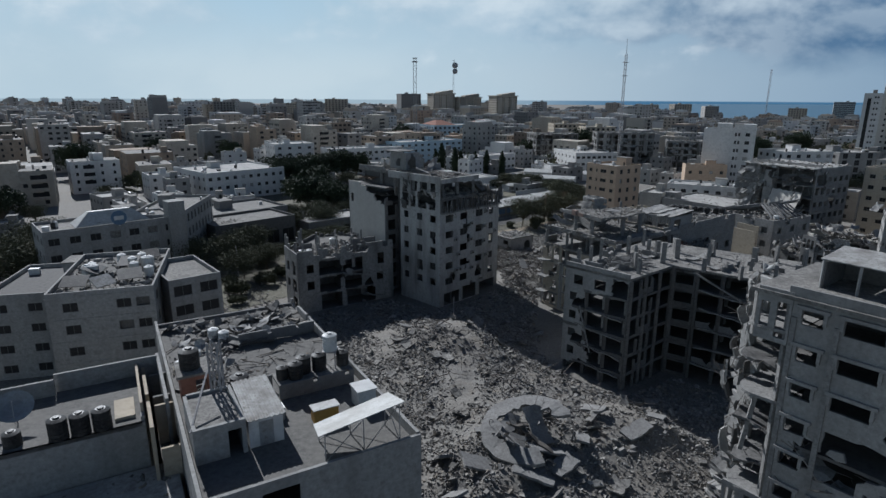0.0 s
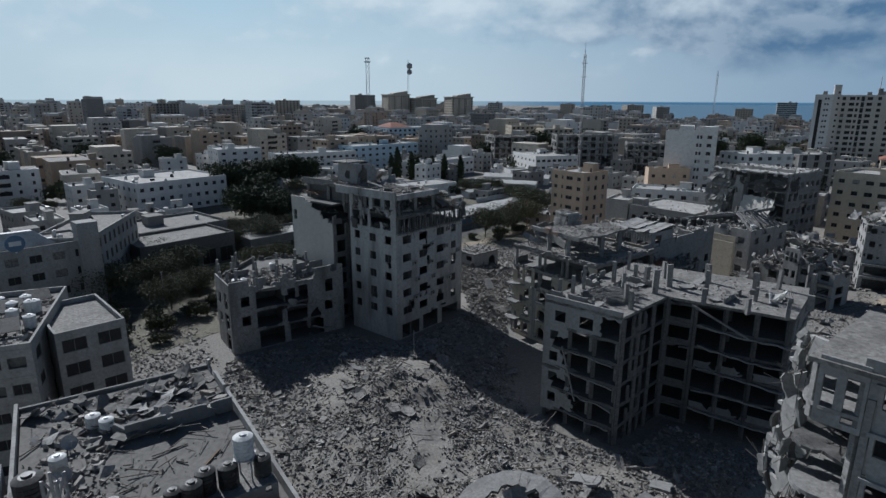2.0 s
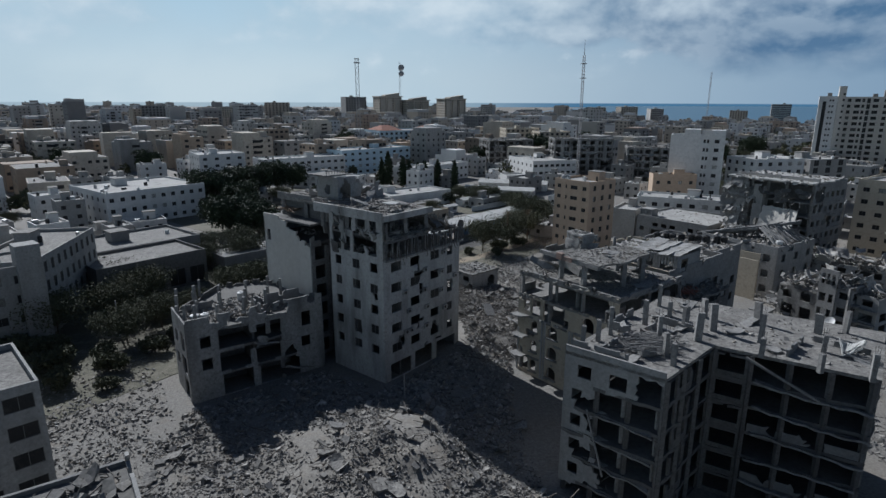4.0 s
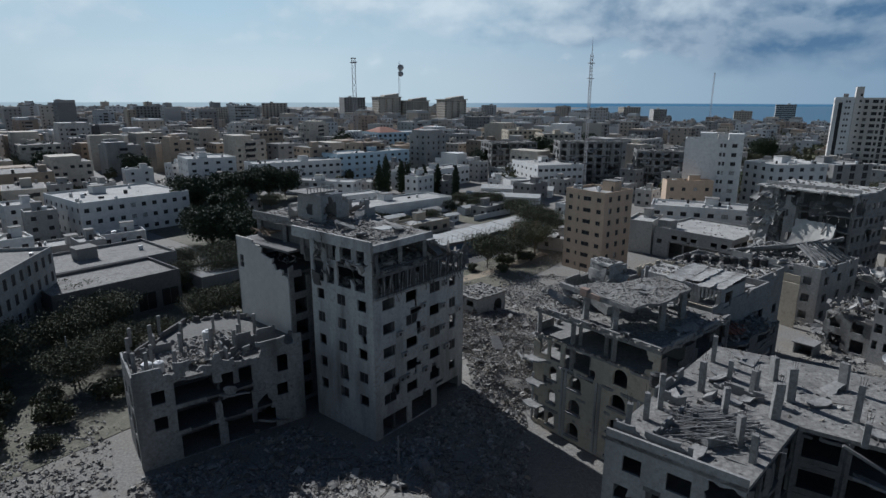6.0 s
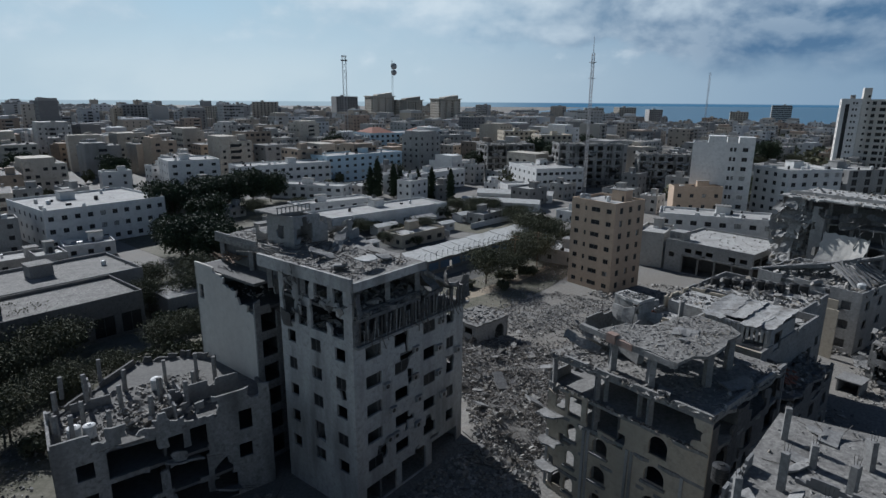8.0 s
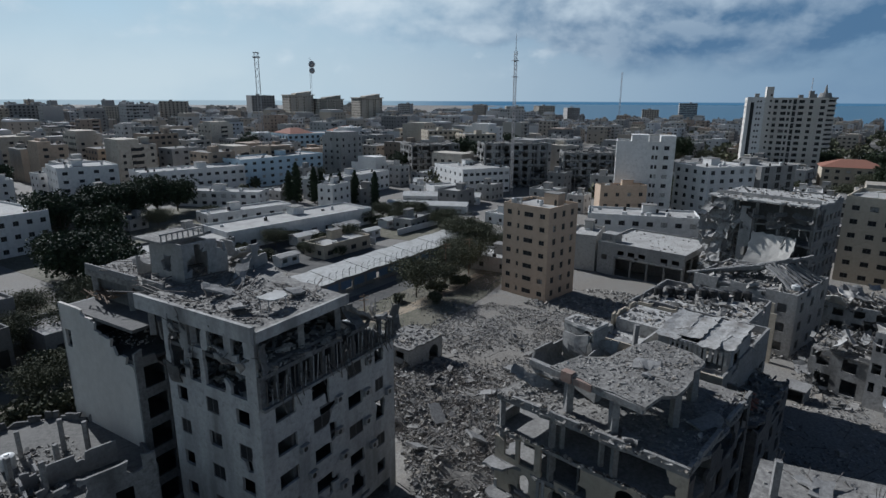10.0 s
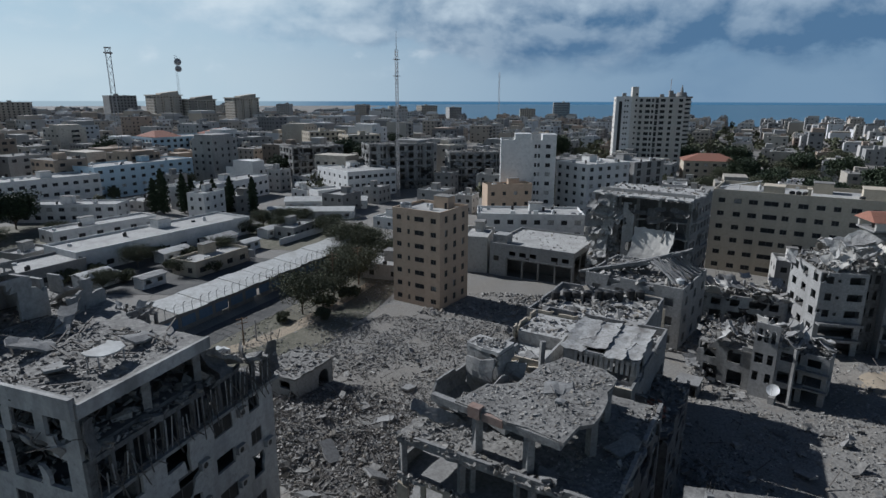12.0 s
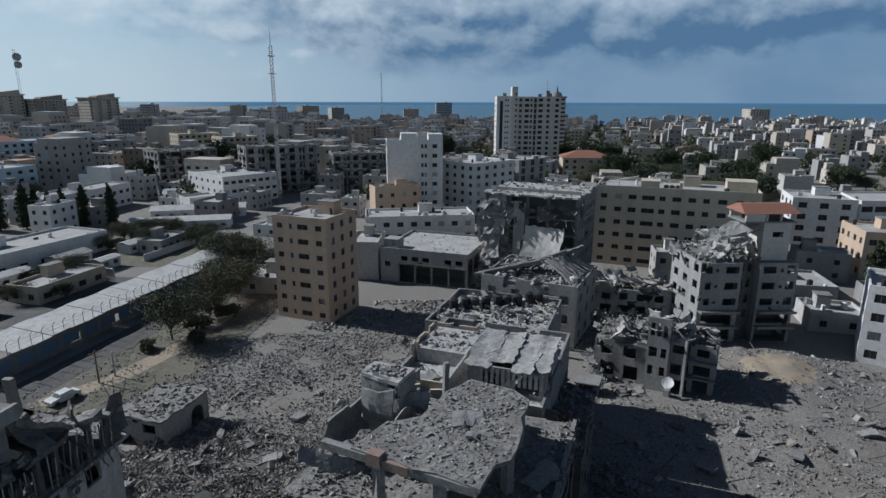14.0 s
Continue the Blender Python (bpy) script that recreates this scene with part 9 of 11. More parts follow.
    mb = MB(); mb.wall(fr.p(0, D), fr.p(0, 6.0), 0, H - 1, damage=lambda u, z: u > 4.0 + 1.3 * noise.noise((z * 0.5, 1, 8)), step=0.5); part("wall", mb, M_FACADE, t)
    # loose torn pieces hanging down the broken edge
    for k in range(34):
        z = rng.uniform(4, 23.6)
        p = fr.p(rng.uniform(-1.7, -0.4), 4.8 + rng.uniform(-1.2, 1.6), z)
        v, f = chunks(np.array([p]), np.array([[rng.uniform(0.3, 1.2), rng.uniform(0.2, 0.5), rng.uniform(0.5, 1.9)]]), 0.8)
        mb = MB(); mb.v, mb.f, mb.m = v.tolist(), [tuple(x) for x in f.tolist()], [0] * 6
        part("torn_piece", mb, M_CONC, t)
    for k in range(12):
        mb = MB(); z = 3.0 + 0.35 * k
        mb.box(fr, -3.2 + 0.12 * k, 0.0, 4.6, 6.4, z, z + 0.2); part("stair_step", mb, M_SHEET, t)
    # roof shelter
    mb = MB(); b4 = [fr.p(3.2, 3.6, H + 2.4), fr.p(9.0, 3.4, H + 2.4), fr.p(9.0, 8.4, H + 2.7), fr.p(3.2, 8.4, H + 2.7)]
    mb.hexa(b4, [(p[0], p[1], p[2] + 0.1) for p in b4]); part("shelter_roof", mb, M_OLDSHEET, t, "pale patched shelter roof")
    for u, v in ((3.4, 3.8), (6, 3.7), (8.8, 3.7), (3.4, 8.2), (8.8, 8.2)):
        column(t, fr, u, v, H + 0.05, H + 2.4, 0.16, M_METAL)
    mb = MB(); mb.box(fr, 3.6, 8.7, 8.0, 8.15, H + 0.06, H + 2.3); mb.box(fr, 3.5, 3.62, 3.8, 8.0, H + 0.06, H + 2.2); part("shelter_wall", mb, M_SOOTSHADE, t)
    p = fr.p(10.4, 4.4); tank(p[0], p[1], H + 0.05, 0.6, 1.0, M_WTANK, "white water tank on the torn block roof")
    mb = MB(); b4 = [fr.p(11.6, 3.0, H + 1.7), fr.p(16.5, 2.6, H + 1.9), fr.p(16.5, 6, H + 2.3), fr.p(11.6, 6, H + 2.1)]
    mb.hexa(b4, [(p[0], p[1], p[2] + 0.08) for p in b4]); part("canopy", mb, M_SHEET, t, "white roof canopy")
    for u, v in ((11.8, 3.2), (16.3, 2.9), (16.3, 5.8), (11.8, 5.8)):
        column(t, fr, u, v, H + 0.05, H + 1.9, 0.1, M_METAL)


torn_tower()

# ---------------------------------------------------------------- rooftop on the near left
ff = Fr(-1.5, 36.6, 120)
RZ = 15.0


def roof_front():
    t = thing("roof_terrace_building", ff.p(16, 7, 0), "apartment building with a cluttered grey roof terrace", "building")
    mb = MB(); mb.wall(ff.p(0, 14.6), ff.p(0, 0), 0, RZ + 0.7, grid_holes(14.6, 0, 3.0, 4, 3, 1.4, 1.3) + [(3.4, 5.8, 12.2, 14.9)]); part("wall", mb, M_FACADE, t)
    mb = MB(); mb.wall(ff.p(0.26, 0), ff.p(33, 0), 0, RZ + 0.8, grid_holes(32.7, 0, 3.0, 4, 8, 1.4, 1.3), damage=blob_damage([(31, 15.6, 1.2), (26, 15.9, 0.6)], 3)); part("wall", mb, M_FACADE, t)
    mb = MB(); mb.wall(ff.p(33, 0.26), ff.p(33, 14.6), 0, RZ + 0.3); part("wall", mb, M_GREY, t)
    mb = MB(); mb.wall(ff.p(33, 14.86), ff.p(0.26, 14.86), 0, RZ + 0.7); part("wall", mb, M_FACADE, t)
    slab(t, [ff.p(u, v)[:2] for u, v in ((0.27, 0.27), (32.7, 0.27), (32.7, 14.5), (0.27, 14.5))][::-1], RZ, 0.3, M_DARKROOF, "roof_slab")
    # cross walls
    for a, c, h in (((23.6, 0.3), (23.6, 8), 1.2), ((11.0, 0.8), (11.0, 7.2), 1.3), ((23.8, 8.0), (28, 10), 0.8), ((13.4, 7.2), (13.4, 9.6), 1.2)):
        mb = MB(); mb.wall(ff.p(*c), ff.p(*a), RZ, RZ + h, th=0.22, damage=blob_damage([(3, RZ + h, 0.5), (6, RZ + h, 0.4)], h), step=0.4, jit=0.08); part("roof_wall", mb, M_GREY, t)
    slab(t, [ff.p(u, v)[:2] for u, v in ((11.2, 0.8), (13.6, 0.8), (13.6, 7.2), (11.2, 7.2))][::-1], RZ + 1.25, 0.2, M_ROOF, "tank_platform")
    # annex rooms by the front
    mb = MB(); mb.wall(ff.p(5.0, 14.4), ff.p(5.0, 11.0), RZ, RZ + 2.6, [(2.2, 3.1, RZ, RZ + 2.0)]); mb.wall(ff.p(5.26, 11.0), ff.p(10.6, 11.0), RZ, RZ + 2.6); mb.wall(ff.p(10.6, 14.4), ff.p(5.26, 14.4), RZ, RZ + 2.6); mb.wall(ff.p(10.6, 11.2), ff.p(10.6, 14.4), RZ, RZ + 2.6); part("annex", mb, M_FACADE, t)
    slab(t, [ff.p(u, v)[:2] for u, v in ((5.26, 11.26), (10.4, 11.26), (10.4, 14.2), (5.26, 14.2))][::-1], RZ + 2.4, 0.2, M_ROOF, "annex_roof")
    # dark red room with a tank on it
    mb = MB(); mb.wall(ff.p(13.7, 14.2), ff.p(13.7, 12.0), RZ, RZ + 2.5, [(1.1, 2.0, RZ, RZ + 2.1)]); mb.wall(ff.p(16.4, 14.2), ff.p(13.96, 14.2), RZ, RZ + 2.5); mb.wall(ff.p(13.96, 12.0), ff.p(16.4, 12.0), RZ, RZ + 2.5); part("red_room", mb, M_RED, t, "dark red rooftop room")
    slab(t, [ff.p(u, v)[:2] for u, v in ((13.5, 11.8), (16.6, 11.8), (16.6, 14.4), (13.5, 14.4))][::-1], RZ + 2.7, 0.2, M_ROOF, "room_roof")
    pos = np.concatenate([in_quad(ff, 260, 24, 32, 0.6, 13, RZ + 0.1), in_quad(ff, 60, 14, 23, 0.6, 12, RZ + 0.03), in_quad(ff, 220, 16, 24, 9, 14.3, RZ + 0.1)])
    heap("debris", pos, np.concatenate([sizes(260, 0.15, 1.1, 0.4), sizes(60, 0.08, 0.4, 0.4), sizes(220, 0.12, 0.8, 0.5)]), M_RUB, "", t)
    return t


roof_front()
# shed with ribbed roof
t = thing("roof_shed", ff.p(8, 9.6, RZ), "small white roof shed with a ribbed pale roof", "shed")
mb = MB(); mb.wall(ff.p(5.3, 10.8), ff.p(5.3, 8.4), RZ, RZ + 2.2, [(0.7, 1.7, RZ, RZ + 1.9)], th=0.12); part("front_wall", mb, M_WHITE, t)
mb = MB(); mb.wall(ff.p(5.44, 8.4), ff.p(10.6, 8.4), RZ, RZ + 2.2, th=0.12); part("side_wall", mb, M_WHITE, t)
mb = MB(); mb.wall(ff.p(10.6, 10.8), ff.p(5.44, 10.8), RZ, RZ + 2.2, th=0.12); part("side_wall", mb, M_WHITE, t)
mb = MB(); mb.wall(ff.p(10.7, 8.5), ff.p(10.7, 10.7), RZ, RZ + 2.5, th=0.12); part("back_wall", mb, M_WHITE, t)
mb = MB(); mb.box(ff, 5.26, 5.3, 9.1, 10.1, RZ, RZ + 1.9); part("door", mb, M_METAL, t, "grey metal door")
mb = MB()
for k in range(31):
    v, w = 8.2 + 0.09 * k, 0.06 * (k % 4 in (1, 2))
    mb.v.extend([ff.p(5.0, v, RZ + 2.25 + w), ff.p(10.9, v, RZ + 2.6 + w), ff.p(10.9, v, RZ + 2.57 + w), ff.p(5.0, v, RZ + 2.22 + w)])
for k in range(30):
    for e in range(4):
        mb.f.append((4 * k + e, 4 * k + 4 + e, 4 * k + 4 + (e + 1) % 4, 4 * k + (e + 1) % 4))
mb.m = [0] * len(mb.f)
part("ribbed_roof", mb, M_OLDSHEET, t, "ribbed pale metal roof")
# tilted canopy on a steel frame
t = thing("solar_canopy", ff.p(2.5, 4, RZ), "tilted white panel canopy on a thin steel frame", "canopy")
mb = MB(); b4 = [ff.p(0.9, 7.2, RZ + 2.2), ff.p(0.5, 1.0, RZ + 3.3), ff.p(3.6, 0.9, RZ + 2.5), ff.p(4.0, 6.6, RZ + 1.3)]
mb.hexa(b4[::-1], [(p[0], p[1], p[2] + 0.07) for p in b4[::-1]]); part("panel", mb, M_SHEET, t, "dusty white panel")
for u, v, h in ((1.1, 6.7, 2.25), (0.9, 4.0, 2.7), (0.8, 1.3, 3.2), (3.4, 1.3, 2.5), (3.6, 4.0, 1.9), (3.8, 6.3, 1.4)):
    mb = MB(); mb.beam(ff.p(u, v, RZ), ff.p(u, v, RZ + h), 0.07); part("post", mb, M_STEEL, t)
for a, b in (((1.1, 6.7, 0.1), (0.9, 4.0, 2.6)), ((0.9, 4.0, 0.1), (0.8, 1.3, 3.1)), ((0.9, 4.0, 0.1), (1.1, 6.7, 2.1)), ((0.8, 1.3, 0.1), (3.4, 1.3, 2.4)), ((3.6, 4, 0.1), (3.4, 1.3, 2.4)), ((3.8, 6.3, 0.1), (3.6, 4.0, 1.8))):
    mb = MB(); mb.beam(ff.p(a[0], a[1], RZ + a[2]), ff.p(b[0], b[1], RZ + b[2]), 0.05); part("brace", mb, M_STEEL, t)
# tanks on the platform and around
for u, v, r, h, m in ((12.3, 6.6, 0.5, 1.0, M_BLACK), (11.9, 5.6, 0.62, 1.3, M_BLACK), (12.6, 4.7, 0.62, 1.4, M_BLACK), (12.4, 3.4, 0.62, 1.4, M_BLACK), (12.4, 1.3, 0.55, 1.2, M_BLACK)):
    p = ff.p(u, v); tank(p[0], p[1], RZ + 1.25, r, h, m, "black plastic water tank on the roof platform")
p = ff.p(12.6, 2.3)
mb = MB()
for dx, dy in ((0.5, 0.5), (-0.5, 0.5), (-0.5, -0.5), (0.5, -0.5)):
    mb.beam((p[0] + dx, p[1] + dy, RZ + 1.25), (p[0] + dx, p[1] + dy, RZ + 2.75), 0.08)
mb.box(Fr(p[0], p[1], 0), -0.6, 0.6, -0.6, 0.6, RZ + 2.7, RZ + 2.8)
solid("tank_stand", mb, M_STEEL, "steel stand for a water tank", "stand")
tank(p[0], p[1], RZ + 2.8, 0.62, 1.35, M_WTANK, "white plastic water tank on a steel stand")
for u, v, z in ((15.0, 13.3, RZ + 2.7), (15, 9.6, RZ)):
    p = ff.p(u, v); tank(p[0], p[1], z, 0.78, 1.5 if z > RZ else 1.0, M_BLACK, "large black water tank with a dusty lid")
mb = MB(); mb.box(ff, 6.0, 6.9, 4.0, 5.9, RZ + 0.05, RZ + 1.15); mb.box(ff, 5.9, 7.0, 3.9, 6.0, RZ + 1.15, RZ + 1.22, 1); solid("cabinet", mb, [M_YEL, M_SHEET], "yellow wooden cabinet with a pale top", "cabinet")
mb = MB(); mb.box(ff, 6.4, 8.0, 0.7, 2.2, RZ, RZ + 1.5); mb.box(ff, 6.3, 8.1, 0.6, 2.3, RZ + 1.5, RZ + 1.6); solid("metal_box", mb, M_WTANK, "white metal equipment box", "box")
for u, v in ((8.2, 7.6), (8.9, 7.4)):
    p = ff.p(u, v); air_unit(p[0], p[1], RZ + 0.1, 300)
lattice("antenna_mast", *ff.p(10.6, 11.9)[:2], RZ, RZ + 6.4, 0.7, "thin lattice antenna mast on the annex")
mb = MB(); a = ff.p(16, 5.0, RZ + 0.05); b = ff.p(18.5, 2.6, RZ + 0.1); mb.beam(a, b, 0.14, 0.08); solid("plank", mb, M_BROWN, "loose plank lying on the roof", "plank")
mb = MB(); mb.beam(ff.p(5.4, 14.5, RZ + 2.3), ff.p(9.6, 12.6, RZ + 4.6), 0.12); solid("loose_pole", mb, M_STEEL, "leaning steel pole on the annex roof", "pole")


# the lower roofs to the left of it
def roof_left():
    t = thing("roof_terrace_building", ff.p(18, 22, 0), "grey house with walled roof terraces and water tanks", "building")
    for a, c, h in (((13.2, 36), (13.2, 17.0), 14.8), ((13.46, 15.2), (23, 15.2), 16.2), ((22.2, 15.4), (22.2, 23.2), 16.4), ((21.6, 23.2), (21.6, 36), 16.2), ((13.46, 17.0), (14.2, 17.0), 15.2)):
        mb = MB(); mb.wall(ff.p(*a), ff.p(*c), 0, h, th=0.25); part("wall", mb, M_FACADE, t)
    slab(t, [ff.p(u, v)[:2] for u, v in ((13.2, 36), (13.2, 17.2), (22, 17.2), (22, 36))], RZ - 0.2, 0.3, M_DARKROOF, "roof_slab")
    mb = MB(); mb.wall(ff.p(22, 17.2), ff.p(14.2, 17.2), RZ - 0.2, RZ + 1.0, th=0.2); part("parapet", mb, M_BEIGE, t)
    mb = MB(); mb.box(ff, 14.3, 17.5, 17.6, 19.0, RZ - 0.2, RZ + 0.05); part("terrace_step", mb, M_BEIGE, t)
    for v in (22.6, 21.2, 19.8):
        p = ff.p(13.9, v); tank(p[0], p[1], RZ - 0.2, 0.66, 1.5, M_BLACK, "large black water tank by the terrace edge")
    p = ff.p(14.4, 25.4); tank(p[0], p[1], RZ - 0.2, 0.6, 1.0, M_BLACK, "low black water tank on the terrace")
    low = thing("low_house", ff.p(6, 22, 0), "low house with a plain dusty roof", "building")
    slab(low, [ff.p(u, v)[:2] for u, v in ((-4, 38), (-4, 15.2), (13.0, 15.2), (13.0, 38))], 11.0, 0.4, M_PALEROOF, "roof_slab")
    for a, c in (((-4, 38), (-4, 15.2)), ((-3.7, 15.15), (12.9, 15.15))):
        mb = MB(); mb.wall(ff.p(*a), ff.p(*c), 0, 10.6); part("wall", mb, M_GREY, low)
    pos = in_quad(ff, 260, 0, 12.5, 15.6, 30, 11.05)
    heap("debris", pos, sizes(260, 0.06, 0.5, 0.4), M_RUB, "", low)
    mb = MB()
    for k in range(5):
        mb.beam(ff.p(3 + k, 17 + 2 * k, 11.05), ff.p(4.2 + k, 16.2 + 2.6 * k, 11.1), 0.08)
    solid("loose_poles", mb, M_SHEET, "pale poles lying on the low roof", "poles")


roof_left()
t = thing("alley_wall", ff.p(17, 16, 0), "pale rendered yard walls in the narrow alley between the houses", "wall")
mb = MB(); mb.wall(ff.p(10.8, 16.5), ff.p(24, 16.5), 0, RZ + 0.5, [(3, 4, 12.4, 13.8), (7.4, 8.4, 12.4, 13.8)], damage=blob_damage([(5, RZ + 0.6, 0.6), (10, RZ + 0.5, 0.8)], 3), step=0.5, jit=0.1); part("wall", mb, M_BEIGE, t)
for u, h in ((11.0, 13.4), (14.2, RZ + 0.4), (17.0, RZ - 0.2), (20.5, RZ + 0.2)):
    mb = MB(); mb.box(ff, u, u + 0.25, 14.9, 16.2, 0, h); part("cross_wall", mb, M_BEIGE if u < 16 else M_GREY, t)
mb = MB(); mb.box(ff, 11.3, 24, 14.9, 16.2, 11.6, 12.0); part("floor", mb, M_ROOF, t)


def sat_dish(x, y, z, r, az, tilt=0.5, label="grey satellite dish on the roof terrace", mat=None):
    t = thing("satellite_dish", (x, y, z), label, "satellite dish")
    mb = MB(); mb.beam((x, y, z), (x, y, z + r * 0.9), 0.07); part("post", mb, M_STEEL, t)
    d = Vector((math.sin(az) * math.cos(tilt), math.cos(az) * math.cos(tilt), math.sin(tilt)))
    s = d.cross(Vector((0, 0, 1))).normalized(); up = s.cross(d)
    c = Vector((x, y, z + r * 1.1))
    ring = lambda k, q: c + d * (0.28 * r * q * q) + (s * math.cos(k) + up * math.sin(k)) * r * q
    mb = MB()
    n = 16
    for i in range(n):
        a, b = 2 * math.pi * i / n, 2 * math.pi * (i + 1) / n
        for q0, q1 in ((0.0, 0.5), (0.5, 1.0)):
            f4 = [ring(a, q0), ring(b, q0), ring(b, q1), ring(a, q1)]
            mb.face([tuple(p) for p in f4]); mb.face([tuple(p - d * 0.03) for p in f4[::-1]])
    part("bowl", mb, mat or M_METAL, t)
    mb = MB(); mb.beam(tuple(c - up * r), tuple(c + d * r * 0.9), 0.04); part("feed_arm", mb, M_STEEL, t)
    return t


# bent sheets and plates thrown about the far end of the roof
for k in range(30):
    u, v = rng.uniform(22.5, 32), rng.uniform(1, 14)
    bent_slab(None, ff.p(u, v, RZ + 0.2 + rng.uniform(0, 0.35)), rng.uniform(0.8, 2.6), rng.uniform(0.6, 1.4), rng.uniform(0, 360), rng.normal(0, 16), rng.normal(0, 16), rng.uniform(0, 0.3), 0.06, (M_OLDSHEET, M_DARKROOF, M_GREY, M_DARKROOF, M_CHARSHADE)[k % 5], "bent_sheet", "bent dusty roofing sheet thrown onto the terrace", 1, 0.15)
mb = MB()
for k in range(90):
    u, v, a, q = rng.uniform(14, 32), rng.uniform(0.8, 14), rng.uniform(0, 6.28), rng.uniform(0.5, 2.6)
    mb.beam(ff.p(u, v, RZ + 0.08), ff.p(u + q * math.cos(a), v + q * math.sin(a), RZ + 0.1 + abs(rng.normal(0, 0.25))), rng.uniform(0.03, 0.09))
solid("loose_bars", mb, M_REBAR, "loose bars and pipes scattered over the terrace", "scrap metal", kind="stuff")
for u, v, z in ((16.4, 11.8, RZ), (18.2, 12.6, RZ), (20.6, 13.6, RZ), (22.4, 12.2, RZ), (26.0, 9.0, RZ), (27.2, 9.8, RZ)):
    p = ff.p(u, v); tank(p[0], p[1], z, 0.5 + 0.02 * (u % 5), 0.9, M_BLACK if u < 20 else M_WTANK, "dusty small water tank among roof debris")
p = ff.p(17.4, 25.4); sat_dish(p[0], p[1], RZ - 0.2, 1.3, 2.6, 0.9)
for u, v in ((24.5, 11.5), (19.5, 13.2), (20.4, 12.0), (25, 5)):
    p = ff.p(u, v); sat_dish(p[0], p[1], RZ, 0.55, 2.2, 0.5, "small dusty satellite dish among roof debris")

# ---------------------------------------------------------------- houses on the left
gb = block("apartment_building", "pale grey apartment house with rooftop tanks and arched lower windows", -49.0, 67.0, 19, 12.2, 20, 14.8, 5,
           {"f": ([2.6, 8.6, 10.8], [1.7, 1.7, 1.6], 1.2), "r": (4, 2.0, 1.3)}, M_FACADE, clutter=0, bands=True, roof_mat=M_DARKROOF)
block("apartment_building", "balcony wing of the pale grey apartment house", -37.2, 74.5, 40, 7, 12, 14.2, 5, {"f": (2, 2.4, 1.5), "r": (2, 4.4, 1.6)}, M_FACADE, clutter=0, roof_mat=M_ROOF)
block("apartment_building", "plain grey apartment house in the shade", -63, 74, 14, 13, 16, 12, 4, {"f": (3, 1.8, 1.2), "r": (3, 1.4, 1.2)}, M_FACADE, clutter=3, roof_mat=M_SOOTSHADE)
fg = Fr(-49.0, 67.0, 19)
for k in range(11):
    p = fg.p(rng.uniform(1.2, 11), rng.uniform(6, 18.5)); tank(p[0], p[1], 14.8, 0.62, 1.4, M_WTANK, "white plastic water tank on the house roof")
pos = in_quad(fg, 620, 0.5, 11.6, 0.6, 18, 14.85)
heap("roof_clutter", pos, sizes(620, 0.1, 0.8, 0.7), M_RUB, "mixed grey clutter on the house roof")
for u, v, L_, W_, az in ((2.6, 3.4, 3.2, 2.0, 10), (6.0, 2.6, 2.6, 1.8, 60), (8.8, 5.0, 3.0, 2.0, 30), (3.6, 9.4, 3.4, 2.2, 100), (7.6, 12.0, 2.8, 2.0, 5), (10.0, 15.6, 2.4, 1.8, 40)):
    p = fg.p(u, v)
    mb = MB(); f2 = Fr(p[0], p[1], az)
    b4 = [f2.p(-L_ / 2, -W_ / 2, 15.3), f2.p(L_ / 2, -W_ / 2, 15.35), f2.p(L_ / 2, W_ / 2, 16.3), f2.p(-L_ / 2, W_ / 2, 16.25)]
    mb.hexa(b4, [(q[0], q[1], q[2] + 0.08) for q in b4])
    for sx in (-1, 1):
        for sy in (-1, 1):
            mb.beam(f2.p(sx * L_ * 0.45, sy * W_ * 0.44, 14.8), f2.p(sx * L_ * 0.45, sy * W_ * 0.44, 15.8 + sy * 0.42), 0.06, m=1)
    solid("solar_heater", mb, [M_BLACK if az != 60 else M_OLDSHEET, M_STEEL], "tilted dark solar heater on thin legs on the house roof", "solar heater", "roof solar heaters")

# ---------------------------------------------------------------- rubble fields


def field(name, poly, n, lo, hi, label, lift=0.0, flat=0.5):
    xs, ys = [p[0] for p in poly], [p[1] for p in poly]
    pts = []
    while len(pts) < n:
        x, y = rng.uniform(min(xs), max(xs)), rng.uniform(min(ys), max(ys))
        if inside(poly, x, y) and noise.noise((x * 0.16, y * 0.16, 5.0)) + 0.55 > rng.random() * 0.75:
            pts.append((x, y, rise(x, y) + lift))
    pos, s = np.array(pts), sizes(n, lo, hi, flat)
    pos[:, 2] += s[:, 2] * 0.25
    heap(name, pos, s, M_RUB, label, tilt=1.3)


PLAZA = [(-15, 62), (-1, 38), (14, 36), (25, 46), (31, 54), (31, 68), (24, 68), (16, 77), (16, 95), (8, 101), (-3, 101), (-10, 108), (-25, 97), (-30, 84), (-20, 68)]
GAP = [(12, 108), (18, 109), (31, 118), (36, 131), (22, 147), (6, 142), (13, 124)]
FLAT = [(22, 147), (36, 131), (52, 140), (62, 158), (50, 163), (40, 172), (27, 165), (10, 158), (8, 146)]
RIGHT = [(46, 96), (58, 118), (77, 127), (82, 111), (96, 122), (111, 108), (112, 84), (60, 72), (54, 84)]
MID = [(36, 95), (44, 91), (53, 82), (58, 84), (58, 112), (45, 104)]
BACK = [(60, 142), (82, 134), (98, 122), (106, 140), (100, 158), (84, 162), (72, 170), (60, 160)]
LEFT = [(-33, 66), (-20, 68), (-27, 96), (-36, 112), (-45, 100)]
field("rubble_field", PLAZA, 56000, 0.05, 0.27, "broken concrete rubble covering the cleared block", 0.0, 0.95)
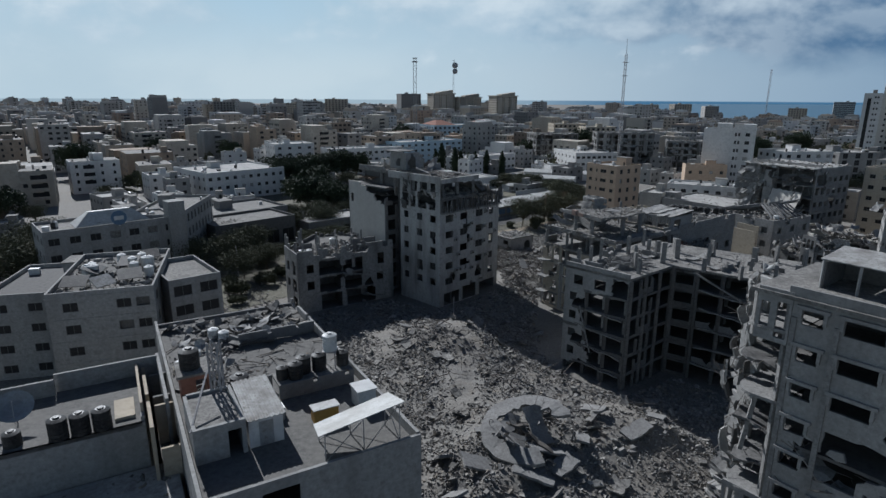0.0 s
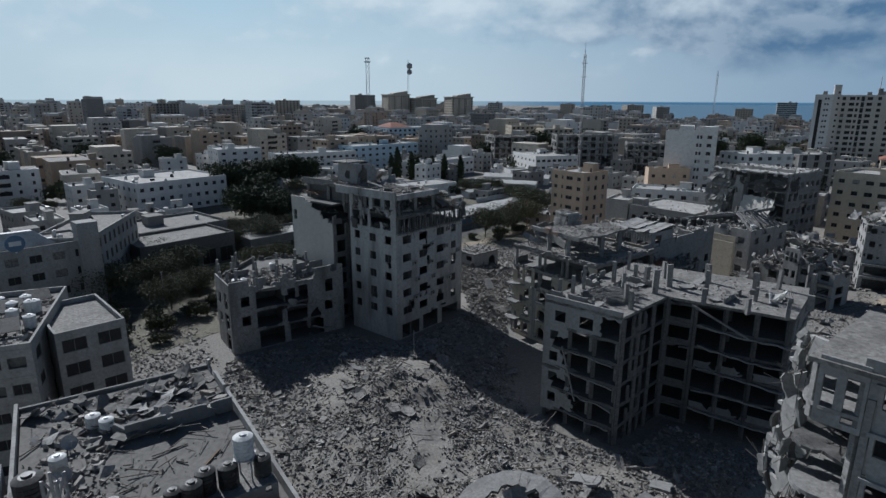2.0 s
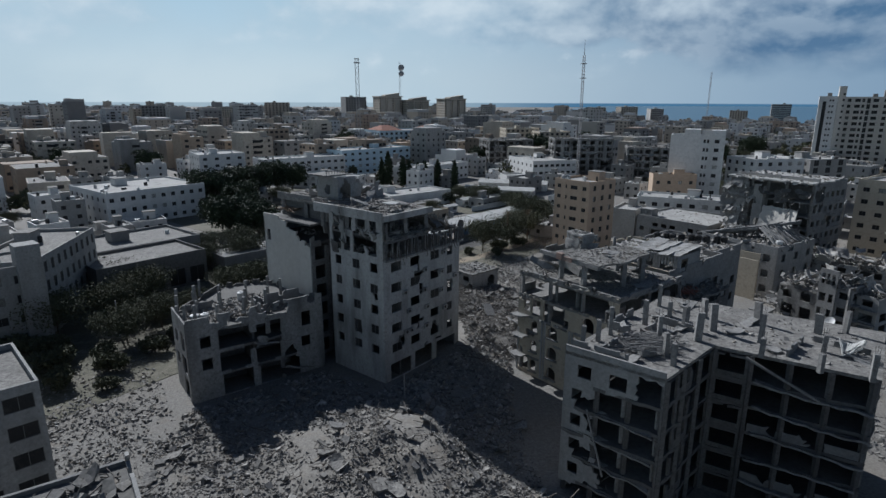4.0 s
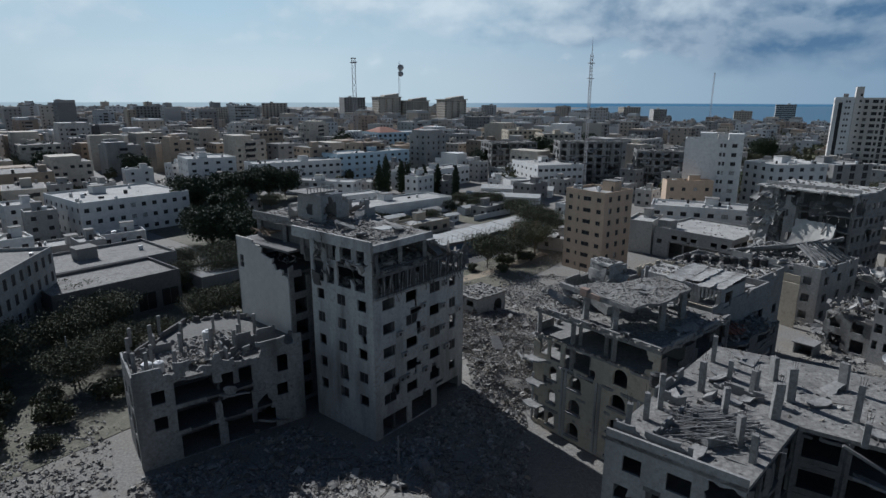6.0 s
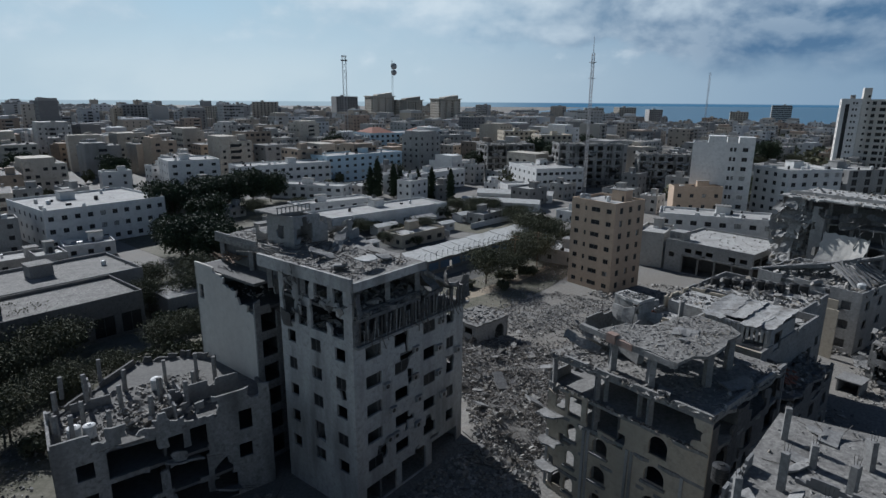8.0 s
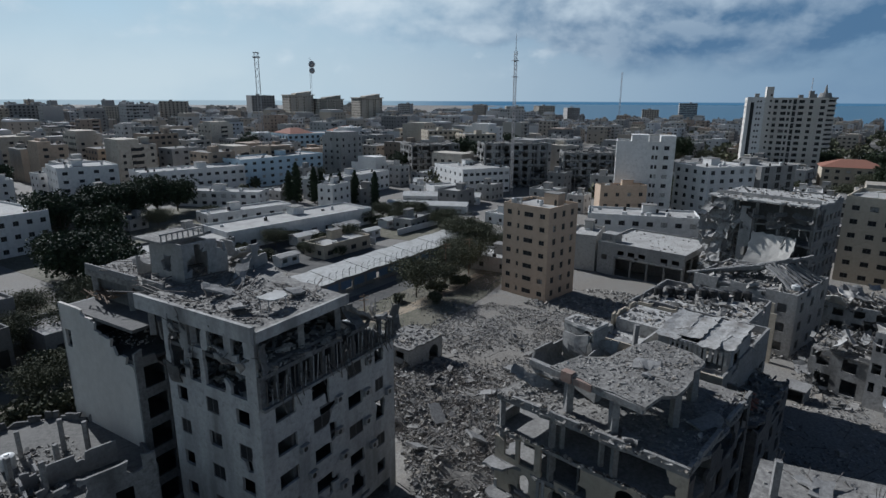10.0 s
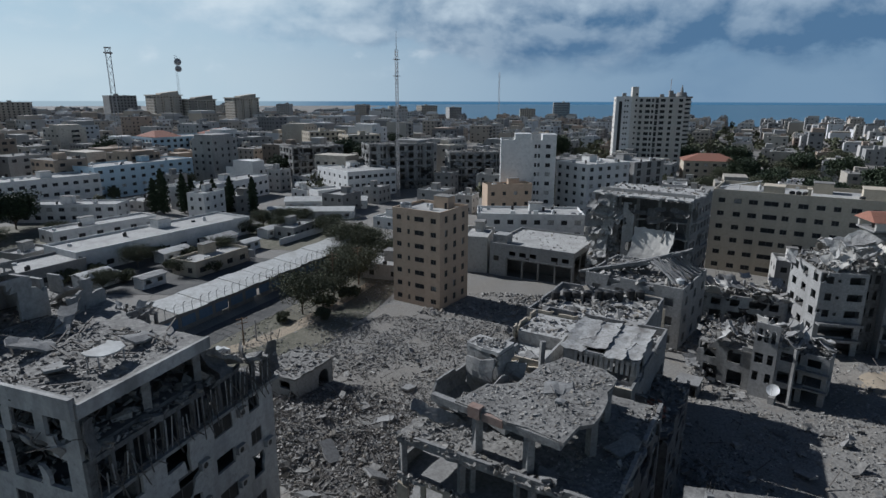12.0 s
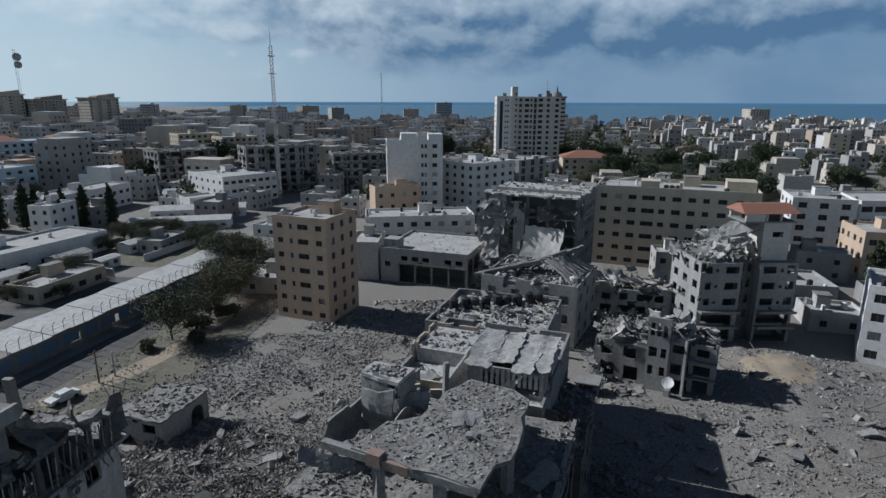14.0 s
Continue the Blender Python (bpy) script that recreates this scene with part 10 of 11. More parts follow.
field("rubble_field", PLAZA, 1300, 0.25, 0.85, "larger broken concrete lumps in the rubble", 0.1, 0.35)
field("rubble_field", GAP, 22000, 0.06, 0.34, "tangled rubble between the ruins", 0.05, 0.95)
field("rubble_field", GAP, 170, 0.35, 1.0, "big slab fragments between the ruins", 0.25, 0.25)
field("rubble_field", FLAT, 22000, 0.05, 0.28, "flattened rubble strewn over the open ground", 0.0, 0.95)
field("rubble_field", FLAT, 200, 0.3, 1.1, "broken slab pieces on the open ground", 0.0, 0.25)
field("rubble_field", RIGHT, 26000, 0.05, 0.3, "fine rubble over the wide yard", 0.0, 0.6)
field("rubble_field", RIGHT, 320, 0.3, 1.2, "larger lumps lying in the wide yard", 0.05, 0.35)
field("rubble_field", MID, 4000, 0.1, 0.6, "rubble piled behind the concrete skeleton", 0.05, 0.6)
VERGE = [(4, 158), (24, 160), (40, 176), (52, 192), (44, 198), (20, 180), (0, 168)]
FOOT = [(-27, 98), (-10, 109), (-1, 102), (16, 119), (19, 107), (16, 95), (2, 98), (-12, 100), (-26, 92)]
CORNER = [(16, 76), (24, 69), (33, 76), (43, 67), (30, 60), (22, 64)]
WEST = [(-62, 98), (-44, 94), (-30, 112), (-27, 124), (-40, 122)]
field("rubble_field", VERGE, 5000, 0.05, 0.3, "small stones scattered over the dry verge", 0.04, 0.6)
field("rubble_field", FOOT, 9000, 0.06, 0.55, "rubble fallen at the foot of the tall ruins", 0.0, 0.6)
field("rubble_field", CORNER, 4500, 0.06, 0.5, "rubble fallen in front of the concrete skeleton", 0.0, 0.6)
field("rubble_field", WEST, 2500, 0.05, 0.35, "stones and litter on the scrub ground", 0.04, 0.6)
field("rubble_field", [(50, 163), (62, 158), (76, 166), (66, 175), (54, 178), (46, 170)], 3500, 0.06, 0.6, "rubble heaped before the grey hall", 0.0, 0.6)
field("rubble_field", LEFT, 6000, 0.07, 0.4, "rubble strewn beside the houses", 0.0, 0.6)
field("rubble_field", BACK, 12000, 0.08, 0.6, "rubble round the collapsed buildings", 0.0, 0.8)
# collapsed round roof with tilted plates in its middle
t = thing("collapsed_roof", (9.0, 55.2, rise(9, 55)), "collapsed round concrete roof with tilted plates and beams inside", "ruined roof")
mb = MB()
tilt9 = Euler((radians(13), radians(-9), 0)).to_matrix()
ring9, m9 = [], 30
for k in range(m9 + 1):
    a = 0.2 + 4.7 * k / m9
    ri, ro = 3.1 + rng.uniform(-0.5, 0.5), 5.1 + rng.uniform(-0.12, 0.12)
    for q, z in ((ri, 0.25), (ro, 0.0), (ro, -0.45), (ri, -0.1)):
        ring9.append(tuple(tilt9 @ Vector((q * math.cos(a), q * math.sin(a), z + 0.12 * math.sin(3 * a))) + Vector((9.2, 55.4, rise(9, 55) + 1.5))))
mb.v = ring9
mb.f = [(4 * k + e, 4 * k + (e + 1) % 4, 4 * k + 4 + (e + 1) % 4, 4 * k + 4 + e) for k in range(m9) for e in range(4)] + [(0, 3, 2, 1), (4 * m9, 4 * m9 + 1, 4 * m9 + 2, 4 * m9 + 3)]
mb.m = [0] * len(mb.f)
part("ring_slab", mb, M_CONC, t, "broken ring of the round roof")
for x, y, z, L_, W_, az, pi, ro in ((8.0, 54.0, 1.6, 4.6, 2.4, 30, 34, 0), (10.4, 55.8, 1.8, 4.2, 2.2, 110, -36, 8), (9.2, 57.2, 1.5, 3.6, 1.8, 160, 28, 0), (7.0, 56.0, 1.2, 3.4, 1.6, 60, -20, 14), (11.0, 53.4, 1.3, 3.8, 1.6, 10, 18, -10), (8.6, 55.4, 2.2, 5.2, 0.5, 45, 26, 0), (9.8, 54.2, 2.0, 4.8, 0.5, 140, -22, 0), (6.6, 54.6, 1.8, 3.4, 0.5, 95, 30, 0), (10.8, 57.0, 1.9, 3.8, 0.45, 20, -30, 0)):
    bent_slab(t, (x, y, rise(x, y) + z * 0.8), L_, W_, az, pi, ro, 0.15, 0.2, M_CONC if W_ > 1 else M_REBAR, "tilted_plate" if W_ > 1 else "fallen_beam", "", 6, 0.14)
# crumpled plates half buried all over the rubble
for poly, n, hi in ((PLAZA, 60, 2.6), (GAP, 30, 2.2), (FLAT, 10, 1.8), (RIGHT, 34, 2.2), (BACK, 22, 3.2), (MID, 16, 2.6)):
    xs, ys = [p[0] for p in poly], [p[1] for p in poly]
    k = 0
    while k < n:
        x, y = rng.uniform(min(xs), max(xs)), rng.uniform(min(ys), max(ys))
        if inside(poly, x, y):
            L_ = rng.uniform(1.2, hi)
            bent_slab(None, (x, y, rise(x, y) + 0.15 + 0.08 * L_), L_, L_ * rng.uniform(0.35, 0.8), rng.uniform(0, 360), rng.normal(0, 15), rng.normal(0, 13), rng.uniform(0, 0.35), rng.uniform(0.12, 0.24), M_ROOF, "rubble_plate", "crumpled concrete plate half buried in the rubble", 3, 0.16)
            k += 1

# large fallen slabs in the foreground
for x, y, L, W, az, tilt, lean in ((3.6, 51.5, 5.2, 3.0, 20, 24, 8), (7.6, 53.6, 4.4, 3.2, 70, -28, 6), (1.2, 47.2, 4.0, 2.0, 130, 34, 0), (9.0, 49.4, 5.6, 2.2, -15, 12, -10), (12.6, 52.0, 4.0, 2.6, 35, -14, 5),
                                   (15.5, 56.5, 3.4, 2.0, 80, 10, 8), (5.4, 57.0, 5.0, 1.2, 10, 6, 0), (-2.6, 46.5, 3.6, 2.6, 50, -20, 10), (0.2, 53.0, 3.0, 2.0, 100, 38, 0), (18.0, 62.0, 4.0, 2.2, 140, 16, 0),
                                   (22.0, 58.0, 5.0, 2.4, 30, -10, 8), (25.5, 61.5, 4.2, 2.6, 60, 18, 0), (-6.0, 90.0, 3.2, 1.8, 20, 20, 0), (2.0, 92.5, 3.6, 1.6, 75, 26, 10), (5.0, 96.5, 2.8, 1.6, 120, -30, 0), (14.6, 121, 3.6, 2.4, 40, 30, 0), (18.5, 128, 4.2, 2.2, 100, -24, 8),
                                   (22, 122, 3.6, 2.6, 10, 34, 0), (12.2, 136, 3.4, 2.0, 60, 20, 0), (26.5, 133.0, 3.8, 2.2, 150, 16, 0), (33, 141, 3.2, 1.8, 35, 10, 0), (66, 104, 3.0, 1.6, 80, 14, 0), (76, 99, 3.4, 2.0, 20, 12, 0), (88, 96, 3.0, 1.8, 130, 16, 0)):
    mb = MB()
    L, W = L * 0.72, W * 0.72
    c = [(-L / 2, -W / 2), (L / 2, -W / 2), (L / 2, W / 2), (-L / 2, W / 2)]
    R = Euler((radians(lean), radians(tilt), radians(az))).to_matrix()
    out = ragged(c, 0.22, 0.7, int(abs(x * 31 + y)))
    mb.prism(out, -0.13, 0.13)
    zc = rise(x, y) + 0.25 + abs(math.sin(radians(tilt))) * L * 0.35
    mb.v = [tuple(R @ Vector(q) + Vector((x, y, zc))) for q in mb.v]
    solid("fallen_slab", mb, M_CONC, "broken concrete slab lying tilted in the rubble", "concrete slab", "fallen slabs")

# bent bars and pipes in the rubble
mb = MB()
for poly, n in ((PLAZA, 600), (GAP, 900), (FLAT, 110), (RIGHT, 120)):
    xs, ys = [p[0] for p in poly], [p[1] for p in poly]
    k = 0
    while k < n:
        x, y = rng.uniform(min(xs), max(xs)), rng.uniform(min(ys), max(ys))
        if inside(poly, x, y):
            a, e, q = rng.uniform(0, 6.28), abs(rng.normal(0, 0.35)), rng.uniform(0.6, 2.6)
            z = rise(x, y) + 0.15
            mb.beam((x, y, z), (x + q * math.cos(a) * math.cos(e), y + q * math.sin(a) * math.cos(e), z + q * math.sin(e)), rng.uniform(0.03, 0.09))
            k += 1
mb.v, mb.f, mb.m = mb.v + BARS.v, mb.f + [tuple(i + len(mb.v) for i in f) for f in BARS.f], mb.m + BARS.m
solid("bent_bars", mb, M_REBAR, "bent steel bars and pipes sticking out of the rubble", "scrap metal", kind="stuff")

# ---------------------------------------------------------------- hut, car, poles in the open ground
t = thing("broken_hut", (18.5, 147, 0), "low broken concrete hut half buried in rubble", "hut")
fh = Fr(13.2, 147.6, -52)
mb = MB(); mb.wall(fh.p(0, 0), fh.p(6.5, 0), 0, 4.2, [(3.8, 5.6, 2.6, 3.7)], damage=blob_damage([(1.4, 0.6, 1.6), (5.6, 1.4, 1.2), (3.0, 4.2, 0.6)], 3), step=0.4); part("wall", mb, M_FACADE, t)
mb = MB(); mb.wall(fh.p(6.5, 0.26), fh.p(6.5, 7.8), 0, 4.3, [(4.6, 6.8, 0.5, 3.3)], damage=blob_damage([(0.2, 0.4, 0.9)], 4), step=0.4); arch_fill(mb, fh.p(6.5, 0.26), fh.p(6.5, 7.8), 4.6, 6.8, 3.3, 1.1); part("wall", mb, M_FACADE, t)
mb = MB(); mb.wall(fh.p(6.5, 8.06), fh.p(0, 8.06), 0, 4.2); part("wall", mb, M_CONC, t)
mb = MB(); mb.wall(fh.p(0, 7.8), fh.p(0, 0.26), 0, 4.1); part("wall", mb, M_CONC, t)
slab(t, ragged([fh.p(u, v)[:2] for u, v in ((-0.3, -0.2), (6.7, -0.2), (6.75, 8.2), (-0.2, 8.2))], 0.2, 0.8, 4), 4.5, 0.28, M_ROOF, "roof_slab")
bent_slab(t, fh.p(1.6, -1.6, 1.2), 4.6, 2.2, -52, 24, -40, 0.2, 0.2, M_FACADE, "fallen_slab", "", 5, 0.1)
pos = in_quad(fh, 260, 0.1, 6.4, 0.1, 7.8, 4.55)
heap("debris", pos, sizes(len(pos), 0.1, 0.6, 0.5), M_RUB, "", t)


def car(x, y, deg, mat, label):
    fr = Fr(x, y, deg)
    t = thing("car", (x, y, 0.07), label, "car")
    prof = [(-2.1, 0.35), (-2.1, 0.8), (-1.9, 0.95), (-1.1, 1.0), (-0.6, 1.45), (0.9, 1.48), (1.5, 1.02), (2.05, 0.92), (2.1, 0.35)]
    mb = MB()
    for s, flip in ((-0.82, False), (0.82, True)):
        q = [fr.p(u, s * (0.86 if z > 1.1 else 1), z) for u, z in prof]
        mb.face(q if flip else q[::-1])
    for (u0, z0), (u1, z1) in zip(prof, prof[1:] + prof[:1]):
        k0, k1 = (0.86 if z0 > 1.1 else 1) * 0.82, (0.86 if z1 > 1.1 else 1) * 0.82
        mb.face([fr.p(u0, -k0, z0), fr.p(u0, k0, z0), fr.p(u1, k1, z1), fr.p(u1, -k1, z1)])
    part("body", mb, mat, t)
    for (u0, z0, u1, z1) in ((-1.05, 1.05, -0.68, 1.4), (0.98, 1.42, 1.42, 1.08)):
        mb = MB(); mb.face([fr.p(u0 - 0.03, -0.66, z0 + 0.02), fr.p(u1 - 0.03 * (u0 < 0), -0.6, z1 + 0.02), fr.p(u1, 0.6, z1 + 0.02), fr.p(u0 - 0.03, 0.66, z0 + 0.02)]); part("windscreen", mb, M_DARK, t)
    for u in (-1.3, 1.3):
        for s in (-0.8, 0.8):
            mb = MB()
            n = 12
            ring = [[fr.p(u + 0.32 * math.cos(2 * math.pi * k / n), s + dv, 0.36 + 0.32 * math.sin(2 * math.pi * k / n)) for k in range(n)] for dv in (-0.1, 0.1)]
            mb.face(ring[0]); mb.face(ring[1][::-1])
            for k in range(n):
                mb.face([ring[0][(k + 1) % n], ring[0][k], ring[1][k], ring[1][(k + 1) % n]])
            part("wheel", mb, M_BLACK, t)
    return t


car(8.4, 164.4, 30, M_WTANK, "dusty white car parked on the dirt verge")
car(-60, 170, 80, M_SHEET, "pale car parked beside the school yard")


def pole(x, y, h, label, arm=0.0):
    t = thing("utility_pole", (x, y, rise(x, y) - 0.1), label, "pole", "utility poles")
    mb = MB(); mb.drum(x, y, rise(x, y) - 0.1, h, 0.14, 0.09, 8); part("shaft", mb, M_BROWN if arm else M_STEEL, t)
    if arm:
        for z in (h - 0.4, h - 1.2):
            mb = MB(); mb.beam((x - arm, y, z), (x + arm, y + 0.3, z), 0.1); part("crossarm", mb, M_BROWN, t)
    return t


pole(13.0, 167.4, 5.2, "short leaning wooden pole beside the road", 0.9)
pole(15.2, 168.6, 4.0, "broken wooden pole stump beside the road")
pole(33.4, 186.5, 9.5, "wooden utility pole with cross arms among the trees", 1.2)
pole(40.5, 192.0, 9.0, "wooden utility pole by the compound wall", 1.0)
pole(-46, 124, 7.0, "steel street lamp post by the trees")
pole(2.0, 98.6, 4.2, "thin steel lamp post standing in the rubble")
mb = MB(); mb.beam((3.4, 161.7, 0), (3.1, 161.4, 6.2), 1.3, 0.7); solid("concrete_pillar", mb, M_CONC, "lone thick concrete pillar left standing by the road", "pillar")
sat_dish(77.3, 116.6, 1.3, 0.85, 4.3, 0.75, "white satellite dish on a low stand in the yard", M_WTANK)
mb = MB(); mb.box(Fr(77.3, 116.6, 20), -0.5, 0.5, -0.4, 0.4, 0, 1.3); solid("plinth", mb, M_CONC, "low concrete plinth under the satellite dish", "plinth")
mb = MB(); f2 = Fr(67.6, 124.6, -62); mb.box(f2, 0, 3, 2.3, 2.5, 0, 2.1); mb.box(f2, 0, 0.22, 0, 2.29, 0, 1.9); mb.box(f2, 2.78, 3, 0, 2.29, 0, 2.0); mb.hexa([f2.p(-0.2, -0.4, 1.95), f2.p(3.2, -0.3, 2.05), f2.p(3.1, 2.7, 2.2), f2.p(-0.1, 2.6, 2.15)], [f2.p(-0.2, -0.4, 2.12), f2.p(3.2, -0.3, 2.25), f2.p(3.1, 2.7, 2.38), f2.p(-0.1, 2.6, 2.32)])
solid("yard_shelter", mb, M_CONC, "small battered concrete shelter at the yard edge", "shelter")

# sandy heap
mb = MB()
n = 26
for j in range(n + 1):
    for i in range(n + 1):
        x, y = 88 + 20 * i / n, 101 + 18 * j / n
        d = math.hypot((x - 97) / 8.5, (y - 110.5) / 6.5)
        mb.v.append((x, y, rise(x, y) - 0.12 + max(0, 1 - d) * 0.45 + (0.2 * noise.noise((x * 0.7, y * 0.7, 2)) + 0.08 * noise.noise((x * 2.1, y * 2.1, 5))) * max(0, 1.1 - d)))
mb.f = [(j * (n + 1) + i, j * (n + 1) + i + 1, (j + 1) * (n + 1) + i + 1, (j + 1) * (n + 1) + i) for j in range(n) for i in range(n)]
mb.m = [0] * len(mb.f)
solid("soil_mound", mb, M_SAND, "pale sandy soil mound thrown up in the yard", "soil mound", smooth=True)

# ---------------------------------------------------------------- trees


def tree(name, label, x, y, h, r, leaf, mat, n, clumps=16, slim=False, group="", low=0.35, category="tree"):
    t = thing(name, (x, y, 0), label, category, group)
    mb = MB()
    tr = max(0.12, h * 0.022)
    mb.drum(x, y, -0.2, h * low, tr, tr * 0.7, 8, cap=False)
    mb.drum(x, y, h * low, h * (0.9 if slim else 0.6), tr * 0.7, tr * 0.25, 8)
    cs = []
    for k in range(clumps):
        if slim:
            z = h * (0.06 + 0.92 * (k + 0.5) / clumps)
            q = r * min(1.0, 2.2 * (1 - z / h) ** 0.75) * 0.55
            a = k * 2.4
            cs.append((x + q * 0.4 * math.cos(a), y + q * 0.4 * math.sin(a), z, q + 0.15, h / clumps * 1.1))
        else:
            a, q = rng.uniform(0, 6.28), r * math.sqrt(rng.random()) * 0.8
            z = h * (low + (1 - low) * rng.uniform(0.25, 0.85))
            cs.append((x + q * math.cos(a), y + q * math.sin(a), z, r * rng.uniform(0.34, 0.56), r * rng.uniform(0.24, 0.4)))
            mb.beam((x, y, h * low * rng.uniform(0.75, 1.1)), (cs[-1][0], cs[-1][1], z), tr * 0.4)
    part("trunk", mb, M_BARK, t)
    c = np.array(cs)[rng.integers(0, clumps, n)]
    d = rng.normal(0, 1, (n, 3)); d /= np.linalg.norm(d, axis=1)[:, None]
    q = rng.random(n) ** 0.45
    pos = c[:, :3] + d * q[:, None] * np.stack([c[:, 3], c[:, 3], c[:, 4]], 1)
    a, b = rng.normal(0, 1, (n, 3)), rng.normal(0, 1, (n, 3))
    a /= np.linalg.norm(a, axis=1)[:, None]
    b -= a * (a * b).sum(1)[:, None]; b /= np.linalg.norm(b, axis=1)[:, None]
    s = leaf * rng.uniform(0.6, 1.4, (n, 1))
    v = np.stack([pos - a * s, pos + b * s * 0.55, pos + a * s, pos - b * s * 0.55], 1).reshape(-1, 3)
    mb = MB(); mb.v = v.tolist(); mb.f = [(4 * i, 4 * i + 1, 4 * i + 2, 4 * i + 3) for i in range(n)]; mb.m = [0] * n
    part("crown", mb, mat, t)["kind"] = "stuff"
    return t


def plant(src, base, spots):
    for x, y, k in spots:
        copy_thing(src, Matrix.Translation((x, y, rise(x, y) * 0.5)) @ Matrix.Rotation(x * 1.7 + y, 4, "Z") @ Matrix.Diagonal((k, k, k * (0.92 + 0.16 * ((x * 7) % 1)), 1)))


c1 = tree("cypress", "tall narrow dark cypress in the compound", -0.9, 302, 16.5, 3.2, 0.36, M_CYP, 4200, 24, True, "row of cypresses")
plant(c1, None, [(6, 301, 0.95), (12.6, 293, 0.8), (16, 295, 0.85), (21.6, 292, 0.88), (28.7, 285, 0.8), (-4, 305, 0.85), (148, 116, 0.85), (9, 305, 0.8)])
c2 = tree("pine", "dark spreading pine with a dense crown", -66, 246, 15, 7.5, 0.42, M_CYP, 6500, 30, group="dark pines", low=0.18)
plant(c2, None, [(-57, 276, 1.0), (-50, 288, 1.05), (-74, 258, 0.95), (-54, 240, 0.85), (-62, 266, 1.0), (-48, 202, 0.9), (-44, 292, 0.9), (-53, 212, 0.8), (-38, 196, 0.8), (-44, 206, 0.85), (-80, 244, 0.75), (-66, 284, 0.9)])
c3 = tree("olive_tree", "dusty olive-green tree with an uneven open crown", 25.1, 178.2, 8.5, 6.0, 0.18, M_LEAF, 9000, 40, group="road trees", low=0.3)
plant(c3, None, [(36, 190.5, 0.95), (42, 196.5, 0.9), (33.0, 184.5, 0.7), (45, 219, 1.1), (50, 213, 1.0), (41, 205, 0.8), (-57, 149, 0.9), (-51, 133, 0.9), (-44, 122, 0.8), (-57, 126, 1.0), (-41, 129, 0.75), (-48, 141, 0.95), (-37, 136, 0.6),
                 (34, 252, 0.7), (46, 246, 0.7), (40, 259, 0.8), (29, 262, 0.75), (50, 252, 0.6), (22, 256, 0.6), (36, 266, 0.7), (-206, 390, 1.3), (-190, 350, 1.3), (-198, 372, 1.1), (-30, 275, 0.6), (-44, 262, 0.8), (53, 206, 0.8),
                 (214, 250, 1.1), (190, 215, 1.2), (206, 206, 1.1), (226, 236, 1.2), (164, 236, 1.0), (176, 258, 1.1), (240, 205, 1.0), (150, 262, 0.9), (120, 262, 0.8), (262, 250, 1.2), (186, 180, 0.9), (-90, 134, 1.2), (-80, 129, 1.1), (-88, 114, 1.2), (-96, 122, 1.2), (-104, 112, 1.1), (-98, 138, 1.2), (-72, 134, 0.9), (-110, 126, 1.1), (-62, 96, 0.8), (-69, 98, 0.9), (-56, 92, 0.7), (389, 303, 1.2), (316, 232, 1.2), (254, 275, 1.1), (304, 280, 1.1), (372, 285, 1.0), (404, 236, 1.2), (256, 394, 1.2), (-12, 210, 0.6), (14, 229, 0.7), (-6, 228, 0.7), (4, 217, 0.5),
                 (-20, 166, 0.6), (-29, 150, 0.75), (-34, 146, 0.7), (-14, 176, 0.5), (-24, 178, 0.7), (-40, 184, 0.8), (-31, 188, 0.75), (-48, 178, 0.8), (-22, 143, 0.5), (-36, 170, 0.9), (-44, 166, 0.8)])
c4 = tree("shrub", "low dusty green shrub", -42, 112, 2.6, 2.4, 0.22, M_LEAF, 1800, 14, group="shrubs", low=0.1, category="shrub")
plant(c4, None, [(-47, 107, 1.1), (-38, 118, 1.0), (-51, 113, 1.3), (-55, 119, 1.2), (-45, 116, 1.0), (-36, 124, 0.9), (-60, 118, 1.3), (-40, 106, 0.7), (30, 181, 1.0), (28, 174, 0.8), (36, 184, 1.0), (21, 176, 0.7), (38, 252, 1.2), (44, 254, 1.2), (32, 258, 1.3), (26, 254, 1.2), (48, 244, 1.0), (-33, 130, 1.0), (-43, 134, 1.2), (-30, 136, 0.8), (-8, 216, 1.1), (2, 222, 1.0), (10, 216, 1.2), (-14, 224, 1.1), (16, 224, 1.0), (-2, 236, 1.3), (6, 232, 1.2), (-20, 220, 1.2), (-26, 150, 1.2), (-22, 158, 1.1), (-30, 160, 1.2), (-28, 142, 1.4), (-24, 136, 1.3), (-32, 140, 1.5), (-18, 148, 1.2), (-20, 154, 1.3), (-36, 156, 1.5), (-12, 168, 1.0), (-16, 162, 1.2)])
for k, (x, y) in enumerate(GREEN[:190]):
    if 0.6 * x + 0.8 * y < COAST - 80 and y > 60:
        plant(c3 if k % 3 else c2, None, [(x, y, (1.0, 0.8, 0.65)[k % 3] * (0.8 + 0.4 * ((x * 3.7) % 1)))])
# scattered green in the far town
mb = MB()
r9 = np.random.default_rng(5)
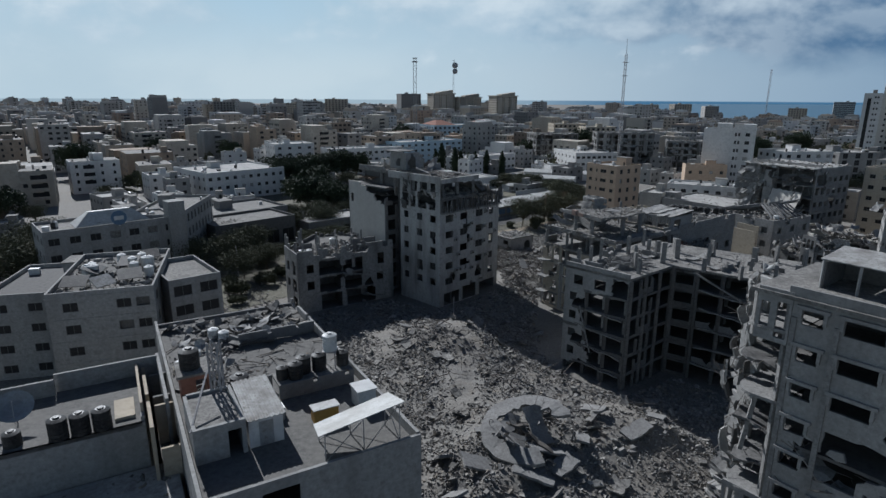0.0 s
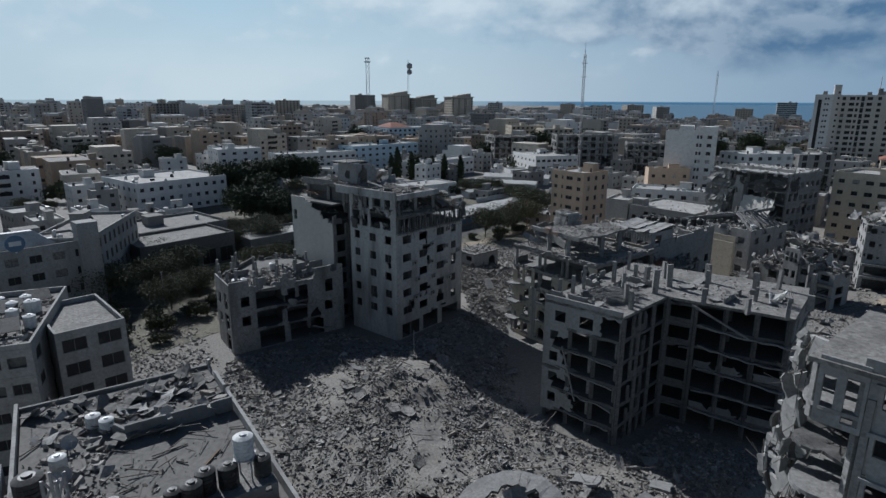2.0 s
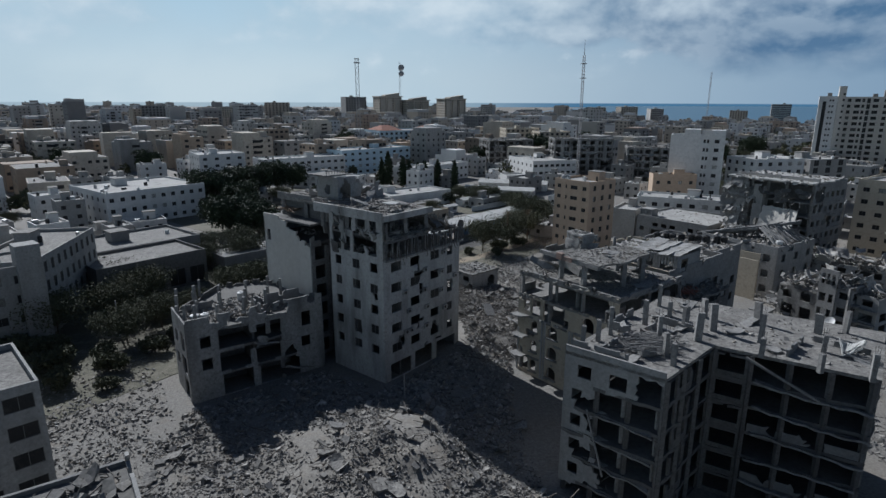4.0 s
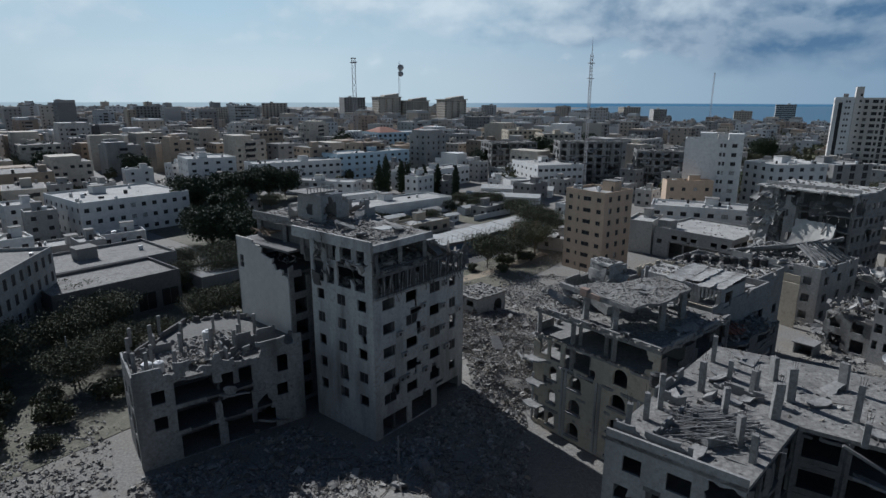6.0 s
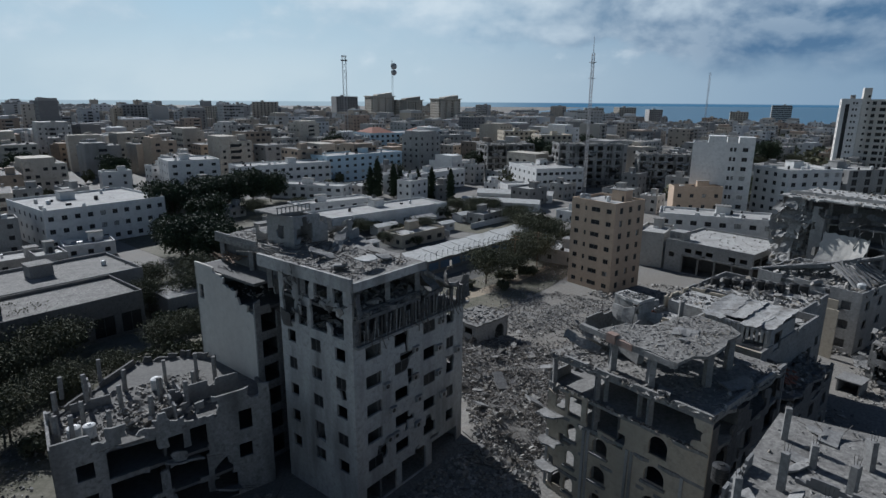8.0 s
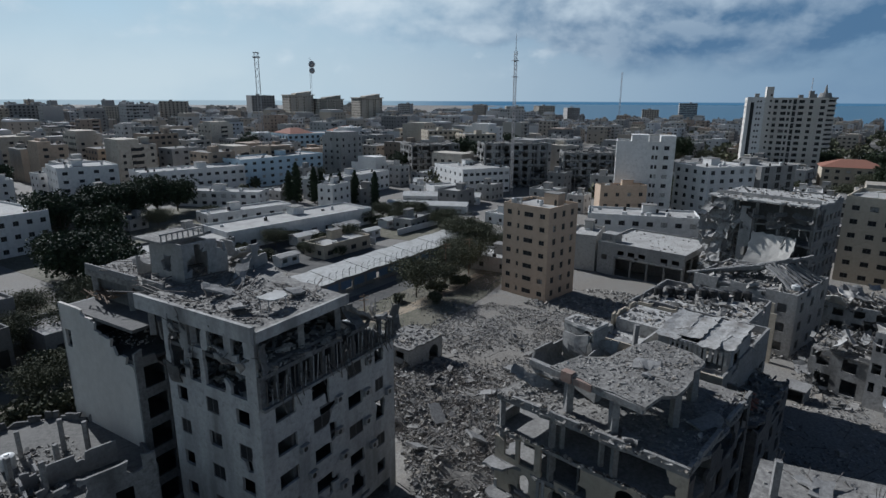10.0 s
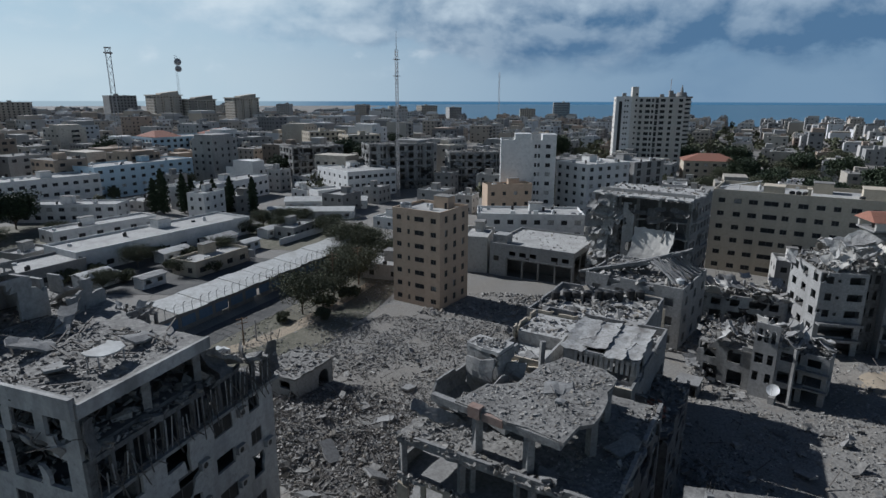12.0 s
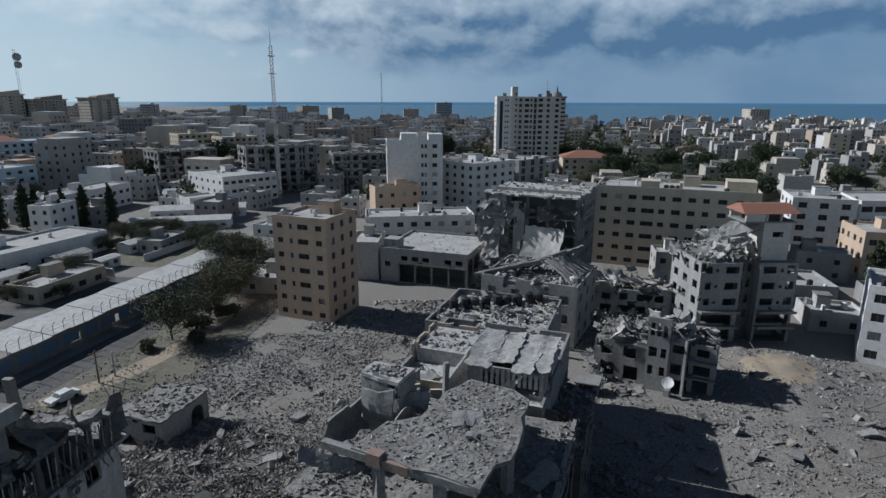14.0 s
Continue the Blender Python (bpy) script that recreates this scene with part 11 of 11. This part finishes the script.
for q9 in range(760):
    d, a = r9.uniform(260, 1150), r9.uniform(-0.75, 1.15)
    if q9 % 2:
        d, a = r9.uniform(450, 900), r9.uniform(0.45, 1.3)
    x, y = d * math.sin(a), d * math.cos(a)
    if 0.6 * x + 0.8 * y > COAST - 40:
        continue
    k = int(r9.integers(40, 70))
    R = r9.uniform(2.0, 4.5)
    dd = r9.normal(0, 1, (k, 3)); dd /= np.linalg.norm(dd, axis=1)[:, None]
    pos = np.array([x, y, R * 1.3]) + dd * R * (0.6 + 0.5 * r9.random((k, 1))) * (1, 1, 0.8)
    a1, b1 = r9.normal(0, 1, (k, 3)), r9.normal(0, 1, (k, 3))
    s = 0.75
    for p, q, w in zip(pos, a1, b1):
        mb.face([tuple(p - q * s), tuple(p + w * s), tuple(p + q * s), tuple(p - w * s)])
solid("far_trees", mb, M_LEAF, "dark green trees scattered through the far town", "trees", kind="stuff")


# ---------------------------------------------------------------- small houses, sheds and walls that fill the blocks between
def infill():
    r = np.random.default_rng(23)
    free = [(105, 200), (60, 215)]
    zones = [((58, 215, 168, 345), 150, 38), ((-135, -70, 150, 345), 60, 20), ((118, 230, 98, 172), 60, 18), ((-70, 60, 300, 345), 30, 8), ((-125, -80, 60, 130), 30, 10), ((-60, 60, 196, 300), 20, 6)]
    for (x0, x1, y0, y1), tries, most in zones:
        made = 0
        for _ in range(tries):
            x, y = r.uniform(x0, x1), r.uniform(y0, y1)
            W, D, n = r.uniform(6, 13), r.uniform(6, 12), int(r.choice([1, 1, 2, 2, 3]))
            R = 0.6 * max(W, D)
            if made >= most or any(math.hypot(x - a, y - b) < R + c for a, b, c in TAKEN):
                continue
            if (x < 60 and y < 300 and inside([(0, 174), (66, 232), (58, 262), (-10, 200)], x, y)):
                continue
            TAKEN.append((x, y, R)); made += 1
            deg = 40 + r.normal(0, 5) - (90 if r.random() < 0.5 else 0)
            f = Fr(x, y, deg)
            q = f.p(-W / 2, -D / 2)
            tone = int(r.integers(0, 4))
            block("house", ("small grey flat-roofed house among the blocks", "small beige flat-roofed house among the blocks", "small white flat-roofed house among the blocks", "small weathered house with a dusty roof")[tone],
                  q[0], q[1], deg, W, D, 3.1 * n, n, {"f": (max(2, int(W / 3)), 1.3, 1.2), "l": (2, 1.2, 1.2), "r": (2, 1.2, 1.2)}, (M_GREY, M_PALE, M_WHITE, M_FACADE)[tone], clutter=int(r.integers(2, 5)), category="house", far=math.hypot(x, y - 60) > 150)


infill()


# sheds, stores and walls inside the compound yards
for k, (x, y, dg, W, D, h) in enumerate(((-16, 213, 40, 7, 4, 2.6), (-4, 207, 40, 6, 3, 2.5), (0, 228, 38, 8, 4, 2.7), (12, 238, 38, 9, 5, 2.8), (20, 232, 40, 6, 3, 2.5), (-30, 224, 35, 8, 5, 2.8), (28, 246, 40, 7, 4, 2.6), (-26, 240, 35, 9, 4, 2.7))):
    gable("small_shed", "small pale shed with a sheet roof in the compound yard", x, y, dg, W, D, h, (M_SHEET, M_OLDSHEET)[k % 2])
for x, y, dg, L in ((-22, 205, 40, 18), (-8, 218, 130, 12), (6, 224, 38, 16), (22, 226, 128, 14), (30, 236, 40, 20)):
    f5 = Fr(x, y, dg)
    mb = MB(); mb.wall(f5.p(0, 0), f5.p(L, 0), 0, 1.9, th=0.2); solid("yard_wall", mb, M_WHITE, "low pale rendered wall dividing the compound yards", "wall", "yard walls")
